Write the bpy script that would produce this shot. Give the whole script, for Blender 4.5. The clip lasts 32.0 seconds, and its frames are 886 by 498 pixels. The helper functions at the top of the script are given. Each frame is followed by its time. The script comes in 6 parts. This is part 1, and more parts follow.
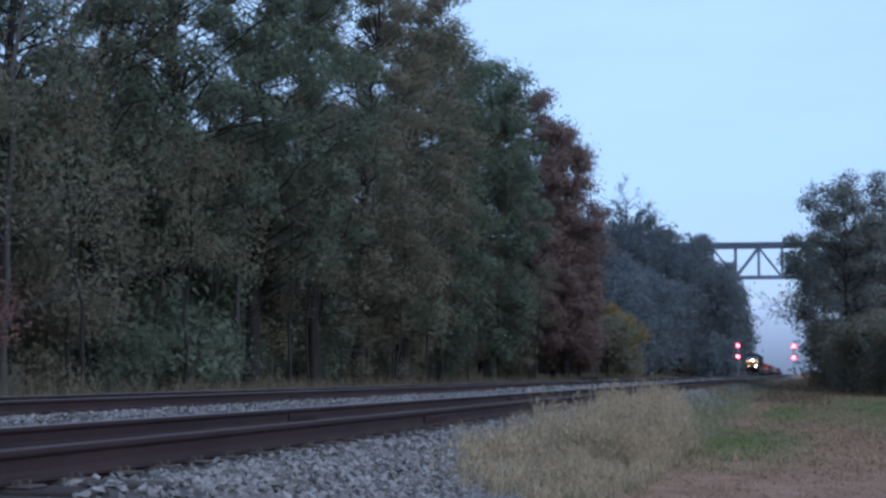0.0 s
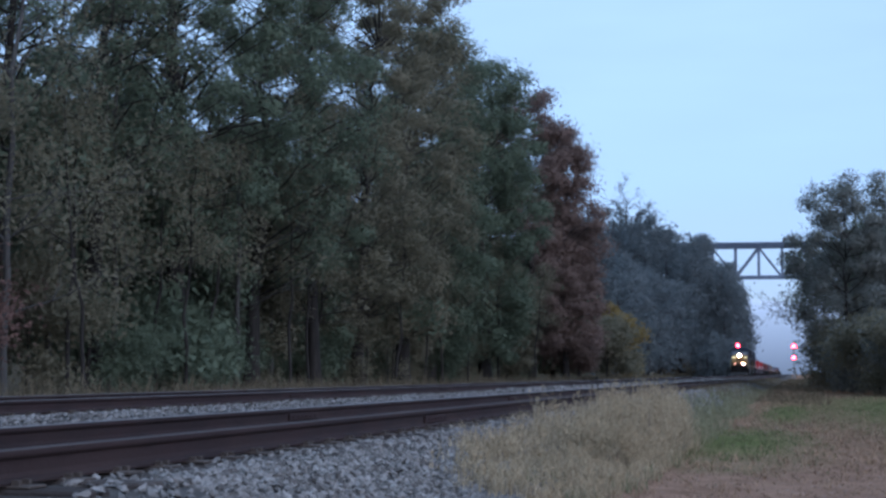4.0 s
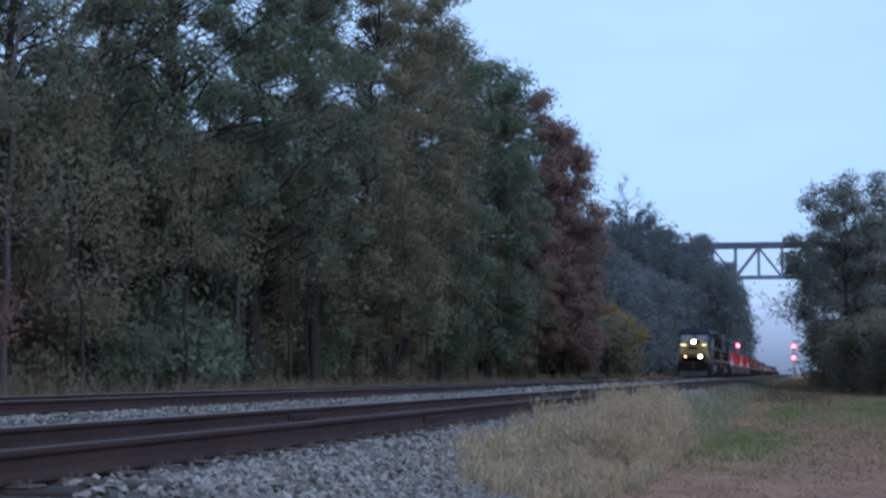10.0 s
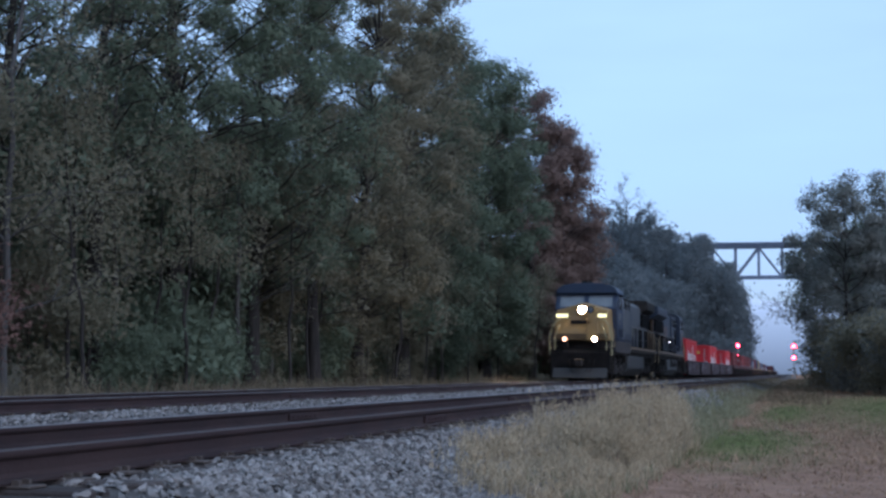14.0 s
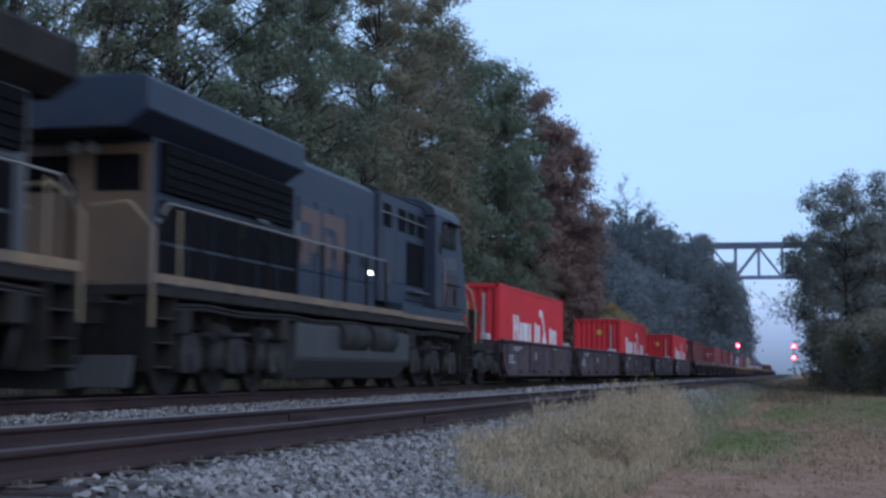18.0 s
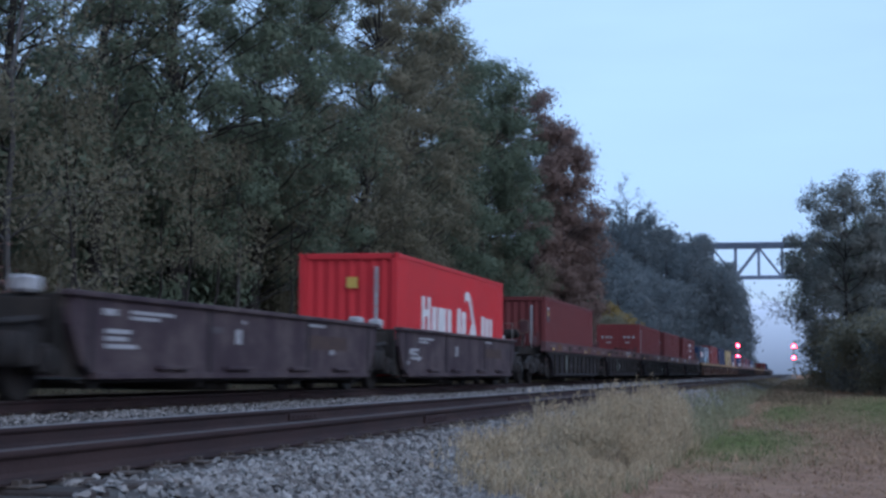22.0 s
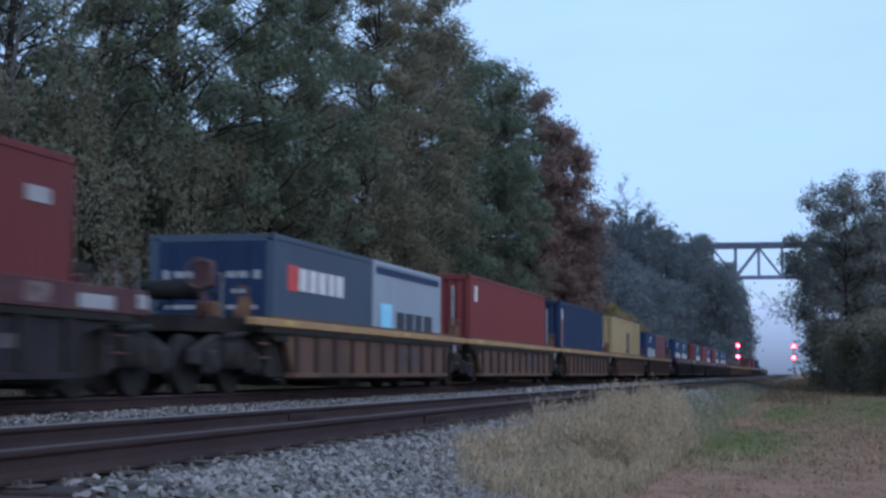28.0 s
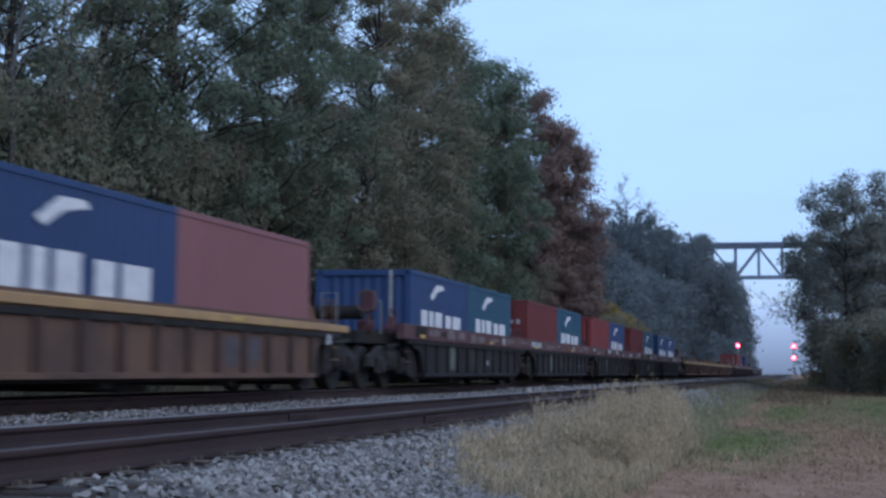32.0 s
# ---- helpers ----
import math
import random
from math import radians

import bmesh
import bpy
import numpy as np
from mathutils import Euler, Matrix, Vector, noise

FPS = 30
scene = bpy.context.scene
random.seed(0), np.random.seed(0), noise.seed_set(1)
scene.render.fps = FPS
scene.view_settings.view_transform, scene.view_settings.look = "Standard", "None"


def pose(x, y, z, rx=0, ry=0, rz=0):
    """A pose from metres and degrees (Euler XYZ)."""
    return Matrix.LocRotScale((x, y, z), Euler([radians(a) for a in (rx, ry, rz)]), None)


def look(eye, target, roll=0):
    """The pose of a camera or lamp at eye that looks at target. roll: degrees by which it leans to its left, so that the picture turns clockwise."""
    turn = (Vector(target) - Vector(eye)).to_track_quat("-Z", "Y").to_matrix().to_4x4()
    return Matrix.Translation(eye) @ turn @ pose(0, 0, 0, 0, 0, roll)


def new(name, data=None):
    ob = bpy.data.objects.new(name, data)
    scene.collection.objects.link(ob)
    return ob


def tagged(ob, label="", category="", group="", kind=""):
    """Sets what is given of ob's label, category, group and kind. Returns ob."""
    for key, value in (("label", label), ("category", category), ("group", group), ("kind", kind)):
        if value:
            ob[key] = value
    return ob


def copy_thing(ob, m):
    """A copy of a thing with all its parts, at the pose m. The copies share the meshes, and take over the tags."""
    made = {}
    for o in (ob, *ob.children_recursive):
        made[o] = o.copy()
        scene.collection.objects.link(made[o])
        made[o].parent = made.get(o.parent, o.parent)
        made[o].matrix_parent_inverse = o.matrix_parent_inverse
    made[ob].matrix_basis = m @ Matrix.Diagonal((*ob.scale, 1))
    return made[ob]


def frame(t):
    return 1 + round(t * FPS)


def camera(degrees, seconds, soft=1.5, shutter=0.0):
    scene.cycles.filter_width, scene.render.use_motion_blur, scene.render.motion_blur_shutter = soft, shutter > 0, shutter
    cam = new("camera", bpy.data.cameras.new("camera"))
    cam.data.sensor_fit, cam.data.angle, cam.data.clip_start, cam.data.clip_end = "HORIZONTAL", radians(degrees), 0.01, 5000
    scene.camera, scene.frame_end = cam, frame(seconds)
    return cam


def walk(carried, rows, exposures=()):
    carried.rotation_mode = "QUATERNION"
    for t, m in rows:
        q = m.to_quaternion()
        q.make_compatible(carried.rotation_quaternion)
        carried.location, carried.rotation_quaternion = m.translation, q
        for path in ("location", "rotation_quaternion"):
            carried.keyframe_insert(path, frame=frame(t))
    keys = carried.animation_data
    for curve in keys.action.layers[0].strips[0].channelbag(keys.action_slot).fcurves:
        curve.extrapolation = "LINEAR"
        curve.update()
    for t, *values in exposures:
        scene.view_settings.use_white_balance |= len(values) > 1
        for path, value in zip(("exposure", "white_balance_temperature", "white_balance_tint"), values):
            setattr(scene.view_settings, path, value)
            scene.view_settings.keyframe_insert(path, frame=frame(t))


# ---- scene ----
# The camera stands still beside a double-track line; z = 0 is the top of the rails.
# x points away from the tracks, y runs along them towards the oncoming train.
EYE = (0.0, 0.0, 0.412)
YAW, PITCH, LEAN = radians(14.071), radians(4.794), 0.439
AIM = Vector((-math.sin(YAW) * math.cos(PITCH), math.cos(YAW) * math.cos(PITCH), math.sin(PITCH)))
cam = camera(33.86, 32.0, soft=2.8, shutter=0.5)
POSE = look(EYE, Vector(EYE) + AIM * 100, LEAN)
walk(cam, [(0, POSE), (32, POSE)], exposures=[(0, 0.5, 6000, 19), (32, 0.5, 6000, 19)])

FAR_X, NEAR_X = -10.484, -4.676      # centre lines of the two tracks
SPEED, Q_TIME = 18.289, 18.0         # train speed, and the time at which its places are given

# ---- light: an overcast dusk ----
SUN_EL, SUN_ROT = radians(30), radians(125)   # veiled sun behind the camera, over the lawn
world = bpy.data.worlds.new("dusk_sky")
scene.world = world
world.use_nodes = True
wn, wl = world.node_tree.nodes, world.node_tree.links
wn.clear()
sky = wn.new("ShaderNodeTexSky")
sky.sky_type, sky.sun_disc = "NISHITA", False
sky.sun_elevation, sky.sun_rotation = SUN_EL, SUN_ROT
sky.air_density, sky.dust_density, sky.ozone_density = 1.0, 1.5, 2.0
wcoord = wn.new("ShaderNodeTexCoord")
wmap = wn.new("ShaderNodeMapping")
wmap.inputs["Scale"].default_value = (1.0, 1.0, 5.0)
wnoise = wn.new("ShaderNodeTexNoise")
wnoise.inputs["Scale"].default_value, wnoise.inputs["Detail"].default_value = 2.2, 4.0
wramp = wn.new("ShaderNodeMapRange")
wramp.inputs["From Min"].default_value, wramp.inputs["From Max"].default_value = 0.35, 0.75
wramp.inputs["To Min"].default_value, wramp.inputs["To Max"].default_value = 0.45, 0.75
wmix = wn.new("ShaderNodeMix")
wmix.data_type = "RGBA"
wsep = wn.new("ShaderNodeSeparateXYZ")
whigh = wn.new("ShaderNodeMapRange")
whigh.inputs["From Min"].default_value, whigh.inputs["From Max"].default_value = 0.06, 0.27
wcol = wn.new("ShaderNodeMix")
wcol.data_type = "RGBA"
wcol.inputs["A"].default_value, wcol.inputs["B"].default_value = (3.1, 5.2, 8.5, 1), (4.5, 6.9, 9.2, 1)   # bluer low down, paler overhead
wl.new(wcoord.outputs["Generated"], wsep.inputs["Vector"])
wl.new(wsep.outputs["Z"], whigh.inputs["Value"])
wl.new(whigh.outputs["Result"], wcol.inputs["Factor"])
wl.new(wcol.outputs["Result"], wmix.inputs["B"])
wback = wn.new("ShaderNodeBackground")
wback.inputs["Strength"].default_value = 0.106
wout = wn.new("ShaderNodeOutputWorld")
wl.new(wcoord.outputs["Generated"], wmap.inputs["Vector"])
wl.new(wmap.outputs["Vector"], wnoise.inputs["Vector"])
wl.new(wnoise.outputs["Fac"], wramp.inputs["Value"])
wl.new(wramp.outputs["Result"], wmix.inputs["Factor"])
wl.new(sky.outputs["Color"], wmix.inputs["A"])
wl.new(wmix.outputs["Result"], wback.inputs["Color"])
wl.new(wback.outputs["Background"], wout.inputs["Surface"])

sun_data = bpy.data.lights.new("sun", "SUN")
sun_data.energy, sun_data.angle, sun_data.color = 0.8, radians(70), (0.80, 0.91, 1.03)
sun = new("sun", sun_data)
sun.matrix_world = look((0, 0, 50), (math.sin(SUN_ROT) * -50, math.cos(SUN_ROT) * -50, 50 - 50 * math.tan(SUN_EL)))


# ---- materials ----
def mat(name, c1, c2=None, scale=3.0, rough=0.7, metal=0.0, bump=0.15, fine=40.0, dirt=None, dirt_scale=0.8,
        dirt_amount=0.5, stretch=(1, 1, 1), island=0.0, obj_random=0.0, emit=None, strength=0.0, leafy=0.0, spec=0.5):
    m = bpy.data.materials.new(name)
    m.use_nodes = True
    n, l = m.node_tree.nodes, m.node_tree.links
    b = n["Principled BSDF"]
    b.inputs["Roughness"].default_value = rough
    b.inputs["Metallic"].default_value = metal
    b.inputs["Specular IOR Level"].default_value = spec
    if emit:
        b.inputs["Base Color"].default_value = (*c1, 1)
        b.inputs["Emission Color"].default_value = (*emit, 1)
        b.inputs["Emission Strength"].default_value = strength
        return m
    c2 = c2 or tuple(v * 0.75 for v in c1)
    co = n.new("ShaderNodeTexCoord")
    mp = n.new("ShaderNodeMapping")
    mp.inputs["Scale"].default_value = stretch
    l.new(co.outputs["Object"], mp.inputs["Vector"])
    nz = n.new("ShaderNodeTexNoise")
    nz.inputs["Scale"].default_value, nz.inputs["Detail"].default_value = scale, 6.0
    l.new(mp.outputs["Vector"], nz.inputs["Vector"])
    mr = n.new("ShaderNodeMapRange")
    mr.inputs["From Min"].default_value, mr.inputs["From Max"].default_value = 0.3, 0.7
    l.new(nz.outputs["Fac"], mr.inputs["Value"])
    fac = mr.outputs["Result"]
    if island or obj_random:
        if island:
            src = n.new("ShaderNodeNewGeometry").outputs["Random Per Island"]
        else:
            src = n.new("ShaderNodeObjectInfo").outputs["Random"]
        mm = n.new("ShaderNodeMix")
        mm.inputs["Factor"].default_value = island or obj_random
        l.new(fac, mm.inputs["A"])
        l.new(src, mm.inputs["B"])
        fac = mm.outputs["Result"]
    cm = n.new("ShaderNodeMix")
    cm.data_type = "RGBA"
    cm.inputs["A"].default_value, cm.inputs["B"].default_value = (*c1, 1), (*c2, 1)
    l.new(fac, cm.inputs["Factor"])
    col = cm.outputs["Result"]
    if dirt:
        dz = n.new("ShaderNodeTexNoise")
        dz.inputs["Scale"].default_value, dz.inputs["Detail"].default_value = dirt_scale, 8.0
        dz.inputs["Roughness"].default_value = 0.7
        l.new(mp.outputs["Vector"], dz.inputs["Vector"])
        dr = n.new("ShaderNodeMapRange")
        dr.inputs["From Min"].default_value, dr.inputs["From Max"].default_value = 0.45, 0.7
        dr.inputs["To Max"].default_value = dirt_amount
        l.new(dz.outputs["Fac"], dr.inputs["Value"])
        dm = n.new("ShaderNodeMix")
        dm.data_type = "RGBA"
        dm.inputs["B"].default_value = (*dirt, 1)
        l.new(dr.outputs["Result"], dm.inputs["Factor"])
        l.new(col, dm.inputs["A"])
        col = dm.outputs["Result"]
    l.new(col, b.inputs["Base Color"])
    if bump:
        bz = n.new("ShaderNodeTexNoise")
        bz.inputs["Scale"].default_value, bz.inputs["Detail"].default_value = fine, 4.0
        l.new(co.outputs["Object"], bz.inputs["Vector"])
        bp = n.new("ShaderNodeBump")
        bp.inputs["Strength"].default_value, bp.inputs["Distance"].default_value = bump, 0.02
        l.new(bz.outputs["Fac"], bp.inputs["Height"])
        l.new(bp.outputs["Normal"], b.inputs["Normal"])
    if leafy:
        tr = n.new("ShaderNodeBsdfTranslucent")
        l.new(col, tr.inputs["Color"])
        mx = n.new("ShaderNodeMixShader")
        mx.inputs["Fac"].default_value = leafy
        l.new(b.outputs["BSDF"], mx.inputs[1])
        l.new(tr.outputs["BSDF"], mx.inputs[2])
        l.new(mx.outputs["Shader"], n["Material Output"].inputs["Surface"])
    return m


def leaf_mat(name, c1, c2, through_light=0.4):
    return mat(name, c1, c2, scale=0.5, rough=0.7, bump=0, island=0.25, leafy=through_light, spec=0.15)


M_LEAF_GREEN = leaf_mat("leaves_dark_green", (0.100, 0.130, 0.092), (0.152, 0.184, 0.128))
M_LEAF_OLIVE = leaf_mat("leaves_olive", (0.144, 0.136, 0.098), (0.210, 0.188, 0.130))
M_LEAF_RUST = leaf_mat("leaves_rust", (0.168, 0.118, 0.104), (0.235, 0.162, 0.138))
M_LEAF_RED = leaf_mat("leaves_dull_red", (0.140, 0.082, 0.072), (0.200, 0.116, 0.098))
M_LEAF_YELLOW = leaf_mat("leaves_yellow", (0.190, 0.135, 0.055), (0.280, 0.200, 0.075))
M_LEAF_GREY = leaf_mat("leaves_grey_green", (0.140, 0.149, 0.138), (0.205, 0.211, 0.193))
# distance haze is put into this leaf colour: paler and bluer than near leaves
M_LEAF_FAR = leaf_mat("leaves_haze_tinted", (0.130, 0.148, 0.156), (0.136, 0.154, 0.162), 0.5)
M_BARK = mat("bark", (0.020, 0.018, 0.018), (0.044, 0.039, 0.037), scale=4, rough=0.95, spec=0.1, bump=0.6, fine=18, stretch=(3, 3, 0.4))
M_BARK_PALE = mat("pale_bark", (0.042, 0.039, 0.038), (0.072, 0.067, 0.065), scale=4, rough=0.95, bump=0.5, fine=18, stretch=(3, 3, 0.4))
M_SOIL = mat("soil", (0.075, 0.060, 0.045), (0.045, 0.040, 0.030), scale=0.6, rough=1, spec=0.0, bump=0.5, fine=12, dirt=(0.10, 0.075, 0.045), dirt_scale=2)
M_LAWN = mat("lawn", (0.080, 0.118, 0.038), (0.130, 0.145, 0.056), scale=0.8, rough=1, spec=0.0, bump=0.35, fine=25)
M_BALLAST = mat("ballast_bed", (0.10, 0.095, 0.095), (0.055, 0.052, 0.052), scale=14, rough=0.95, spec=0.1, bump=0.9, fine=22, dirt=(0.09, 0.075, 0.065), dirt_scale=1.2)
M_STONE = mat("ballast_stone", (0.310, 0.296, 0.290), (0.046, 0.043, 0.043), scale=9, rough=0.9, bump=0.3, fine=40, island=0.8, spec=0.25, dirt=(0.125, 0.100, 0.090), dirt_scale=1.0, dirt_amount=0.55)
M_RAIL = mat("rusty_rail", (0.040, 0.023, 0.024), (0.024, 0.016, 0.017), scale=5, rough=0.8, spec=0.15, bump=0.25, fine=50, stretch=(1, 0.3, 1), dirt=(0.056, 0.036, 0.032))
M_RAIL_DULL = mat("dull_rail_head", (0.062, 0.044, 0.043), (0.040, 0.030, 0.030), scale=6, rough=0.65, spec=0.25, bump=0.05, stretch=(1, 0.1, 1))
M_RAIL_HEAD = mat("rail_head", (0.16, 0.14, 0.14), (0.10, 0.085, 0.085), scale=6, rough=0.42, metal=0.5, bump=0.05, stretch=(1, 0.1, 1))
M_TIE = mat("creosoted_tie", (0.040, 0.032, 0.031), (0.085, 0.072, 0.068), scale=3, rough=0.95, spec=0.08, bump=0.7, fine=30, stretch=(0.6, 6, 6), obj_random=0.5)
M_PLATE = mat("tie_plate", (0.080, 0.055, 0.045), (0.045, 0.036, 0.032), rough=0.85, bump=0.3)
M_STRAW = mat("dry_grass", (0.640, 0.505, 0.345), (0.130, 0.104, 0.068), scale=2.6, rough=0.9, bump=0, island=0.5, leafy=0.3, spec=0.2)
M_STRAW_GREEN = mat("greenish_grass", (0.180, 0.180, 0.110), (0.270, 0.250, 0.155), scale=0.6, rough=0.9, bump=0, island=0.6, leafy=0.3, spec=0.2)
M_PLUME = mat("pale_seed_head", (0.500, 0.395, 0.265), (0.260, 0.195, 0.126), scale=2.0, rough=0.95, bump=0, island=0.7, leafy=0.3, spec=0.1)
M_WEED = mat("dead_brown_stem", (0.110, 0.080, 0.062), (0.180, 0.130, 0.098), scale=2.0, rough=0.95, bump=0, island=0.6, spec=0.1)
M_DRYLAWN = mat("brown_lawn_grass", (0.460, 0.310, 0.210), (0.095, 0.060, 0.042), scale=0.6, rough=0.95, bump=0, island=0.6, leafy=0.2, spec=0.1)
M_VERGE = mat("dull_brown_grass", (0.210, 0.165, 0.110), (0.095, 0.076, 0.052), scale=0.5, rough=0.95, bump=0, island=0.4, leafy=0.3, spec=0.05)
M_GRASS = mat("lawn_grass", (0.090, 0.116, 0.048), (0.150, 0.146, 0.072), scale=0.6, rough=0.9, bump=0, island=0.6, leafy=0.3, spec=0.2)
M_DEAD_LEAF = mat("fallen_leaf", (0.300, 0.200, 0.155), (0.215, 0.140, 0.108), scale=0.8, rough=0.9, bump=0, island=0.8, spec=0.2)


LAWN_GREEN = (((-1.0, 22.5), (1.15, 6.0)), ((4.3, 46.0), (5.2, 22.0)), ((-0.5, 40.0), (0.8, 10.0)))   # centres and half sizes of the greener patches


def leaf_drifts(m):
    """Brown leaves cover the lawn but for a few greener patches with uneven edges."""
    n, l = m.node_tree.nodes, m.node_tree.links
    b = n["Principled BSDF"]
    green = b.inputs["Base Color"].links[0].from_socket
    co = n.new("ShaderNodeTexCoord")
    nz = n.new("ShaderNodeTexNoise")
    nz.inputs["Scale"].default_value, nz.inputs["Detail"].default_value, nz.inputs["Roughness"].default_value = 0.9, 8.0, 0.7
    l.new(co.outputs["Object"], nz.inputs["Vector"])
    best = None
    for (cx, cy), (rx, ry) in LAWN_GREEN:
        mp = n.new("ShaderNodeMapping")
        mp.inputs["Scale"].default_value = (1 / rx, 1 / ry, 0)
        mp.inputs["Location"].default_value = (-cx / rx, -cy / ry, 0)
        l.new(co.outputs["Object"], mp.inputs["Vector"])
        ln = n.new("ShaderNodeVectorMath")
        ln.operation = "LENGTH"
        l.new(mp.outputs["Vector"], ln.inputs[0])
        out = ln.outputs["Value"]
        if best is not None:
            mn = n.new("ShaderNodeMath")
            mn.operation = "MINIMUM"
            l.new(best, mn.inputs[0])
            l.new(out, mn.inputs[1])
            out = mn.outputs["Value"]
        best = out
    wob = n.new("ShaderNodeMath")
    wob.operation = "MULTIPLY_ADD"
    wob.inputs[1].default_value = 1.5
    l.new(nz.outputs["Fac"], wob.inputs[0])
    l.new(best, wob.inputs[2])
    rg = n.new("ShaderNodeMapRange")
    rg.inputs["From Min"].default_value, rg.inputs["From Max"].default_value = 0.95, 2.2
    rg.inputs["To Min"].default_value, rg.inputs["To Max"].default_value = 0.12, 0.95
    l.new(wob.outputs["Value"], rg.inputs["Value"])
    fine = n.new("ShaderNodeTexNoise")
    fine.inputs["Scale"].default_value, fine.inputs["Detail"].default_value, fine.inputs["Roughness"].default_value = 1.6, 9.0, 0.7
    l.new(co.outputs["Object"], fine.inputs["Vector"])
    fr_ = n.new("ShaderNodeMapRange")
    fr_.inputs["From Min"].default_value, fr_.inputs["From Max"].default_value = 0.25, 0.75
    l.new(fine.outputs["Fac"], fr_.inputs["Value"])
    br = n.new("ShaderNodeMix")
    br.data_type = "RGBA"
    br.inputs["A"].default_value, br.inputs["B"].default_value = (0.150, 0.084, 0.060, 1), (0.380, 0.235, 0.175, 1)
    l.new(fr_.outputs["Result"], br.inputs["Factor"])
    mx = n.new("ShaderNodeMix")
    mx.data_type = "RGBA"
    l.new(rg.outputs["Result"], mx.inputs["Factor"])
    l.new(green, mx.inputs["A"])
    l.new(br.outputs["Result"], mx.inputs["B"])
    l.new(mx.outputs["Result"], b.inputs["Base Color"])


leaf_drifts(M_LAWN)


# ---- mesh helpers ----
def part(name, bm, material, parent, label=""):
    """One mesh object from a bmesh, under a thing or a part."""
    me = bpy.data.meshes.new(name)
    bm.to_mesh(me)
    bm.free()
    me.materials.append(material)
    ob = new(name, me)
    ob.parent = parent
    if label:
        tagged(ob, label)
    return ob


def share(name, me, parent, m=None):
    ob = new(name, me)
    ob.parent = parent
    if m is not None:
        ob.matrix_basis = m
    return ob


def mesh_of(name, bm, material):
    me = bpy.data.meshes.new(name)
    bm.to_mesh(me)
    bm.free()
    me.materials.append(material)
    return me


def raw_mesh(name, verts, faces, material, smooth=False):
    """A mesh from arrays; all faces have the same number of corners."""
    verts, faces = np.asarray(verts, dtype=np.float32), np.asarray(faces, dtype=np.int32)
    k = faces.shape[1]
    me = bpy.data.meshes.new(name)
    me.vertices.add(len(verts))
    me.vertices.foreach_set("co", verts.ravel())
    me.loops.add(faces.size)
    me.loops.foreach_set("vertex_index", faces.ravel())
    me.polygons.add(len(faces))
    me.polygons.foreach_set("loop_start", np.arange(0, faces.size, k, dtype=np.int32))
    me.polygons.foreach_set("use_smooth", np.full(len(faces), smooth))
    me.update(calc_edges=True)
    me.materials.append(material)
    return me


def thing(name, label, category, group="", at=None):
    ob = new(name)
    ob.empty_display_size = 0.3
    tagged(ob, label, category, group)
    if at is not None:
        ob.matrix_basis = at
    return ob


def B():
    return bmesh.new()


def box(bm, x0, x1, y0, y1, z0, z1, bevel=0.0):
    v = [bm.verts.new((x, y, z)) for x in (x0, x1) for y in (y0, y1) for z in (z0, z1)]
    fs = [bm.faces.new([v[i] for i in f]) for f in ((0, 1, 3, 2), (4, 6, 7, 5), (0, 4, 5, 1), (2, 3, 7, 6), (0, 2, 6, 4), (1, 5, 7, 3))]
    if bevel:
        bmesh.ops.bevel(bm, geom=list({e for f in fs for e in f.edges}), offset=bevel, segments=1, affect="EDGES", profile=0.5)
    return bm


def prism(bm, pts, axis, a, b, bevel=0.0):
    """A polygon in the two other axes (in x, y, z order), drawn out along axis from a to b."""
    def at(p, c):
        p = list(p)
        p.insert(axis, c)
        return bm.verts.new(p)
    va, vb = [at(p, a) for p in pts], [at(p, b) for p in pts]
    n = len(pts)
    fs = [bm.faces.new(va), bm.faces.new(vb[::-1])]
    fs += [bm.faces.new((va[i], vb[i], vb[(i + 1) % n], va[(i + 1) % n])) for i in range(n)]
    bmesh.ops.recalc_face_normals(bm, faces=fs)
    if bevel:
        bmesh.ops.bevel(bm, geom=list({e for f in fs for e in f.edges}), offset=bevel, segments=1, affect="EDGES", profile=0.5)
    return bm


def tube(bm, p0, p1, r0, r1=None, sides=8, caps=True):
    p0, p1 = Vector(p0), Vector(p1)
    r1 = r0 if r1 is None else r1
    d = (p1 - p0).normalized()
    a = d.orthogonal().normalized()
    c = d.cross(a)
    ra = [bm.verts.new(p0 + (a * math.cos(t) + c * math.sin(t)) * r0) for t in np.linspace(0, math.tau, sides, endpoint=False)]
    rb = [bm.verts.new(p1 + (a * math.cos(t) + c * math.sin(t)) * r1) for t in np.linspace(0, math.tau, sides, endpoint=False)]
    for i in range(sides):
        f = bm.faces.new((ra[i], ra[(i + 1) % sides], rb[(i + 1) % sides], rb[i]))
        f.smooth = sides > 7
    if caps:
        bm.faces.new(ra[::-1])
        bm.faces.new(rb)
    return bm


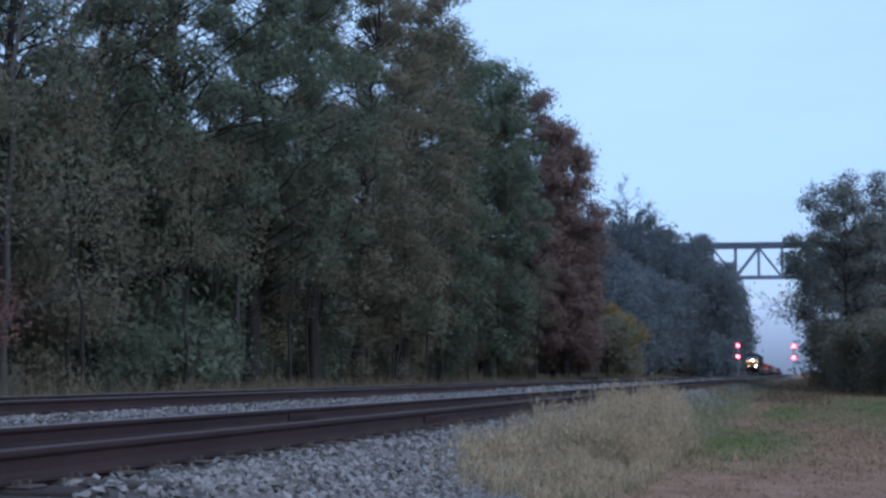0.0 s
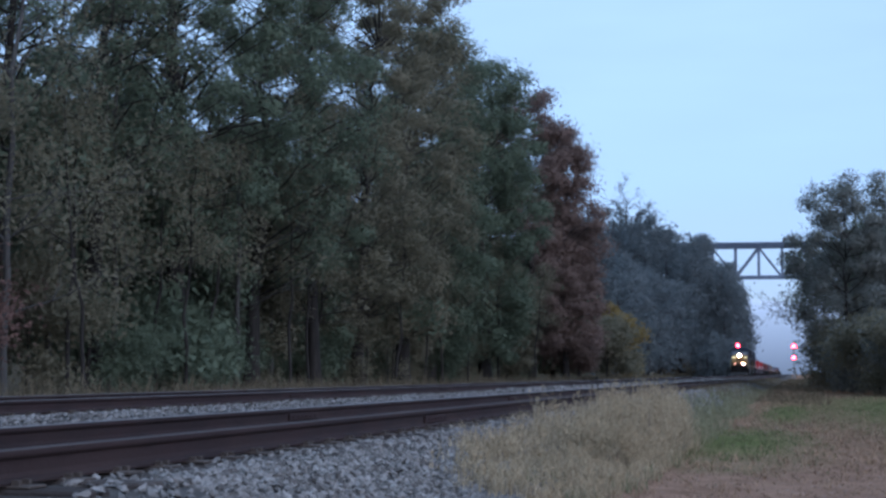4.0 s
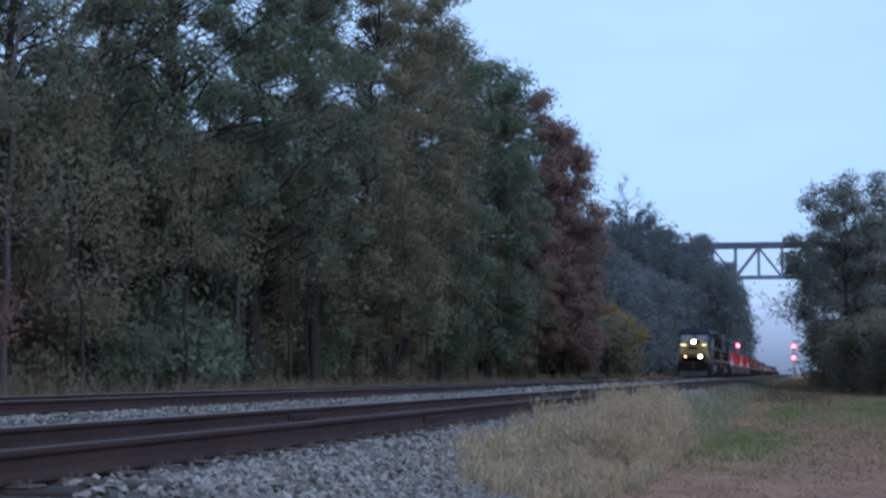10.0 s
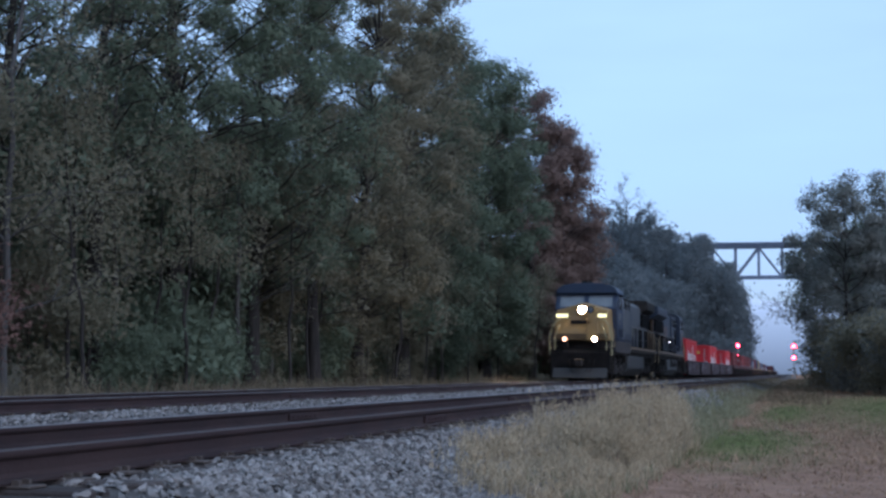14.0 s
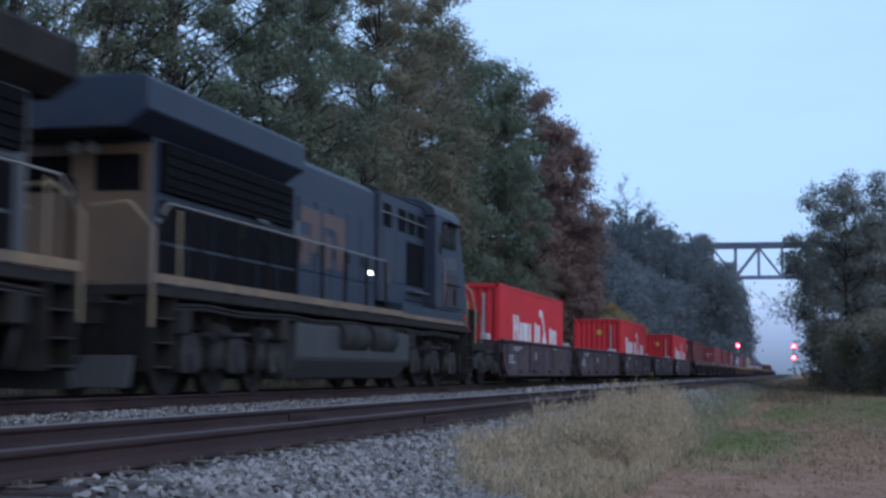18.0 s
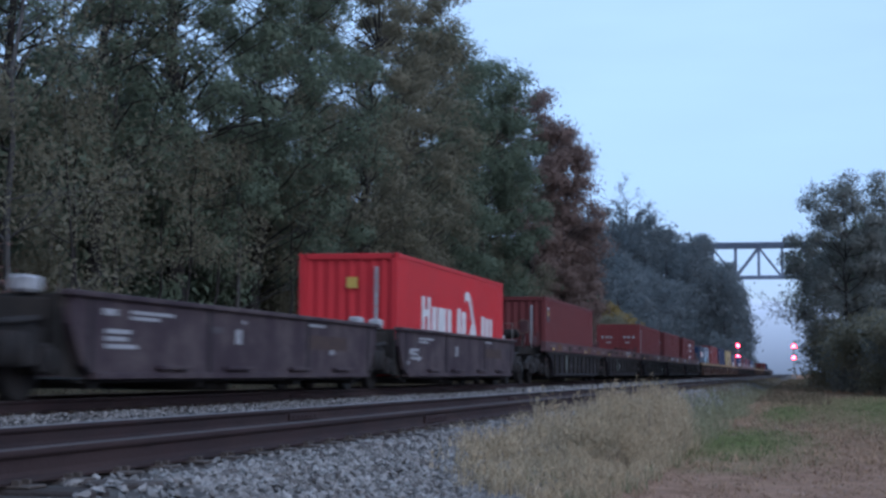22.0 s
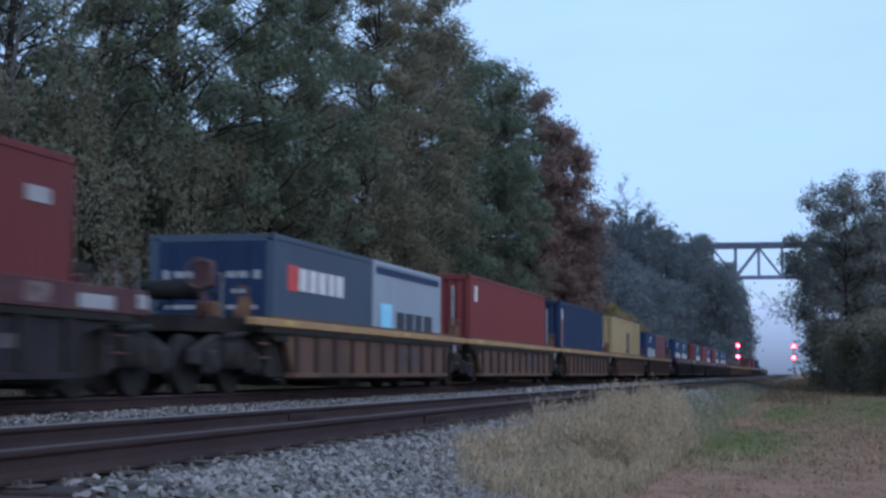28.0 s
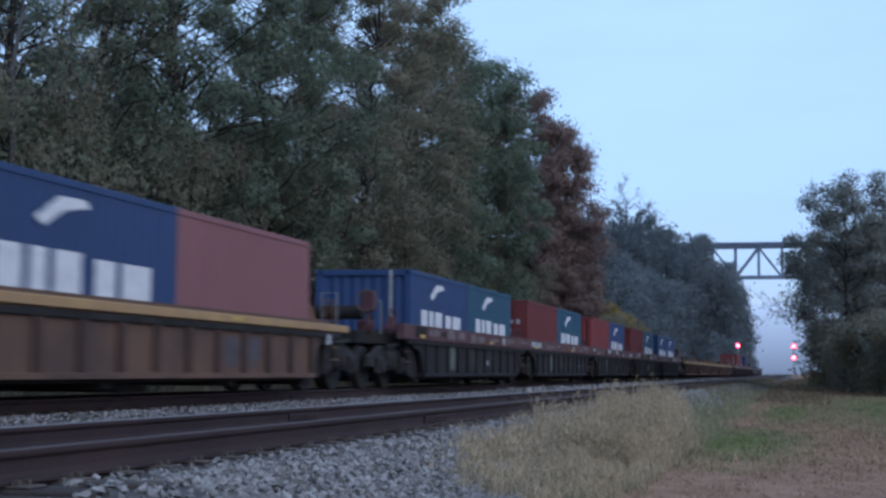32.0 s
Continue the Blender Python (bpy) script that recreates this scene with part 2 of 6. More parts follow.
def pipe(bm, pts, r, sides=6):
    """One bent round bar through pts."""
    pts = [Vector(p) for p in pts]
    rings = []
    for i, p in enumerate(pts):
        d = (pts[min(i + 1, len(pts) - 1)] - pts[max(i - 1, 0)]).normalized()
        a = d.cross(Vector((0.31, 0.17, 0.93))).normalized()
        c = d.cross(a)
        rings.append([bm.verts.new(p + (a * math.cos(t) + c * math.sin(t)) * r) for t in np.linspace(0, math.tau, sides, endpoint=False)])
    for ra, rb_ in zip(rings, rings[1:]):
        for k in range(sides):
            bm.faces.new((ra[k], ra[(k + 1) % sides], rb_[(k + 1) % sides], rb_[k]))
    bm.faces.new(rings[0][::-1])
    bm.faces.new(rings[-1])
    return bm


# ---- ground ----
def bend(y):
    """Sideways drift of the line: it swings very gently away from the lawn in the distance."""
    far = np.clip(y, 0.0, 350.0)
    return -1.25e-5 * far * far - 0.00875 * np.clip(np.asarray(y) - 350.0, 0.0, None)


def ground_z(x, y):
    """Height of the ground sheet: two low ballast beds, a lawn below them, and a wooded rise beyond."""
    x = x - bend(y)
    z = np.full(np.shape(x), -0.62)
    z = np.where(x < -1.9, np.interp(x, (-16.5, -14.2, -12.6, -11.9, -8.9, -7.6, -6.2, -3.4, -2.55, -1.9),
                                     (-0.75, -0.70, -0.34, -0.23, -0.23, -0.36, -0.23, -0.23, -0.52, -0.62)), z)
    rise = np.clip((-x - 18.0) / 23.0, 0, 1) ** 0.9 * np.clip((y - 295.0) / 55.0, 0, 1) * np.clip((490.0 - y) / 60.0, 0, 1)
    z = z + 23.0 * rise
    z = z + 6.0 * np.clip((-x - 24.0) / 30.0, 0, 1) * np.clip((y - 190.0) / 60.0, 0, 1) * np.clip((330.0 - y) / 40.0, 0, 1)
    z = z + np.where(x < -16, 0.25 * np.sin(x * 0.31) * np.sin(y * 0.17), 0.0)
    z = z + np.where(x > -1.9, 0.03 * np.sin(x * 0.9 + 1) * np.sin(y * 0.35) + np.clip((y - 40) / 400, 0, 0.25), 0.0)
    return z


def sheet(name, xs, ys, material, lift=0.0, jitter=0.0, follow=False):
    gx, gy = np.meshgrid(xs, ys)
    if follow:
        gx = gx + bend(gy)
    gz = ground_z(gx, gy) + lift
    if jitter:
        gz = gz + np.random.default_rng(5).normal(0, jitter, gz.shape)
    v = np.stack([gx, gy, gz], -1).reshape(-1, 3)
    w, h = len(xs), len(ys)
    i = (np.arange(h - 1)[:, None] * w + np.arange(w - 1)[None]).ravel()
    return raw_mesh(name, v, np.stack([i, i + 1, i + w + 1, i + w], -1), material, True)


ground_xs = np.concatenate([[-3000, -1500, -600, -300, -200, -150, -110, -80], np.arange(-60, -16, 2.0), np.arange(-16, 1.0, 0.3),
                            np.arange(1, 12, 1.0), [15, 20, 30, 50, 90, 160, 300, 700, 1500, 3000]])
ground_ys = np.concatenate([[-600, -200, -60, -20], np.arange(-10, 40, 0.5), np.arange(40, 120, 2.0), np.arange(120, 420, 8.0),
                            [450, 500, 600, 800, 1100, 1600, 2400, 4000]])
gm = sheet("ground", ground_xs, ground_ys, M_LAWN)
sunk = np.empty(len(gm.vertices) * 3)          # the soil lies below the stones of the bed
gm.vertices.foreach_get("co", sunk)
sunk = sunk.reshape(-1, 3)
sunk[(sunk[:, 0] > -13.1) & (sunk[:, 0] < -2.4) & (sunk[:, 1] > -19) & (sunk[:, 1] < 880), 2] -= 0.08
gm.vertices.foreach_set("co", sunk.ravel())
gm.materials.append(M_SOIL)
cx = np.empty(len(gm.polygons) * 3)
gm.polygons.foreach_get("center", cx)
gm.polygons.foreach_set("material_index", (cx.reshape(-1, 3)[:, 0] < -13.0).astype(np.int32))
ground = tagged(new("ground", gm), "mown grass verge with fallen brown leaves beside the tracks", "ground", kind="structure")

bed_ys = np.concatenate([np.arange(-20, 60, 0.25), np.arange(60, 200, 2.0), np.arange(200, 905, 15.0)])
bed = tagged(new("ballast_bed", sheet("ballast_bed", np.arange(-13.3, -2.2, 0.15), bed_ys, M_BALLAST, 0.012, 0.010, True)),
             "grey crushed stone ballast bed under both tracks", "ballast", kind="structure")


# ---- railway tracks ----
RAIL_PROFILE = ((-0.070, -0.172), (0.070, -0.172), (0.070, -0.160), (0.018, -0.140), (0.010, -0.120), (0.010, -0.055),
                (0.030, -0.042), (0.036, -0.030), (0.036, -0.006), (0.030, 0.0), (-0.030, 0.0), (-0.036, -0.006), (-0.036, -0.030),
                (-0.030, -0.042), (-0.010, -0.055), (-0.010, -0.120), (-0.018, -0.140), (-0.070, -0.160))


def rail_mesh(y0, y1, head):
    bm = B()
    ys = np.concatenate([np.arange(y0, 60, 17.0), np.arange(60, y1 + 1, 20.0)])
    rings = [[bm.verts.new((px + float(bend(y)), y, pz)) for px, pz in RAIL_PROFILE] for y in ys]
    n = len(RAIL_PROFILE)
    for ra, rb_ in zip(rings, rings[1:]):
        for k in range(n):
            f = bm.faces.new((ra[k], ra[(k + 1) % n], rb_[(k + 1) % n], rb_[k]))
            if f.calc_center_median().z > -0.004:
                f.material_index = 1
    bmesh.ops.recalc_face_normals(bm, faces=bm.faces)
    me = mesh_of("rail", bm, M_RAIL)
    me.materials.append(head)
    return me


def tie_mesh():
    bm = B()
    box(bm, -1.30, 1.30, -0.115, 0.115, -0.36, -0.185, 0.012)
    return mesh_of("tie", bm, M_TIE)


def plate_mesh():
    bm = B()
    box(bm, -0.19, 0.19, -0.09, 0.09, -0.187, -0.172, 0.004)
    for sx in (-0.10, 0.10):
        for sy in (-0.05, 0.05):
            box(bm, sx - 0.02, sx + 0.02, sy - 0.015, sy + 0.015, -0.172, -0.145)
    return mesh_of("tie_plate", bm, M_PLATE)


def track(cx, label, near_from, near_to):
    top = tagged(new("railway_track"), label, "railway track", "double track", kind="structure")
    top.location = (cx, 0, 0)
    tm, pm = tie_mesh(), plate_mesh()
    for sx in (-0.7525, 0.7525):
        share("rail", rail_mesh(-25, 900, M_RAIL_DULL if sx > 0 and cx == NEAR_X else M_RAIL_HEAD), top, pose(sx, 0, 0))
    rng = random.Random(int(-cx * 100))
    ys = np.arange(-24.7, 400, 0.54)
    rest_v, rest_f = [], []
    for y in ys:
        turn, dy = rng.uniform(-1.2, 1.2), rng.uniform(-0.03, 0.03)
        m = pose(rng.uniform(-0.06, 0.06) + float(bend(y)), y + dy, rng.uniform(-0.012, 0.004), 0, 0, turn)
        if near_from <= y <= near_to:
            share("tie", tm, top, m)
            for sx in (-0.7525, 0.7525):
                share("tie_plate", pm, top, pose(sx + float(bend(y)), y + dy, 0))
        else:
            k = len(rest_v)
            rest_v += [tuple(m @ Vector((x, yy, z))) for x in (-1.3, 1.3) for yy in (-0.115, 0.115) for z in (-0.36, -0.185)]
            rest_f += [tuple(k + i for i in f) for f in ((0, 1, 3, 2), (4, 6, 7, 5), (0, 4, 5, 1), (2, 3, 7, 6), (1, 5, 7, 3))]
    far = share("tie_row", raw_mesh("tie_row", rest_v, rest_f, M_TIE), top)
    tagged(far, "weathered timber ties", kind="stuff")
    # joint bars bolted over rail joints on the side that faces the lawn
    for side in (-0.7525, 0.7525):
        for y in np.arange(3.4, 120, 11.9):
            bm = B()
            sx = side + float(bend(y))
            box(bm, sx + 0.011, sx + 0.034, y - 0.46, y + 0.46, -0.135, -0.058, 0.006)
            for dy in (-0.35, -0.2, -0.06, 0.06, 0.2, 0.35):
                tube(bm, (sx + 0.03, y + dy, -0.097), (sx + 0.045, y + dy, -0.097), 0.014, sides=6)
            part("joint_bar", bm, M_RAIL, top)
    return top


track(NEAR_X, "rusty steel rails on timber ties in grey ballast", 5, 60)
track(FAR_X, "worn steel rails on timber ties carrying the train", 10, 60)


# ---- crushed stone ----
def stones(name, label, n, x0, x1, y0, y1, size, seed, skip=()):
    rng = np.random.default_rng(seed)
    x, y = rng.uniform(x0, x1, n), y0 + (y1 - y0) * rng.random(n) ** 1.35
    keep = np.ones(n, bool)
    for a, b in skip:
        keep &= ~((x > a) & (x < b))
    x, y = x[keep], y[keep]
    n = len(x)
    s = rng.uniform(0.55, 1.35, n) * size
    base = np.array([(1, 0, 0), (-1, 0, 0), (0, 1, 0), (0, -1, 0), (0.3, 0.2, 1), (-0.2, -0.3, -1), (0.6, 0.6, 0.55), (-0.6, 0.5, 0.5)], float)
    tri = np.array([(0, 6, 4), (6, 2, 4), (2, 7, 4), (7, 1, 4), (1, 3, 4), (3, 0, 4), (0, 2, 6), (2, 1, 7), (0, 3, 5), (3, 1, 5)])
    v = base[None] * rng.uniform(0.6, 1.2, (n, 8, 1)) * np.stack([s, s * rng.uniform(0.6, 1, n), s * rng.uniform(0.45, 0.85, n)], -1)[:, None]
    a, t = rng.uniform(0, math.tau, n), rng.normal(0, 0.45, n)
    ca, sa, ct, st = np.cos(a), np.sin(a), np.cos(t), np.sin(t)
    vx, vy, vz = v[..., 0], v[..., 1], v[..., 2]
    vx, vz = vx * ct[:, None] + vz * st[:, None], -vx * st[:, None] + vz * ct[:, None]
    vx, vy = vx * ca[:, None] - vy * sa[:, None], vx * sa[:, None] + vy * ca[:, None]
    z = ground_z(x, y) + 0.014 + s * 0.22 + rng.uniform(0, 0.02, n)
    v = np.stack([vx + x[:, None], vy + y[:, None], vz + z[:, None]], -1).reshape(-1, 3)
    f = (np.arange(n)[:, None, None] * 8 + tri[None]).reshape(-1, 3)
    ob = new(name, raw_mesh(name, v, f, M_STONE))
    return tagged(ob, label, "ballast", kind="stuff")


rails_near = [(NEAR_X + s * 0.7525 - 0.09, NEAR_X + s * 0.7525 + 0.09) for s in (-1, 1)]
rails_far = [(FAR_X + s * 0.7525 - 0.09, FAR_X + s * 0.7525 + 0.09) for s in (-1, 1)]
stones("ballast_stones", "loose grey ballast stones on the shoulder", 25000, -3.48, -2.1, 7.5, 30.0, 0.029, 1)
stones("ballast_stones", "loose grey ballast stones along the shoulder", 6000, -3.8, -2.3, 26.0, 90.0, 0.065, 2)
stones("ballast_stones", "grey ballast stones between the two tracks", 18000, -9.6, -5.5, 10.0, 55.0, 0.040, 3, rails_far)
stones("ballast_stones", "grey ballast stones between the two tracks", 5000, -9.6, -5.5, 45.0, 160.0, 0.10, 4, rails_far)
stones("ballast_stones", "grey ballast stones between the rails", 3500, -5.4, -3.95, 8.0, 40.0, 0.042, 5, rails_near)
stones("ballast_stones", "grey ballast stones round the tie ends", 1600, -3.84, -3.25, 7.0, 26.0, 0.030, 7)
stones("ballast_stones", "loose grey ballast stones beside the near rail", 4000, -3.45, -2.2, -12.0, 7.4, 0.032, 8)
stones("ballast_stones", "grey ballast stones between the tracks behind the viewpoint", 4000, -9.6, -5.5, -12.0, 11.0, 0.055, 9, rails_far)
stones("ballast_stones", "grey ballast stones beyond the train's track", 2500, -13.4, -11.3, 15.0, 90.0, 0.07, 6, rails_far)


# ---- grass ----
def patchy(p):
    """Uneven growth: tufts of unequal height, lower towards the near end."""
    x, y = p[:, 0], p[:, 1]
    return (0.76 + 0.26 * np.sin(x * 6.3 + y * 0.9) * np.sin(y * 1.9 - x * 2.1) + 0.20 * np.sin(x * 13.0 - y * 3.7) * np.sin(y * 4.9 + x * 5.0)) * np.where(x > -5, np.clip((y - 12.0) / 5.0, 0.55, 1.05), 1.0)


def blades(name, label, spots, height, width, material, seed, lean=0.5):
    """Tapered three-point blades standing on the ground at spots (n, 2)."""
    rng = np.random.default_rng(seed)
    n = len(spots)
    h = height * rng.uniform(0.45, 1.15, n) * patchy(spots)
    a = rng.uniform(0, math.tau, n)
    d = np.stack([np.cos(a), np.sin(a), np.zeros(n)], -1)
    o = np.stack([-np.sin(a), np.cos(a), np.zeros(n)], -1)
    p = np.stack([spots[:, 0], spots[:, 1], ground_z(spots[:, 0], spots[:, 1]) - 0.02], -1)
    up = np.array([0, 0, 1.0])
    l1, l2 = rng.normal(0, lean * 0.4, n)[:, None], rng.normal(0, lean, n)[:, None]
    mid = p + up * (h * 0.55)[:, None] + o * l1 * h[:, None]
    tip = p + up * (h * rng.uniform(0.8, 1, n))[:, None] + o * l2 * h[:, None]
    w = (width * rng.uniform(0.6, 1.3, n))[:, None]
    v = np.stack([p - d * w, p + d * w, mid + d * w * 0.8, tip, mid - d * w * 0.8], 1).reshape(-1, 3)
    i = np.arange(n)[:, None] * 5
    me = raw_mesh(name, v, np.concatenate([i + [[0, 1, 2]], i + [[0, 2, 4]], i + [[4, 2, 3]]]), material)
    return tagged(new(name, me), label, "grass", kind="stuff")


def clustered(rng, n, x0, x1, y0, y1, clumps, spread):
    c = np.stack([rng.uniform(x0, x1, clumps), y0 + (y1 - y0) * rng.random(clumps) ** 1.3], -1)
    s = c[rng.integers(0, clumps, n)] + rng.normal(0, spread, (n, 2)) * np.array([1, 1.6])
    return s[(s[:, 0] > x0 - 0.1) & (s[:, 0] < x1 + 0.15)]


def plumes(name, label, spots, height, seed):
    """Feathery seed heads: a few small flakes round the top of each stem, and the stem itself."""
    rng = np.random.default_rng(seed)
    n, k = len(spots), 7
    h = height * rng.uniform(0.65, 1.15, n) * patchy(spots)
    base = np.stack([spots[:, 0], spots[:, 1], ground_z(spots[:, 0], spots[:, 1]) - 0.02], -1)
    tip = base + np.stack([rng.normal(0, 0.14, n) * h, rng.normal(0, 0.14, n) * h, h], -1)
    down = (base - tip) / np.linalg.norm(base - tip, axis=1)[:, None]
    c = tip[:, None] + down[:, None] * rng.uniform(0, 0.16, (n, k, 1)) + rng.normal(0, 0.012, (n, k, 3))
    u = rng.normal(0, 0.5, (n, k, 3)) - down[:, None]
    u /= np.linalg.norm(u, axis=2)[..., None]
    w = np.cross(u, rng.normal(0, 1, (n, k, 3)))
    w /= np.linalg.norm(w, axis=2)[..., None]
    flakes = np.stack([c - w * 0.007, c + w * 0.007, c + u * 0.045], 2).reshape(-1, 3)
    stem = np.stack([base - [0.003, 0, 0], base + [0.003, 0, 0], tip], 1).reshape(-1, 3)
    v = np.concatenate([flakes, stem])
    return tagged(new(name, raw_mesh(name, v, np.arange(len(v)).reshape(-1, 3), M_PLUME)), label, "grass", kind="stuff")


g = np.random.default_rng(11)
tall = np.concatenate([clustered(g, 11000, -2.45, -1.6, 15.0, 26, 170, 0.11), clustered(g, 1500, -2.9, -1.8, 20, 28, 50, 0.12)])
tall = tall[tall[:, 0] < -1.58 + g.normal(0, 0.06, len(tall)) - (tall[:, 1] - 19.5) * 0.09]
blades("tall_grass", "tall dry straw-coloured grass beside the ballast", tall, 0.64, 0.006, M_STRAW, 1)
plumes("seed_heads", "pale feathery seed heads of the tall dry grass", tall[::4], 0.70, 8)
blades("tall_grass", "low olive-brown grass along the foot of the ballast", clustered(g, 7000, -3.2, -1.9, 26, 80, 220, 0.25), 0.30, 0.010, M_STRAW_GREEN, 2)
blades("verge_grass", "low brown grass between the lawn and the ballast", clustered(g, 9000, -4.2, 0.6, 50, 190, 420, 0.35), 0.34, 0.016, M_VERGE, 15)
blades("weeds", "greenish weeds among the dry grass", clustered(g, 2600, -2.5, -1.5, 11, 40, 60, 0.12), 0.40, 0.007, M_STRAW_GREEN, 3)
blades("weeds", "dead brown weed stems among the dry grass", clustered(g, 420, -2.3, -1.6, 14, 24, 14, 0.08), 0.78, 0.005, M_WEED, 9, 0.15)
short = clustered(g, 9500, -3.1, -1.55, 11.0, 22, 190, 0.14)
short = short[short[:, 0] > -(0.236 + g.normal(0, 0.014, len(short))) * short[:, 1]]
blades("short_grass", "short dry grass at the foot of the ballast", short, 0.50, 0.005, M_STRAW, 4)
plumes("seed_heads", "pale seed heads of the short dry grass", short[::6], 0.56, 10)
blades("short_grass", "scattered dry grass tufts in the ballast shoulder", clustered(g, 2600, -3.7, -2.7, 15, 36, 60, 0.10), 0.22, 0.005, M_STRAW, 12)
lawn_spots = np.concatenate([np.stack([g.uniform(-1.6, 8.0, 110000), 9 + 75 * g.random(110000) ** 1.6], -1), np.stack([g.uniform(-1.6, 6.0, 9000), g.uniform(-10, 9, 9000)], -1)])
far_out = np.min([np.hypot((lawn_spots[:, 0] - cx) / rx, (lawn_spots[:, 1] - cy) / ry) for (cx, cy), (rx, ry) in LAWN_GREEN], 0)
is_green = far_out + g.normal(0, 0.25, len(far_out)) < 1.0
blades("lawn_grass", "short mown green grass", lawn_spots[is_green], 0.085, 0.007, M_GRASS, 5)
blades("lawn_grass", "short brown grass mixed with fallen leaves", lawn_spots[~is_green], 0.130, 0.007, M_DRYLAWN, 13, 0.9)
blades("verge_grass", "dead brown weeds at the wood's edge beyond the tracks", clustered(g, 24000, -18.5, -15.2, 18, 150, 900, 0.5), 0.75, 0.018, M_WEED, 6)
blades("verge_grass", "dull straw-coloured grass at the wood's edge beyond the tracks", clustered(g, 34000, -15.8, -12.9, 17, 150, 900, 0.45), 1.0, 0.011, M_VERGE, 14)
blades("verge_grass", "greenish grass at the wood's edge beyond the tracks", clustered(g, 12000, -18, -13.6, 18, 150, 400, 0.5), 0.6, 0.02, M_STRAW_GREEN, 7)


def litter(name, label, n, x0, x1, y0, y1, size, seed):
    rng = np.random.default_rng(seed)
    c = np.stack([rng.uniform(x0, x1, 90), y0 + (y1 - y0) * rng.random(90) ** 1.5], -1)
    s = c[rng.integers(0, 90, n)] + rng.normal(0, 1, (n, 2)) * np.array([0.5, 1.3])
    p = np.stack([s[:, 0], s[:, 1], ground_z(s[:, 0], s[:, 1]) + rng.uniform(0.01, 0.05, n)], -1)
    u = rng.normal(0, 1, (n, 3)) * [1, 1, 0.1]
    u /= np.linalg.norm(u, axis=1)[:, None]
    w = np.cross(u, rng.normal(0, 0.12, (n, 3)) + [0, 0, 1])
    w /= np.linalg.norm(w, axis=1)[:, None]
    k = (size * rng.uniform(0.6, 1.3, n))[:, None]
    v = np.stack([p - u * k, p + w * k * 0.6, p + u * k, p - w * k * 0.6], 1).reshape(-1, 3)
    return tagged(new(name, raw_mesh(name, v, np.arange(n * 4).reshape(-1, 4), M_DEAD_LEAF)), label, "leaves", kind="stuff")


litter("fallen_leaves", "fallen brown leaves on the lawn", 4200, -1.4, 5.0, 9, 42, 0.028, 21)


# ---- trees ----
def tubes_mesh(name, segs, material, thick=6, thin=3, least=0.0):
    """Round limbs: thick ones with more sides than twigs."""
    p0, p1 = np.array([s[0] for s in segs]), np.array([s[1] for s in segs])
    r0, r1 = np.array([s[2] for s in segs]), np.array([s[3] for s in segs])
    d = p1 - p0
    d /= np.linalg.norm(d, axis=1)[:, None] + 1e-9
    ref = np.where(np.abs(d[:, 2:3]) > 0.9, [[1.0, 0, 0]], [[0, 0, 1.0]])
    a = np.cross(d, ref)
    a /= np.linalg.norm(a, axis=1)[:, None]
    c = np.cross(d, a)
    vs, fs, off = [], [], 0
    for sides, pick in ((thick, r0 > 0.045), (thin, (r0 <= 0.045) & (r0 >= least))):
        n = int(pick.sum())
        t = np.linspace(0, math.tau, sides, endpoint=False)
        ring = a[pick][:, None] * np.cos(t)[None, :, None] + c[pick][:, None] * np.sin(t)[None, :, None]
        vs.append(np.concatenate([p0[pick][:, None] + ring * r0[pick][:, None, None], p1[pick][:, None] + ring * r1[pick][:, None, None]], 1).reshape(-1, 3))
        k = np.arange(n)[:, None] * 2 * sides + off
        i, j = np.arange(sides)[None], (np.arange(sides)[None] + 1) % sides
        fs.append(np.stack([k + i, k + j, k + sides + j, k + sides + i], -1).reshape(-1, 4))
        off += n * 2 * sides
    return raw_mesh(name, np.concatenate(vs), np.concatenate(fs), material, True)


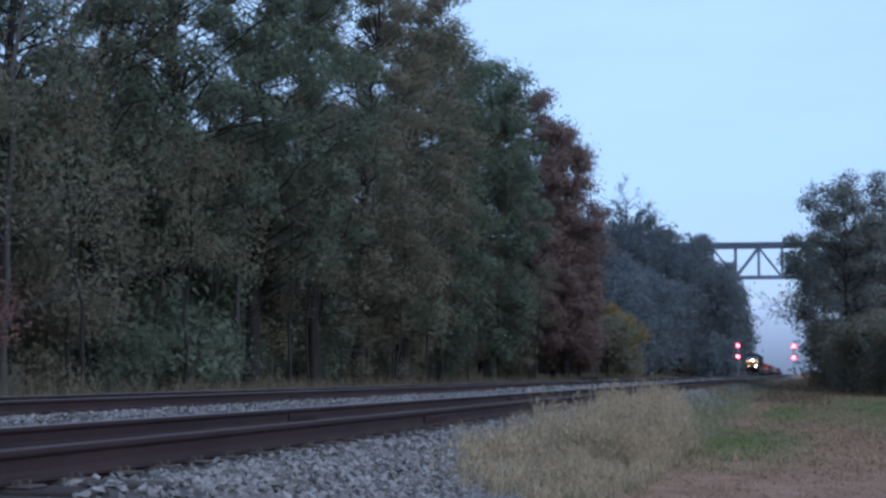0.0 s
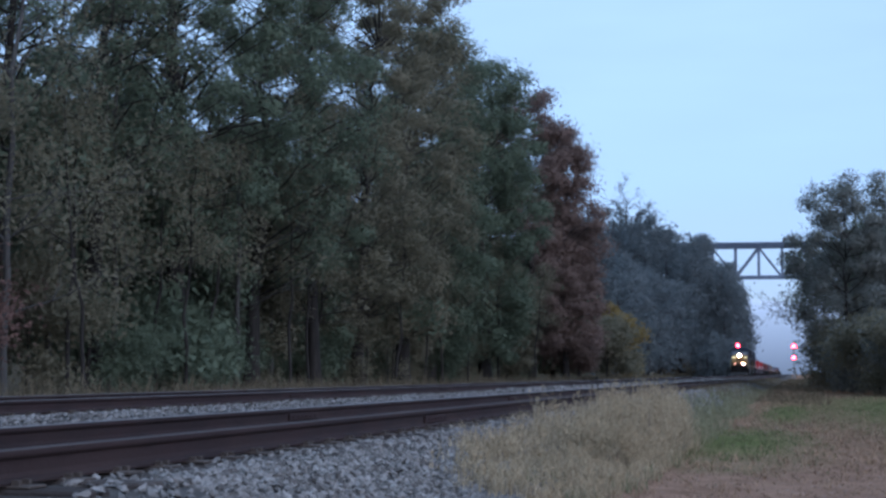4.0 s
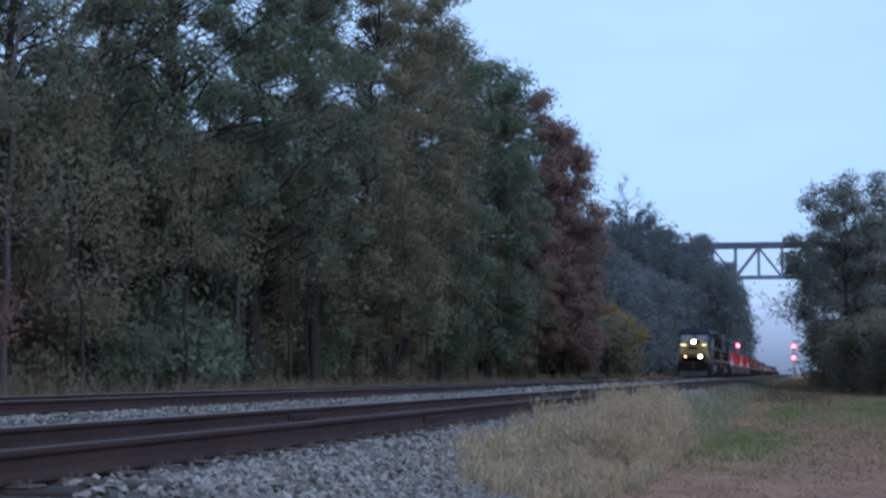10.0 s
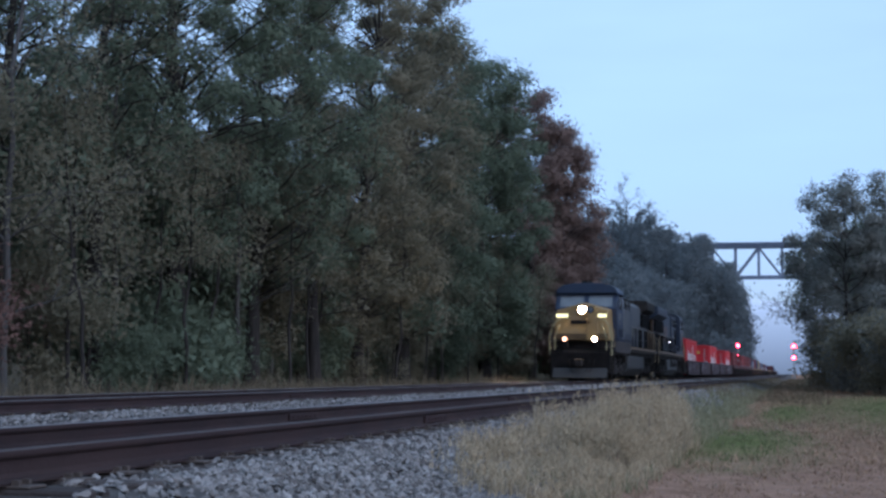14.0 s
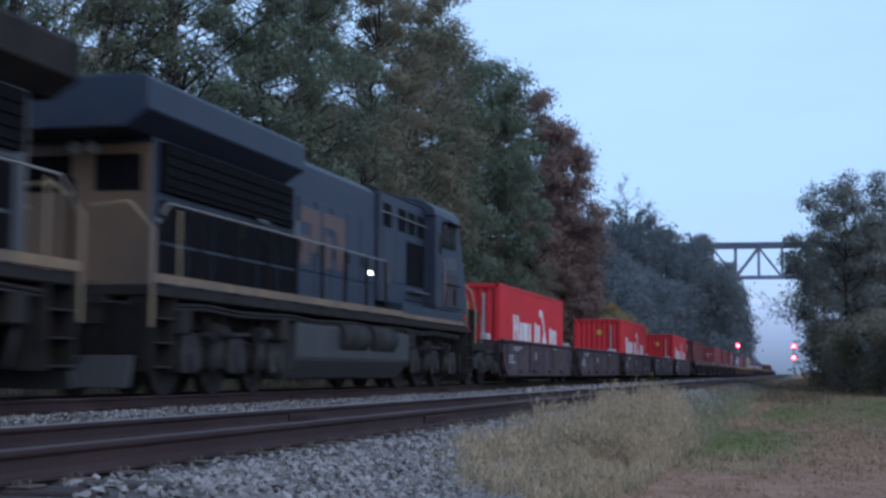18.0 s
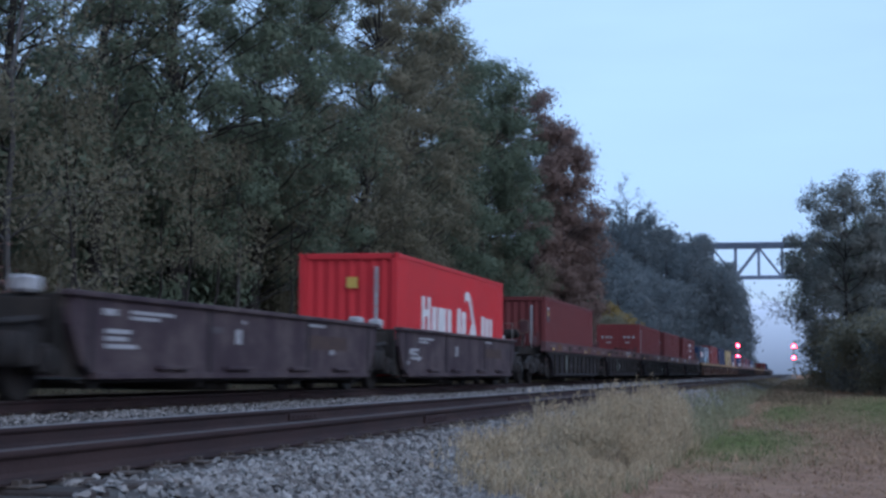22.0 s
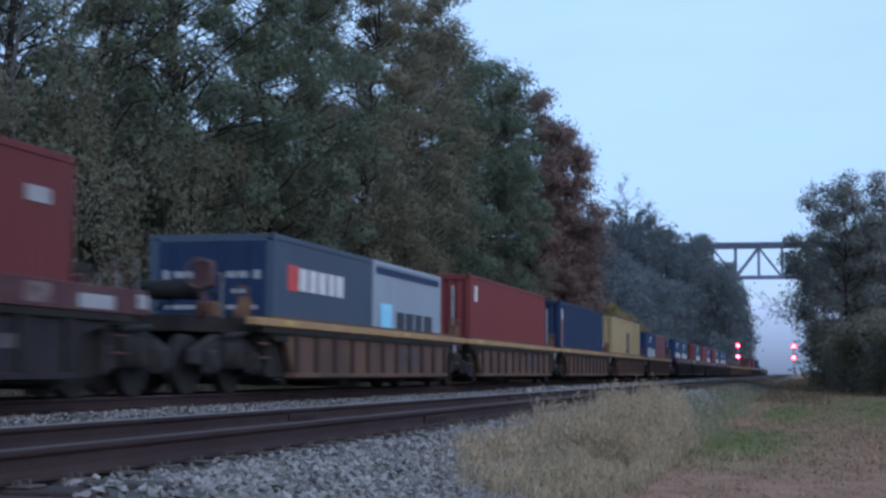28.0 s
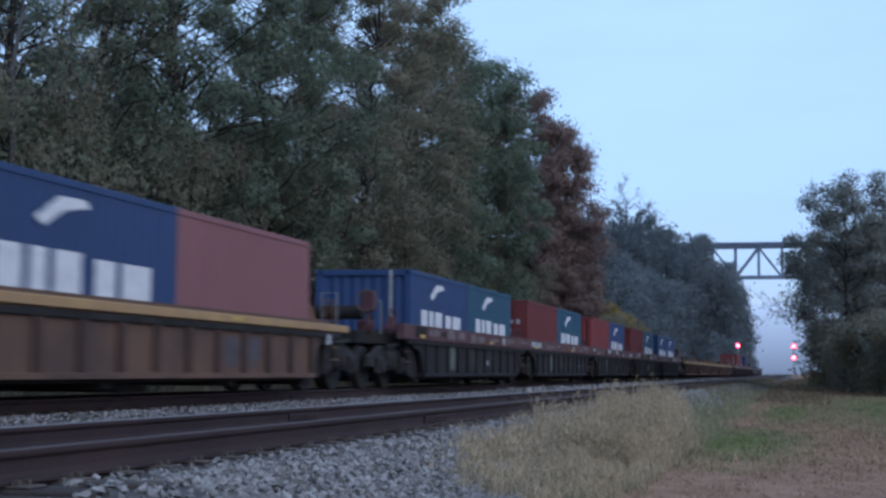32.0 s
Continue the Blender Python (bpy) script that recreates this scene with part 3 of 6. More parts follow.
def grow(rng, height, radius, bole, limbs=15, trunk_r=0.3, droop=0.0, top_taper=0.75):
    """Limbs of a broad-leaved tree: segments for the wood, and the places of its twigs."""
    segs, tips = [], []
    n = 9
    pts = [np.array([0.0, 0, -0.4])]
    for i in range(1, n + 1):
        pts.append(np.array([0, 0, height * 0.9 * i / n]) + np.append(rng.normal(0, 0.018 * height * (i / n), 2), 0))
    for i in range(n):
        segs.append((pts[i], pts[i + 1], trunk_r * (1 - 0.85 * i / n) * (1.25 if i == 0 else 1), trunk_r * (1 - 0.85 * (i + 1) / n)))

    def branch(p, d, length, r, depth):
        steps = 3 if depth < 2 else 2
        q = p
        for k in range(steps):
            nd = d + rng.normal(0, 0.16, 3) + np.array([0, 0, 0.10 - droop])
            nd /= np.linalg.norm(nd)
            e = q + nd * length / steps
            segs.append((q, e, r * (1 - 0.6 * k / steps), r * (1 - 0.6 * (k + 1) / steps)))
            if depth >= 1:
                tips.append((q + e) / 2)
            if depth < 2 and (depth > 0 or k > 0):
                for _ in range(2 if depth == 0 else rng.integers(1, 3)):
                    sd = nd + rng.normal(0, 0.65, 3)
                    sd /= np.linalg.norm(sd)
                    branch(e, sd, length * rng.uniform(0.38, 0.6), r * 0.45, depth + 1)
            q, d = e, nd
        tips.append(q)

    for i in range(limbs):
        u = (i + rng.random()) / limbs
        z = bole + (height * 0.9 - bole) * u
        k = z / (height * 0.9) * n
        p = pts[min(int(k), n - 1)] * (1 - k % 1) + pts[min(int(k) + 1, n)] * (k % 1)
        az = i * 2.4 + rng.normal(0, 0.4)
        el = rng.uniform(0.05, 0.5) + 0.6 * u
        d = np.array([math.cos(az) * math.cos(el), math.sin(az) * math.cos(el), math.sin(el)])
        prof = (0.75 + 0.35 * math.sin(math.pi * min(u * 1.25, 1))) * (1 - top_taper * max(0, u - 0.45) / 0.55)
        branch(p, d, radius * prof * rng.uniform(0.8, 1.15), trunk_r * 0.34 * (1 - 0.6 * u), 0)
    return segs, np.array(tips)


def leaves(rng, tips, per_tip, spread, size, face=None):
    n = len(tips) * per_tip
    c = np.repeat(tips, per_tip, 0) + rng.normal(0, spread, (n, 3)) * [1, 1, 0.75]
    u = rng.normal(0, 1, (n, 3))
    u /= np.linalg.norm(u, axis=1)[:, None]
    if face is not None:
        nn = rng.normal(0, 0.45, (n, 3)) + np.array(face)
        u = np.cross(nn, u)
        u /= np.linalg.norm(u, axis=1)[:, None]
        w = np.cross(nn, u)
    else:
        w = np.cross(u, rng.normal(0, 1, (n, 3)))
    w /= np.linalg.norm(w, axis=1)[:, None] + 1e-9
    k = (size * rng.uniform(0.55, 1.3, n))[:, None]
    v = np.stack([c - u * k, c + w * k * 0.62 + u * k * 0.2, c + u * k * 0.9 - w * k * 0.25], 1).reshape(-1, 3)
    return v, np.arange(n * 3).reshape(-1, 3)


def tree(x, y, height, radius, bole, leaf, label, seed, per_tip=40, spread=0.5, size=0.17, limbs=15, trunk_r=0.3, bark=None, turn=0, group="", name="tree", droop=0.0, category="tree", keep=1.0, least=0.004):
    rng = np.random.default_rng(seed)
    segs, tips = grow(rng, height, radius, bole, limbs, trunk_r, droop)
    if keep < 1:
        tips = tips[rng.random(len(tips)) < keep]
    top = thing(name, label, category, group, pose(x, y, float(ground_z(np.float64(x), np.float64(y))), 0, 0, turn))
    share("trunk", tubes_mesh("trunk", segs, bark or M_BARK, least=least), top)
    if per_tip:
        v, f = leaves(rng, tips, per_tip, spread, size, (0.15, -0.3, 0.4))
        share("crown", raw_mesh("crown", v, f, leaf), top)
    return top


def clump_leaves(rng, centres, radii, per, size):
    """Leaves over rounded clumps, turned outwards, with a few stragglers past each clump's edge."""
    n = len(centres) * per
    d = rng.normal(0, 1, (n, 3)) + [0, 0, 0.25]
    d /= np.linalg.norm(d, axis=1)[:, None]
    reach = np.where(rng.random(n) < 0.06, rng.uniform(1.0, 1.4, n), rng.uniform(0.4, 1.0, n))
    c = np.repeat(centres, per, 0) + d * (np.repeat(radii, per) * reach)[:, None] * [1, 1, 0.72]
    nn = d + rng.normal(0, 0.28, (n, 3)) + [0, 0, 0.2]
    u = np.cross(nn, rng.normal(0, 1, (n, 3)))
    u /= np.linalg.norm(u, axis=1)[:, None] + 1e-9
    w = np.cross(nn, u)
    w /= np.linalg.norm(w, axis=1)[:, None] + 1e-9
    k = (size * rng.uniform(0.55, 1.35, n))[:, None]
    v = np.stack([c - u * k, c + w * k * 0.62 + u * k * 0.2, c + u * k * 0.9 - w * k * 0.25], 1).reshape(-1, 3)
    return v, np.arange(n * 3).reshape(-1, 3)


def clump_places(rng, height, radius, bole, clumps, clump_r):
    """Places and sizes of the leaf clumps in an egg-shaped, uneven crown."""
    u = (np.arange(clumps) + rng.random(clumps)) / clumps
    prof = np.interp(u, (0, 0.15, 0.4, 0.7, 0.9, 1), (0.62, 0.9, 1, 0.94, 0.74, 0.4))
    az = np.arange(clumps) * 2.4 + rng.normal(0, 0.5, clumps)
    rr = np.maximum(radius * prof * np.sqrt(rng.uniform(0.2, 1, clumps)) * rng.uniform(0.88, 1.12, clumps) - clump_r * 0.35, 0.1)
    c = np.stack([np.cos(az) * rr, np.sin(az) * rr, bole + (height - bole - clump_r * 0.5) * u + rng.normal(0, 0.3, clumps)], -1)
    return c, clump_r * rng.uniform(0.6, 1.3, clumps)


def clump_wood(rng, c, height, bole, trunk_r, lean=0.0):
    """A tapered trunk and a bent limb to each clump."""
    n = 9
    pts = [np.array([0.0, 0, -0.4])]
    for i in range(1, n + 1):
        pts.append(np.array([lean * i / n, 0, height * 0.72 * i / n]) + np.append(rng.normal(0, 0.012 * height * (i / n), 2), 0))
    segs = [(pts[i], pts[i + 1], trunk_r * (1 - 0.85 * i / n) * (1.3 if i == 0 else 1), trunk_r * (1 - 0.85 * (i + 1) / n)) for i in range(n)]
    for p in c:
        out = math.hypot(p[0], p[1])
        k = min(max((p[2] - out * rng.uniform(0.35, 0.75)), bole * 0.85) / (height * 0.72) * n, n - 0.01)
        a = pts[int(k)] * (1 - k % 1) + pts[int(k) + 1] * (k % 1)
        mid = a + (p - a) * 0.5 + rng.normal(0, 0.12 * out + 0.05, 3)
        r = 0.022 + 0.006 * out
        segs += [(a, mid, r, r * 0.6), (mid, p, r * 0.6, 0.014)]
        for _ in range(3):
            segs.append((p, p + rng.normal(0, 0.55, 3), 0.014, 0.005))
    return segs


def oak(x, y, height, radius, bole, leaf, label, seed, clumps=80, per=130, clump_r=1.1, size=0.12, trunk_r=0.3, group="", name="tree", category="tree", lean=0.0, bark=None, least=0.012):
    """A broad-leaved tree with its leaves massed in clumps."""
    rng = np.random.default_rng(seed)
    c, r = clump_places(rng, height, radius, bole, clumps, clump_r)
    c[:, 0] += lean * c[:, 2] / height
    top = thing(name, label, category, group, pose(x, y, float(ground_z(np.float64(x), np.float64(y)))))
    share("trunk", tubes_mesh("trunk", clump_wood(rng, c, height, bole, trunk_r, lean), bark or M_BARK, least=least), top)
    v, f = clump_leaves(rng, c, r, per, size)
    share("crown", raw_mesh("crown", v, f, leaf), top)
    return top


WOOD = "trees along the far side of the tracks"
G, O, R, GY = M_LEAF_GREEN, M_LEAF_OLIVE, M_LEAF_RUST, M_LEAF_GREY
L_G, L_O = "tall oak with dense dark green leaves", "tall tree with olive-brown autumn leaves"
RUST = "tall oak with rust-brown autumn leaves"
front_row = [   # x, y, height, radius, bole, leaf, label, clumps, leaf size, trunk radius, lean
    (-21.8, 36.0, 21.0, 4.2, 7.5, G, L_G, 42, 0.075, 0.26, 0.5),
    (-21.4, 41.0, 22.0, 4.6, 7.0, G, L_G, 66, 0.080, 0.34, 0.0),
    (-20.9, 46.5, 23.0, 5.2, 5.5, G, L_G, 92, 0.095, 0.42, -0.6),
    (-20.7, 52.5, 21.5, 4.8, 4.5, G, L_G, 84, 0.100, 0.32, 0.4),
    (-20.0, 58.0, 22.0, 4.7, 4.0, O, L_O, 70, 0.105, 0.30, -0.5),
    (-20.2, 64.5, 22.5, 4.8, 4.0, O, L_O, 84, 0.110, 0.34, 0.5),
    (-20.3, 72.5, 22.8, 4.3, 3.2, O, L_O, 100, 0.120, 0.44, 0.2),
    (-21.0, 81.0, 21.6, 3.9, 3.0, G, L_G, 92, 0.130, 0.36, 0.0),
    (-19.7, 90.0, 21.3, 4.1, 2.2, G, L_G, 105, 0.140, 0.46, -0.3),
    (-22.4, 97.0, 19.8, 3.4, 2.5, O, L_O, 84, 0.150, 0.34, 0.0),
    (-19.7, 106.0, 22.2, 3.9, 2.5, R, RUST, 76, 0.150, 0.36, -0.3),
    (-17.6, 108.5, 19.8, 3.4, 2.2, R, RUST, 70, 0.150, 0.30, -0.4),
    (-17.3, 113.0, 13.0, 1.9, 1.5, R, RUST, 44, 0.150, 0.22, 0.0),
    (-19.6, 114.0, 14.0, 3.2, 1.2, O, L_O, 70, 0.160, 0.28, 0.0),
    (-25.5, 57.0, 13.5, 4.8, 3.0, O, L_O, 60, 0.120, 0.26, 0.0),
    (-25.0, 48.0, 13.0, 4.6, 3.5, G, L_G, 56, 0.120, 0.26, 0.0),
    (-26.0, 70.0, 15.0, 5.0, 2.5, G, L_G, 66, 0.140, 0.30, 0.0),
    (-26.0, 84.0, 18.0, 5.0, 2.0, O, L_O, 66, 0.150, 0.30, 0.0),
    (-26.0, 99.0, 17.0, 4.6, 2.0, G, L_G, 60, 0.160, 0.30, 0.0),
]
for i, (x, y, h, r, bole, leaf, label, n, size, tr, lean) in enumerate(front_row):
    oak(x, y, h, r, bole, leaf, label, 100 + i, int(n * (2.3 if y < 44 else 1.65 if y < 55 else 1.15 if y < 75 else 1.5)), 330, 0.92 + 0.004 * (y - 40), size * 1.0, tr, group=WOOD, lean=lean)
# lower leafy growth under the tall crowns
L_Y = "young tree with olive-brown leaves under the tall trees"
for i, (x, y, h, r, leaf) in enumerate(((-22.6, 50.0, 8.5, 2.6, G), (-22.4, 56.0, 8.0, 2.6, O), (-22.2, 62.0, 9.5, 2.6, G), (-22.6, 69.0, 9.0, 2.8, O),
                                        (-22.8, 76.5, 10.0, 2.9, O), (-22.4, 85.0, 9.5, 2.9, G), (-21.8, 94.0, 9.5, 3.0, O), (-20.6, 101.0, 9.0, 2.8, O))):
    oak(x, y, h, r, 0.7, leaf, L_Y if leaf == O else "young tree with dark green leaves under the tall trees", 180 + i, 40, 330, 1.0, 0.09 + 0.0005 * y, 0.1, group=WOOD)
# thin, nearly bare trees
for i, (x, y, h, r, n) in enumerate(((-19.4, 30.0, 17, 3.2, 8), (-19.2, 32.3, 17, 2.8, 5), (-21.2, 38.0, 18, 3.2, 7), (-21.5, 42.5, 19, 3.4, 5), (-20.2, 49.8, 18, 3.2, 4), (-21.6, 57.0, 20, 3.4, 5))):
    tree(x, y, h, r, 2.5, O, "slender grey-barked tree, nearly bare of leaves", 150 + i, n, 0.35, 0.085, 15, 0.11, M_BARK_PALE, group=WOOD, keep=0.6)
# straight dark saplings inside the wood's edge
sap_rng = random.Random(31)
saplings = [tree(-19.5, 36.0, 9.5, 1.3, 3.5, O, "thin dark sapling with few leaves", 160 + i, 4, 0.3, 0.08, 7, 0.075, group=WOOD, name="sapling", least=0.01) for i in range(2)]
saplings[1].location = (-19.2, 43.0, saplings[1].location.z)
for i in range(22):
    x, y = -19.6 + sap_rng.uniform(-1.6, 1.4), 24 + i * 3.9 + sap_rng.uniform(-1.2, 1.2)
    copy_thing(saplings[i % 2], pose(x, y, float(ground_z(np.float64(x), np.float64(y))), sap_rng.uniform(-4, 4), sap_rng.uniform(-5, 5), sap_rng.uniform(0, 360)))

# lower, denser growth behind the front trees
back = [tree(-25, 30, 9.0, 4.0, 0.8, O, "young tree with olive-brown leaves", 200, 22, 0.6, 0.2, 11, 0.14, group=WOOD, least=0.015),
        tree(-26, 37, 10.0, 4.2, 0.8, G, "young tree with dark green leaves", 201, 22, 0.6, 0.2, 11, 0.15, group=WOOD, least=0.015),
        tree(-25, 44, 8.5, 4.0, 0.6, G, "young tree with dark green leaves", 202, 22, 0.6, 0.2, 11, 0.14, group=WOOD, least=0.015)]
rb = random.Random(4)
k = 0
for row, (x, y0, y1, step) in enumerate(((-24.5, 48, 118, 7.5), (-31, 38, 148, 8.5))):
    y = y0
    while y < y1:
        y += step * rb.uniform(0.8, 1.2)
        m = pose(x + rb.uniform(-1.5, 1.5), y, 0, 0, 0, rb.uniform(0, 360))
        m.translation.z = float(ground_z(np.float64(m.translation.x), np.float64(y)))
        copy_thing(back[k % 3], m)
        k += 1

# understorey at the wood's edge
SHRUB = "shrubs at the wood's edge"
shrub_kinds = [tree(-19.6, 30.5, 4.6, 1.6, 0.6, M_LEAF_RED, "low shrub with dull red leaves", 300, 9, 0.35, 0.075, 8, 0.05, name="shrub", group=SHRUB, category="shrub", least=0.006),
               tree(-21.0, 36.5, 4.0, 1.7, 0.2, O, "low shrub with olive leaves", 301, 22, 0.36, 0.085, 8, 0.05, name="shrub", group=SHRUB, category="shrub", least=0.006),
               tree(-21.8, 45.0, 3.0, 1.7, 0.2, G, "low shrub with dark green leaves", 302, 22, 0.35, 0.085, 8, 0.05, name="shrub", group=SHRUB, category="shrub", least=0.006),
               tree(-20.2, 27.0, 4.4, 1.7, 0.3, O, "low shrub with sparse grey twigs", 303, 6, 0.3, 0.07, 9, 0.05, M_BARK_PALE, name="shrub", group=SHRUB, category="shrub", least=0.006)]
for i, y in enumerate(np.concatenate([np.arange(25, 62, 7.0), np.arange(64, 124, 3.5)])):
    x = -22.0 + rb.uniform(-1.4, 1.6)
    m = pose(x, y + rb.uniform(-1, 1), float(ground_z(np.float64(x), np.float64(y))), 0, 0, rb.uniform(0, 360))
    copy_thing(shrub_kinds[2 if y < 62 else (2, 3, 2, 1, 2, 3, 1)[i % 7]], m)
tree(-21.5, 162, 8.5, 3.2, 0.4, M_LEAF_YELLOW, "small tree with yellow autumn leaves", 310, 22, 0.5, 0.2, 11, 0.12, name="small_tree", least=0.02)
tree(-19.8, 148, 6.0, 2.6, 0.4, O, "small tree with brown-green leaves", 311, 22, 0.5, 0.2, 11, 0.12, name="small_tree", least=0.02)

# trees on the lawn side
RIGHT = "trees beside the lawn"
L_GY = "tree with thinning grey-green leaves"
oak(2.2, 80.5, 11.3, 3.8, 2.4, GY, L_GY, 400, 80, 330, 0.95, 0.10, 0.16, group=RIGHT, lean=-0.3)
oak(4.7, 83.0, 12.0, 3.2, 1.6, GY, L_GY, 407, 56, 330, 0.95, 0.10, 0.15, group=RIGHT)
tree(1.0, 90, 8.6, 2.5, 1.5, GY, L_GY, 406, 8, 0.35, 0.10, 15, 0.12, group=RIGHT, keep=0.6)
tree(3.4, 92, 9.8, 3.6, 0.8, G, "tree with dark green leaves", 402, 24, 0.45, 0.15, 14, 0.18, group=RIGHT, least=0.01)
tree(7.3, 86, 11.5, 3.5, 0.8, GY, L_GY, 403, 20, 0.45, 0.14, 15, 0.18, group=RIGHT, least=0.01)
tree(4.6, 108, 9.5, 3.0, 0.4, O, "tree with olive-brown leaves", 404, 22, 0.45, 0.17, 13, 0.16, group=RIGHT, least=0.015)
tree(7.8, 112, 13.0, 3.8, 0.6, G, "tree with dark green leaves", 405, 22, 0.5, 0.18, 13, 0.2, group=RIGHT, least=0.015)
thickets = [tree(2.9, 84.5, 3.0, 1.4, 0.1, GY, "dense grey-green thicket under the trees", 420, 14, 0.42, 0.12, 9, 0.06, name="shrub", group="shrubs under the trees", category="shrub"),
            tree(4.4, 84, 3.4, 1.5, 0.1, O, "dense olive-brown thicket under the trees", 421, 14, 0.42, 0.12, 9, 0.06, name="shrub", group="shrubs under the trees", category="shrub")]
for i, (x, y) in enumerate(((1.6, 83), (2.6, 92), (3.4, 92), (2.3, 79), (2.7, 75.5), (3.3, 72), (4.0, 69), (4.7, 66), (5.6, 64), (6.8, 83), (8.8, 85), (4.9, 91), (3.6, 98), (4.6, 101), (6.4, 96), (9.5, 93))):
    m = pose(x, y, float(ground_z(np.float64(x), np.float64(y))), 0, 0, 50 * i)
    copy_thing(thickets[i % 2], m)
tree(-45, 372, 31, 5.0, 8.0, GY, "tall bare tree standing above the far woods", 430, 1, 0.6, 0.3, 12, 0.35, name="tree", keep=0.5)
tree(-39, 376, 28, 4.5, 7.0, GY, "tall bare tree standing above the far woods", 431, 1, 0.6, 0.3, 12, 0.3, name="tree", keep=0.5)


# ---- far woods ----
def woods(name, label, spots, leaf, seed, per_clump, size):
    """A stand of far trees as one object, with its trunks and limbs under it."""
    rng = np.random.default_rng(seed)
    vs, fs, wood, off = [], [], [], 0
    for x, y, h, r in spots:
        base = np.array([x, y, float(ground_z(np.float64(x), np.float64(y)))])
        c, cr = clump_places(rng, h, r * 1.15, h * 0.08, max(9, int(per_clump * h / 18)), 2.3)
        wood += [(a + base, b + base, p, q) for a, b, p, q in clump_wood(rng, c, h, h * 0.1, 0.26) if p > 0.04]
        v, f = clump_leaves(rng, c + base, cr, 44, size)
        vs.append(v)
        fs.append(f + off)
        off += len(v)
    ob = tagged(new(name, raw_mesh(name, np.concatenate(vs), np.concatenate(fs), leaf)), label, "woods", kind="stuff")
    share("trunks", tubes_mesh("trunks", wood, M_BARK, 4, 3), ob)
    return ob


fr = random.Random(9)
far_spots = []
for y in np.arange(215, 425, 13.0):
    for x in np.arange(-17.0 if y > 340 else -25.5, -70, -9.0):
        tall_edge = y > 330 and x > -38
        far_spots.append((x + fr.uniform(-2.5, 2.5) - 1.5, y + fr.uniform(-4, 4), fr.uniform(21.5, 25) if tall_edge else fr.uniform(16, 20), fr.uniform(4.0, 5.2)))
far_spots += [(-16.2 + fr.uniform(-1.2, 0.4), y + fr.uniform(-3, 3), fr.uniform(4.5, 8.0), fr.uniform(2.0, 2.8)) for y in np.arange(300, 430, 5.0)]
far_spots += [(-19.5 + fr.uniform(-1.6, 1.2), y + fr.uniform(-3, 3), fr.uniform(6.5, 10.0), fr.uniform(2.4, 3.2)) for y in np.arange(296, 430, 7.0)]
far_spots += [(-0.0411 * y - 4.6 - k * 6.5, y + fr.uniform(-3, 3), 0.079 * y * fr.uniform(0.9, 0.98), 4.3) for y in np.arange(338, 420, 13.0) for k in (0, 1)]
woods("far_woods", "wooded hillside with haze-tinted leaves beyond the bend of the trees", far_spots, M_LEAF_FAR, 500, 34, 0.50)
right_spots = [(9 + fr.uniform(0, 30), y + fr.uniform(-5, 5), fr.uniform(13, 18), fr.uniform(4.5, 6)) for y in np.arange(120, 380, 20.0) for _ in range(2)]
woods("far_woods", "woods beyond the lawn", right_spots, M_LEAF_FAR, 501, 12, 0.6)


# ---- bridge and signals ----
# the bridge's light blue-grey has the distance haze put into its base colour
M_STEEL = mat("haze_tinted_bridge_steel", (0.17, 0.21, 0.29), (0.12, 0.15, 0.21), scale=0.5, rough=0.8, metal=0.2, bump=0.2, fine=4)
M_BLACK = mat("black_paint", (0.006, 0.006, 0.006), (0.013, 0.011, 0.011), rough=0.8, bump=0.1, spec=0.08)
M_GREY_PAINT = mat("grey_painted_steel", (0.30, 0.30, 0.31), (0.20, 0.20, 0.21), rough=0.6, metal=0.3, bump=0.1)
M_SIGNAL_RED = mat("red_signal_lens", (0.6, 0.02, 0.02), emit=(1.0, 0.020, 0.036), strength=80)
# valley haze is put into this hill's emission, brighter with height
M_HAZE_GLOW_HILL = mat("hill_with_haze_glow", (0.05, 0.06, 0.08), emit=(0.235, 0.315, 0.43), strength=1.0)
fn, fl = M_HAZE_GLOW_HILL.node_tree.nodes, M_HAZE_GLOW_HILL.node_tree.links
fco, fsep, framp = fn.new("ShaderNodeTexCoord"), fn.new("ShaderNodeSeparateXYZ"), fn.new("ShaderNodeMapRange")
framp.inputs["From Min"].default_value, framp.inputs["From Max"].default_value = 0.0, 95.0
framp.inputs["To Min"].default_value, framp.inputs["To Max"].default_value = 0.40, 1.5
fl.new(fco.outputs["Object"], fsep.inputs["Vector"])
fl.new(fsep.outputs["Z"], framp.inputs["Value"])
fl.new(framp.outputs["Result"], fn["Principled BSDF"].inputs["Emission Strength"])


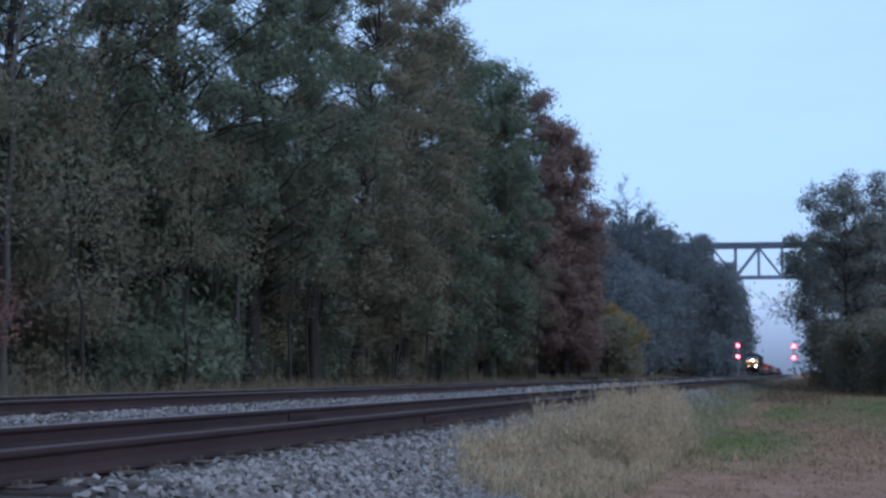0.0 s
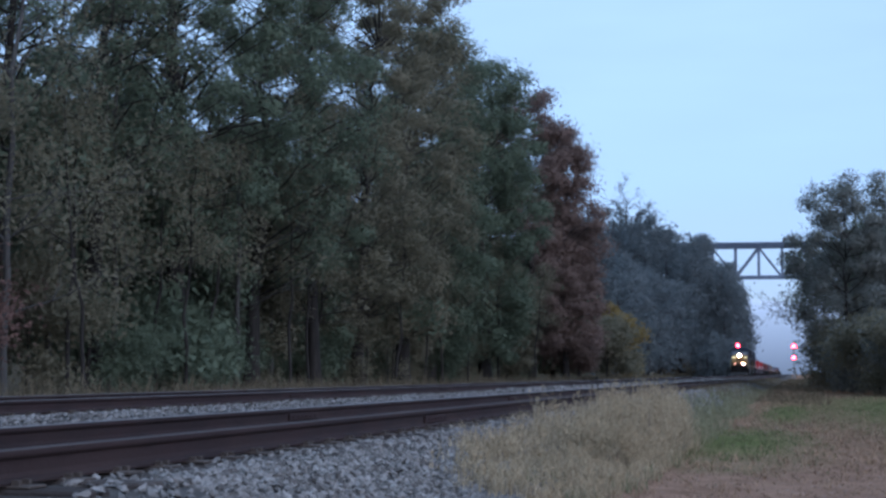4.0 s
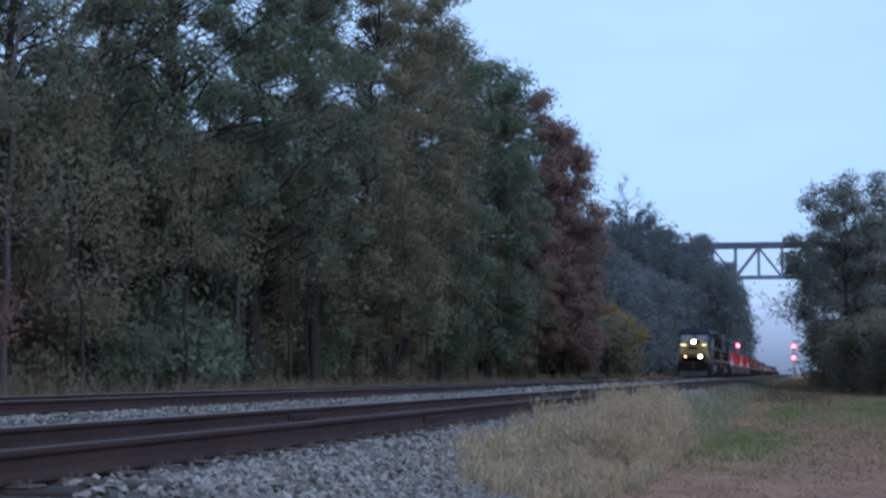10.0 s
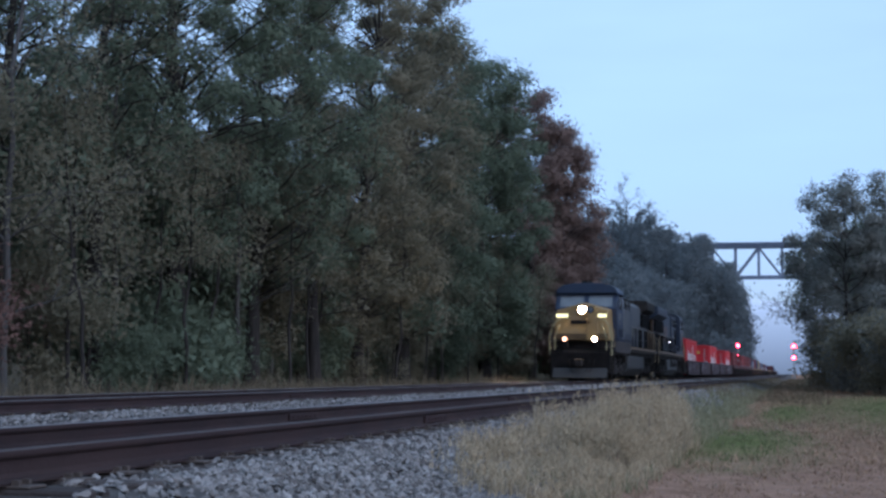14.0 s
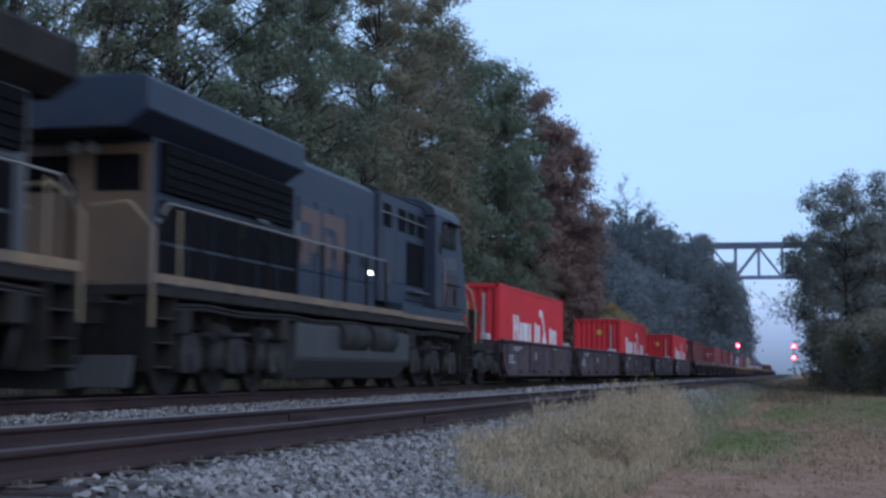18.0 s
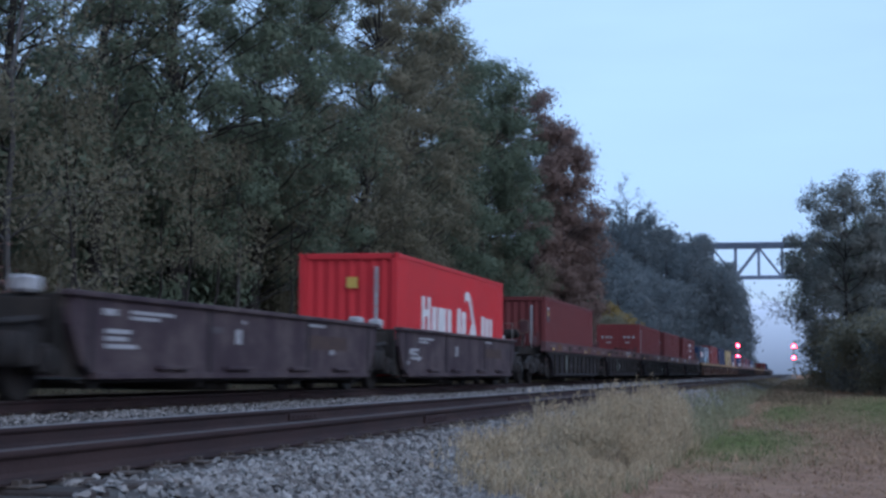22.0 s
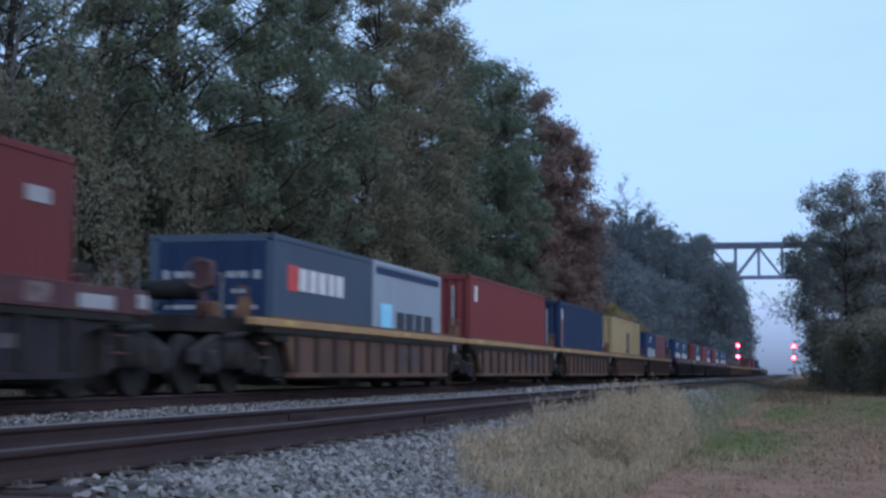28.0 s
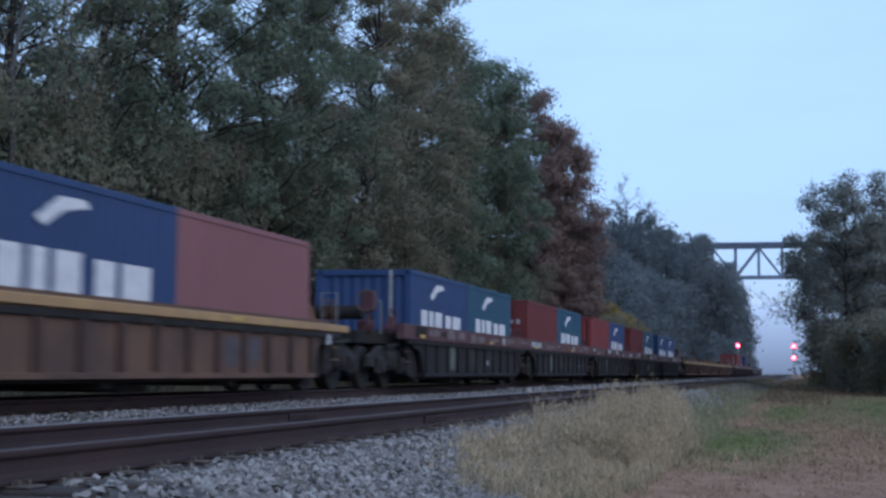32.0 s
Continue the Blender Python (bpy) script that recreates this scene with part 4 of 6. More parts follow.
def bridge():
    top = thing("truss_bridge", "high steel deck truss bridge crossing over the valley", "bridge", at=pose(0, 480, 0))
    z1, z0, step = 42.0, 31.5, 7.4
    x0 = -15.1 - step * 14
    xs = [x0 + step * i for i in range(29)]
    for yy in (0.0, 5.0):
        bm = B()
        box(bm, xs[0], xs[-1], yy - 0.5, yy + 0.5, z1 - 0.9, z1 + 0.1)
        part("top_chord", bm, M_STEEL, top)
        bm = B()
        box(bm, xs[0], xs[-1], yy - 0.45, yy + 0.45, z0 - 0.45, z0 + 0.45)
        part("bottom_chord", bm, M_STEEL, top)
        for i, x in enumerate(xs):
            bm = B()
            box(bm, x - 0.35, x + 0.35, yy - 0.3, yy + 0.3, z0, z1 - 0.6)
            part("vertical", bm, M_STEEL, top)
            if i < len(xs) - 1:
                bm = B()
                a, b = ((x, yy, z1 - 0.8), (xs[i + 1], yy, z0)) if i % 2 == 0 else ((x, yy, z0), (xs[i + 1], yy, z1 - 0.8))
                tube(bm, a, b, 0.38, sides=4)
                part("diagonal", bm, M_STEEL, top)
    bm = B()
    box(bm, xs[0], xs[-1], -1.0, 6.0, z1 + 0.1, z1 + 0.75)
    part("deck", bm, M_STEEL, top)
    for i in (0, 7, 21, 28):
        bm = B()
        for dx in (-3, 3):
            for yy in (-3.5, 8.5):
                tube(bm, (xs[i] + dx, yy, -1), (xs[i] + dx * 0.4, 2.5 + (yy - 2.5) * 0.4, z0 - 0.4), 0.6, sides=4)
        for z in (8, 16, 24):
            box(bm, xs[i] - 2.6, xs[i] + 2.6, -1.8, -1.2, z - 0.3, z + 0.3)
        part("tower", bm, M_STEEL, top)
    return top


bridge()


def signal(x, y, z_hi, z_lo):
    top = thing("railway_signal", "railway signal mast with two red lights lit", "signal", "signals", pose(x, y, 0))
    base = float(ground_z(np.float64(x), np.float64(y)))
    bm = B()
    box(bm, -0.35, 0.35, -0.35, 0.35, base - 0.1, base + 0.25, 0.03)
    part("base", bm, M_GREY_PAINT, top)
    bm = B()
    tube(bm, (0, 0.16, base + 0.2), (0, 0.16, z_hi + 0.7), 0.075, sides=10)
    part("mast", bm, M_GREY_PAINT, top)
    bm = B()
    for sx in (-0.2, 0.2):
        tube(bm, (sx, 0.42, base + 0.2), (sx, 0.42, z_hi + 0.2), 0.02, sides=6)
    for z in np.arange(base + 0.4, z_hi, 0.3):
        tube(bm, (-0.2, 0.42, z), (0.2, 0.42, z), 0.012, sides=5)
    part("ladder", bm, M_GREY_PAINT, top)
    for z in (z_hi, z_lo):
        bm = B()
        tube(bm, (0, 0.02, z), (0, 0.06, z), 0.46, sides=20)
        head = part("signal_head", bm, M_BLACK, top)
        bm = B()
        tube(bm, (0, -0.02, z), (0, 0.02, z), 0.28, sides=16)
        part("red_lens", bm, M_SIGNAL_RED, head, "lit red lens")
        bm = B()
        for i in range(9):
            t = math.pi * i / 8
            tube(bm, (0.31 * math.cos(t), -0.25, z + 0.31 * math.sin(t)), (0.32 * math.cos(t), 0.02, z + 0.32 * math.sin(t)), 0.03, sides=4)
        part("visor", bm, M_BLACK, head)
    return top


signal(-2.34, 260, 5.15, 3.22)
signal(-13.0, 285, 5.72, 3.62)

bm = B()
box(bm, -0.5, 0.5, -0.35, 0.35, 0, 0.55, 0.03)
box(bm, -0.54, 0.54, -0.39, 0.39, 0.55, 0.60, 0.01)
trackbox = thing("equipment_box", "low dark metal equipment box beside the track", "box", at=pose(-13.4, 92.0, -0.5))
part("body", bm, M_BLACK, trackbox)

# hill that closes the valley, its pale haze put into the material's glow
hx = np.linspace(-900, 900, 60)
hv, hf = [], []
for i, x in enumerate(hx):
    top_z = 88 + 45 * abs(x / 500) ** 1.3 + 9 * math.sin(x * 0.02) + 5 * math.sin(x * 0.071)
    hv += [(x, 1500, -5), (x, 1560, top_z * 0.7), (x, 1700, top_z)]
for i in range(len(hx) - 1):
    for k in (0, 1):
        hf.append((i * 3 + k, i * 3 + 3 + k, i * 3 + 4 + k, i * 3 + 1 + k))
tagged(new("backdrop", raw_mesh("backdrop", hv, hf, M_HAZE_GLOW_HILL, True)), "distant hill closing the valley, with pale haze put into its glow", "hill", kind="structure")

# ---- train materials ----
M_BLUE = mat("dark_blue_paint", (0.010, 0.018, 0.036), (0.015, 0.024, 0.043), scale=1.2, rough=0.55, spec=0.3, bump=0.08, fine=12, dirt=(0.034, 0.031, 0.031), dirt_scale=0.9, dirt_amount=0.5)
M_CABBLUE = mat("blue_paint", (0.013, 0.025, 0.052), (0.018, 0.031, 0.058), scale=1.2, rough=0.55, spec=0.3, bump=0.08, fine=12, dirt=(0.050, 0.048, 0.050), dirt_scale=0.9, dirt_amount=0.45)
M_LGREY = mat("faded_grey_paint", (0.064, 0.071, 0.084), (0.048, 0.054, 0.064), scale=1.0, rough=0.6, bump=0.08, fine=12, dirt=(0.05, 0.046, 0.044), dirt_scale=0.8, stretch=(1, 1, 0.4))
M_YELLOW = mat("yellow_paint", (0.285, 0.175, 0.058), (0.220, 0.132, 0.046), scale=1.5, rough=0.55, bump=0.08, fine=12, dirt=(0.16, 0.11, 0.06), dirt_scale=1.1, dirt_amount=0.55)
M_STRIPE = mat("tan_stripe", (0.190, 0.122, 0.060), (0.080, 0.056, 0.038), scale=2, rough=0.6, bump=0.08, dirt=(0.045, 0.037, 0.033), dirt_scale=1.5)
M_HOODEND = mat("dull_yellow_hood_end", (0.125, 0.076, 0.042), (0.085, 0.054, 0.034), scale=1.5, rough=0.65, bump=0.08, dirt=(0.06, 0.045, 0.035))
M_LOWNOSE = mat("grimy_yellow_paint", (0.120, 0.074, 0.034), (0.070, 0.044, 0.024), scale=1.5, rough=0.65, spec=0.2, bump=0.08, dirt=(0.08, 0.055, 0.035))
M_ORANGE = mat("orange_mark", (0.085, 0.042, 0.032), (0.055, 0.032, 0.028), rough=0.6, bump=0)
M_UNDER = mat("grimy_underframe_and_shade", (0.012, 0.011, 0.011), (0.026, 0.023, 0.022), scale=2, rough=0.85, spec=0.12, bump=0.4, fine=20, dirt=(0.040, 0.033, 0.029), dirt_scale=1.5)
M_SKIRT = mat("dirty_grey_skirt", (0.046, 0.040, 0.041), (0.030, 0.027, 0.029), scale=1.4, rough=0.75, spec=0.2, bump=0.1, dirt=(0.075, 0.060, 0.052))
M_TRUCK = mat("dusty_truck_frame", (0.018, 0.017, 0.018), (0.050, 0.045, 0.045), scale=2, rough=0.85, spec=0.12, bump=0.3, dirt=(0.025, 0.022, 0.02), dirt_scale=1.5)
M_TANK = mat("dark_fuel_tank", (0.032, 0.034, 0.036), (0.042, 0.043, 0.045), scale=1.5, rough=0.6, spec=0.25, bump=0.1, dirt=(0.036, 0.033, 0.032))
M_WHEEL = mat("steel_wheel", (0.026, 0.022, 0.021), (0.016, 0.014, 0.014), rough=0.7, spec=0.2, bump=0.1)
M_GLASS = mat("dark_window_glass", (0.012, 0.014, 0.017), (0.018, 0.02, 0.024), rough=0.08, bump=0, spec=0.8)
# the reflected sky is put into the windshield's pale base colour
M_SHIELD = mat("sky_tinted_windshield_glass", (0.13, 0.145, 0.16), (0.10, 0.115, 0.13), rough=0.12, bump=0, spec=0.8)
M_FADED_PAINT = mat("faded_pale_paint", (0.21, 0.21, 0.20), (0.13, 0.13, 0.13), scale=8, rough=0.7, bump=0)
M_SHADE = mat("pale_window_blind", (0.26, 0.27, 0.27), (0.20, 0.21, 0.21), rough=0.7, bump=0)
M_WHITE = mat("white_marking", (0.58, 0.57, 0.58), (0.42, 0.41, 0.42), scale=5, rough=0.6, bump=0)
M_GRILLE = mat("dark_grille", (0.008, 0.008, 0.010), (0.005, 0.005, 0.006), rough=0.9, spec=0.05, bump=0.5, fine=60)
M_HEADLIGHT = mat("headlight_lens", (0.8, 0.8, 0.75), emit=(1.0, 0.72, 0.40), strength=1200)
M_DITCH = mat("ditch_light_lens", (0.8, 0.8, 0.75), emit=(1.0, 0.66, 0.36), strength=380)
M_DITCH_DIM = mat("dim_ditch_light_lens", (0.8, 0.7, 0.6), emit=(1.0, 0.42, 0.22), strength=4)
M_NUMBER = mat("lit_number_board", (0.8, 0.8, 0.5), emit=(1.0, 0.92, 0.42), strength=1.1)
M_MARKER = mat("lit_step_lamp", (0.8, 0.8, 0.8), emit=(1.0, 0.97, 0.85), strength=6)
M_RAILING = mat("handrail_paint", (0.17, 0.165, 0.15), (0.12, 0.115, 0.11), rough=0.6, bump=0)
M_FRONTRAIL = mat("pale_yellow_handrail", (0.26, 0.235, 0.13), (0.20, 0.175, 0.095), rough=0.6, bump=0)
M_YRAIL = mat("yellow_handrail", (0.20, 0.155, 0.095), (0.14, 0.105, 0.066), rough=0.6, bump=0)

M_DUSTY = mat("dusty_steel", (0.034, 0.031, 0.032), (0.016, 0.015, 0.015), scale=4, rough=0.85, spec=0.15, bump=0.3)

LOCO_LEN = 22.3
ROLLING = []     # wheelsets that turn as the train rolls


def railed(top, u, pts, r=0.022, material=None, name="handrail"):
    """A handrail along pts, with posts down to the deck at each point."""
    bm = B()
    pipe(bm, pts, r)
    part(name, bm, material or M_RAILING, top)


def truck_assembly(top, y, axles, half_gauge=0.9, wheel_r=0.53, material=None):
    """A bogie: side frames with springs, axles with wheels."""
    span = axles[-1] - axles[0]
    bm = B()
    box(bm, -1.0, 1.0, -0.25, 0.25, 0.55, 0.95, 0.02)
    tr = part("truck", bm, M_UNDER, top)
    tr.location = (0, y, 0)
    for sx in (-1, 1):
        bm = B()
        pts = [(-span / 2 - 0.55, 0.50), (-span / 2 - 0.55, 0.72), (-span / 2 + 0.35, 0.98), (span / 2 - 0.35, 0.98), (span / 2 + 0.55, 0.72),
               (span / 2 + 0.55, 0.50), (span / 2 - 0.5, 0.42), (-span / 2 + 0.5, 0.42)]
        prism(bm, pts, 0, sx * 1.02, sx * 1.16, 0.02)
        for a in axles:
            box(bm, sx * 1.12 if sx > 0 else -1.28, sx * 1.28 if sx > 0 else -1.12, a - 0.2, a + 0.2, 0.34, 0.72, 0.03)
        for a, b in zip(axles, axles[1:]):
            for d in (-0.22, 0, 0.22):
                tube(bm, (sx * 1.2, (a + b) / 2 + d, 0.45), (sx * 1.2, (a + b) / 2 + d, 0.85), 0.09, sides=8)
        tube(bm, (sx * 1.25, -span / 2 + 0.4, 0.95), (sx * 1.25, span / 2 - 0.4, 1.02), 0.045, sides=6)
        part("side_frame", bm, material or M_UNDER, tr)
        for a in axles:
            bm = tube(B(), (sx * 1.27, a, 0.53), (sx * 1.33, a, 0.53), 0.15, sides=12)
            part("axle_cap", bm, M_DUSTY, tr)
        if len(axles) > 2:
            for a in axles:
                bm = prism(B(), [(a - 0.42, 0.60), (a - 0.30, 0.92), (a + 0.30, 0.92), (a + 0.42, 0.60), (a + 0.30, 0.34), (a - 0.30, 0.34)], 0, *sorted((sx * 1.17, sx * 1.26)), 0.03)
                part("journal_housing", bm, M_TRUCK, tr)
                bm = tube(B(), (sx * 1.26, a + 0.62, 0.40), (sx * 1.30, a + 0.78, 1.0), 0.055, sides=8)
                part("damper", bm, M_DUSTY, tr)
            for a in (-0.95, 0.95):
                bm = tube(B(), (sx * 1.26, a - 0.25, 1.02), (sx * 1.26, a + 0.25, 1.02), 0.13, sides=12)
                part("brake_cylinder", bm, M_DUSTY, tr)
                bm = pipe(B(), [(sx * 1.3, a - 0.5, 1.25), (sx * 1.33, a - 0.3, 0.8), (sx * 1.33, a - 0.25, 0.3), (sx * 1.2, a - 0.2, 0.12)], 0.022)
                part("sand_pipe", bm, M_DUSTY, tr)
    for a in axles:
        bm = B()
        for sx in (-1, 1):
            tube(bm, (sx * 0.69, 0, 0), (sx * 0.82, 0, 0), wheel_r, sides=24)
            tube(bm, (sx * 0.66, 0, 0), (sx * 0.69, 0, 0), wheel_r + 0.028, sides=24)
        tube(bm, (-0.9, 0, 0), (0.9, 0, 0), 0.09, sides=8)
        ws = part("wheelset", bm, M_WHEEL, tr)
        ws.location = (0, a, wheel_r)
        if len(axles) > 2:
            ROLLING.append((ws, a, wheel_r))
    return tr


def locomotive(label, scheme, flip):
    """A six-axle road locomotive. u runs from the cab's end to the radiators' end; the thing's origin is its leading end."""
    top = thing("locomotive", label, "locomotive", "locomotives")
    Y = (lambda u: LOCO_LEN - u) if flip else (lambda u: u)
    hood, cab, nose, lower = scheme
    HW, EW = 1.12, 1.22 if flip else 1.38
    wing, rim, ridge = (14.9, 4.36, 4.54) if flip else (16.5, 4.10, 4.32)   # radiator wing's start, hood shoulder and hood top

    def bx(bm, x0, x1, u0, u1, z0, z1, bevel=0.0):
        a, b = sorted((Y(u0), Y(u1)))
        return box(bm, x0, x1, a, b, z0, z1, bevel)

    def prof(bm, pts, x0, x1, bevel=0.0):
        return prism(bm, [(Y(u), z) for u, z in pts], 0, x0, x1, bevel)

    bm = bx(B(), -1.50, 1.50, 1.6, 21.4, 1.45, 1.62, 0.02)
    part("deck", bm, M_UNDER, top)
    bm = B()
    for sx in (-1, 1):
        bx(bm, min(sx * 1.50, sx * 1.535), max(sx * 1.50, sx * 1.535), 8.3, 21.4, 1.64, 1.77)
    part("sill", bm, M_STRIPE, top, "tan stripe with dark grime")
    bm = bx(B(), -0.8, 0.8, 0.6, 21.6, 1.05, 1.45)
    part("underframe", bm, M_UNDER, top)
    # lower side skirt below the cab
    bm = B()
    if flip:
        prof(bm, [(2.2, 1.63), (2.2, 1.95), (8.3, 1.95), (8.3, 1.63)], -1.52, 1.52, 0.02)
        for sx in (-1, 1):
            strip = bx(B(), min(sx * 1.50, sx * 1.535), max(sx * 1.50, sx * 1.535), 2.2, 8.28, 1.62, 1.72)
            part("sill", strip, M_STRIPE, top, "tan stripe with dark grime")
    else:
        prof(bm, [(2.2, 1.40), (2.2, 1.95), (8.3, 1.95), (8.3, 1.40), (7.2, 1.36), (3.0, 1.36)], -1.52, 1.52, 0.02)
    part("side_skirt", bm, lower if flip else M_SKIRT, top)
    # nose
    bm = B()
    v = [(-1.27, 1.18, 3.38), (0, 1.05, 3.72), (1.27, 1.18, 3.38), (1.33, 0.95, 1.95), (-1.33, 0.95, 1.95)]
    front = [bm.verts.new((x, Y(u), z)) for x, u, z in v]
    rear = [bm.verts.new((x, Y(2.9), z + (0.12 if z > 3 else 0))) for x, u, z in v]
    fs = [bm.faces.new(front), bm.faces.new(rear[::-1])] + [bm.faces.new((front[i], rear[i], rear[(i + 1) % 5], front[(i + 1) % 5])) for i in range(5)]
    bmesh.ops.recalc_face_normals(bm, faces=fs)
    bmesh.ops.bevel(bm, geom=list(bm.edges), offset=0.05, segments=2, affect="EDGES", profile=0.5)
    part("nose", bm, nose, top)
    bm = B()
    bx(bm, 0.24, 0.80, 0.90, 1.04, 1.9, 3.42, 0.03)
    part("nose_door", bm, nose, top)
    for sx in (-1, 1):
        bm = prism(B(), [(sx * 0.93 - 0.33, 3.02), (sx * 0.93 + 0.33, 3.02), (sx * 0.93 + 0.33, 3.22), (sx * 0.93 - 0.33, 3.22)], 1, Y(0.98), Y(1.06))
        part("number_board_frame", bm, M_BLACK, top)
    for sx in (-1, 1):
        bm = bx(B(), sx * 0.93 - 0.29, sx * 0.93 + 0.29, 0.955, 0.985, 3.04, 3.20)
        part("number_board", bm, M_NUMBER if not flip else M_SHADE, top, "lit yellow number board" if not flip else "")
    bm = B()
    bx(bm, -0.20, 0.68, 0.92, 1.1, 3.16, 3.62, 0.04)
    light = part("headlight_housing", bm, nose, top)
    for dx, lit in ((0.05, not flip), (0.45, False)):
        bm = tube(B(), (dx, Y(0.895), 3.40), (dx, Y(0.93), 3.40), 0.185, sides=20)
        ring = part("headlight_ring", bm, M_BLACK, light)
        bm = tube(B(), (dx, Y(0.880), 3.40), (dx, Y(0.894), 3.40), 0.15, sides=16)
        part("headlight", bm, M_HEADLIGHT if lit else M_GLASS, ring, "bright warm headlight" if lit else "unlit dark headlight")
    bm = bx(B(), -0.5, 0.5, 0.90, 0.95, 2.72, 2.90, 0.01)
    part("nose_plate", bm, M_BLACK, top, "dark plate across the nose")
    bm = bx(B(), -1.30, 1.30, 0.925, 0.955, 1.97, 2.26, 0.02)
    part("lower_nose_panel", bm, M_LOWNOSE if not flip else nose, top, "grimy brownish yellow panel")
    for sx in (-1, 1):
        bm = tube(B(), (sx * 0.72, Y(0.38), 1.98), (sx * 0.72, Y(0.70), 1.98), 0.14, sides=14)
        bx(bm, sx * 0.72 - 0.1, sx * 0.72 + 0.1, 0.45, 1.0, 1.6, 1.88)
        d = part("ditch_light_housing", bm, M_BLACK, top)
        bm = tube(B(), (sx * 0.72, Y(0.37), 1.98), (sx * 0.72, Y(0.379), 1.98), 0.10, sides=14)
        part("ditch_light", bm, (M_DITCH if sx > 0 else M_DITCH_DIM) if not flip else M_SHADE, d, "" if flip else ("bright ditch light" if sx > 0 else "dim orange ditch light"))
    # cab
    bm = B()
    prof(bm, [(2.75, 1.95), (2.45, 3.52), (2.95, 4.30), (5.3, 4.30), (5.3, 1.95)], -1.53, 1.53, 0.03)
    cabp = part("cab", bm, cab, top)
    bm = B()
    prism(bm, [(-1.54, 4.28), (1.54, 4.28), (1.46, 4.50), (1.20, 4.68), (0.72, 4.79), (-0.72, 4.79), (-1.20, 4.68), (-1.46, 4.50)], 1, Y(2.68), Y(5.36), 0.03)
    part("cab_roof", bm, cab, top)
    ws = [((-1.28, -0.12)), ((0.12, 1.28))]
    for a, b in ws:
        bm = B()
        q = [bm.verts.new((x, Y(u), z)) for x, u, z in ((a, 2.50, 3.62), (b, 2.50, 3.62), (b, 2.855, 4.18), (a, 2.855, 4.18))]
        r = [bm.verts.new((x, Y(u + 0.05), z)) for x, u, z in ((a, 2.50, 3.62), (b, 2.50, 3.62), (b, 2.855, 4.18), (a, 2.855, 4.18))]
        fs = [bm.faces.new(q), bm.faces.new(r[::-1])] + [bm.faces.new((q[i], r[i], r[(i + 1) % 4], q[(i + 1) % 4])) for i in range(4)]
        bmesh.ops.recalc_face_normals(bm, faces=fs)
        part("windshield", bm, M_SHIELD, cabp)
    for sx in (-1, 1):
        for u0, u1, m in ((3.42, 3.86, M_GLASS), (3.98, 4.08, M_SHADE), (4.20, 4.66, M_GLASS)):
            bm = B()
            bx(bm, min(sx * 1.525, sx * 1.545), max(sx * 1.525, sx * 1.545), u0, u1, 3.60, 4.16, 0.008)
            w = part("side_window", bm, m, cabp)
            bm = B()
            for a, b, c, d in ((u0 - 0.05, u1 + 0.05, 4.16, 4.21), (u0 - 0.05, u1 + 0.05, 3.55, 3.60), (u0 - 0.05, u0, 3.6, 4.16), (u1, u1 + 0.05, 3.6, 4.16)):
                bx(bm, min(sx * 1.53, sx * 1.56), max(sx * 1.53, sx * 1.56), a, b, c, d)
            part("frame", bm, M_BLACK, w)
        bm = B()
        bx(bm, min(sx * 1.53, sx * 1.70), max(sx * 1.53, sx * 1.70), 3.0, 4.4, 4.20, 4.24)
        part("awning", bm, cab, cabp)
        bm = B()
        for i in range(4):
            bx(bm, min(sx * 1.532, sx * 1.536), max(sx * 1.532, sx * 1.536), 3.2 + 0.24 * i, 3.37 + 0.24 * i, 3.02, 3.34)
        part("road_mark", bm, M_FADED_PAINT if not flip else M_LGREY, cabp, "faded pale marking bars")
        if not flip:
            bm = prof(B(), [(3.1, 2.78), (3.55, 2.90), (3.6, 2.82), (4.15, 2.94), (3.7, 2.72), (3.62, 2.80)], *sorted((sx * 1.532, sx * 1.536)))
            part("yellow_mark", bm, M_HOODEND, cabp, "faded yellow mark under the bars")
        bm = B()
        for u0 in (3.2, 4.2):
            bx(bm, min(sx * 1.53, sx * 1.542), max(sx * 1.53, sx * 1.542), u0, u0 + 0.32, 2.12, 2.55, 0.006)
        part("vent_cover", bm, M_GRILLE, cabp)
        bm = bx(B(), min(sx * 1.53, sx * 1.60), max(sx * 1.53, sx * 1.60), 2.8, 4.6, 2.64, 2.67)
        part("drip_ledge", bm, cab, cabp)
        bm = pipe(B(), [(sx * EW, Y(5.4), 3.98), (sx * (EW + 0.09), Y(5.45), 3.98), (sx * (EW + 0.09), Y(9.1), 3.98), (sx * EW, Y(9.15), 3.98)], 0.016)
        part("grab_rail", bm, M_RAILING, top)
    # roof fittings and cab doors
    bm = B()
    for dx, ln in ((-0.35, 0.55), (-0.18, 0.7), (0.0, 0.5)):
        tube(bm, (dx, Y(4.6), 4.86), (dx, Y(4.6 - ln), 4.92), 0.04, 0.10, sides=10)
    part("air_horn", bm, M_UNDER, top)
    bm = tube(B(), (0.5, Y(3.6), 4.76), (0.5, Y(3.6), 5.10), 0.02, sides=6)
    part("antenna", bm, M_UNDER, top)
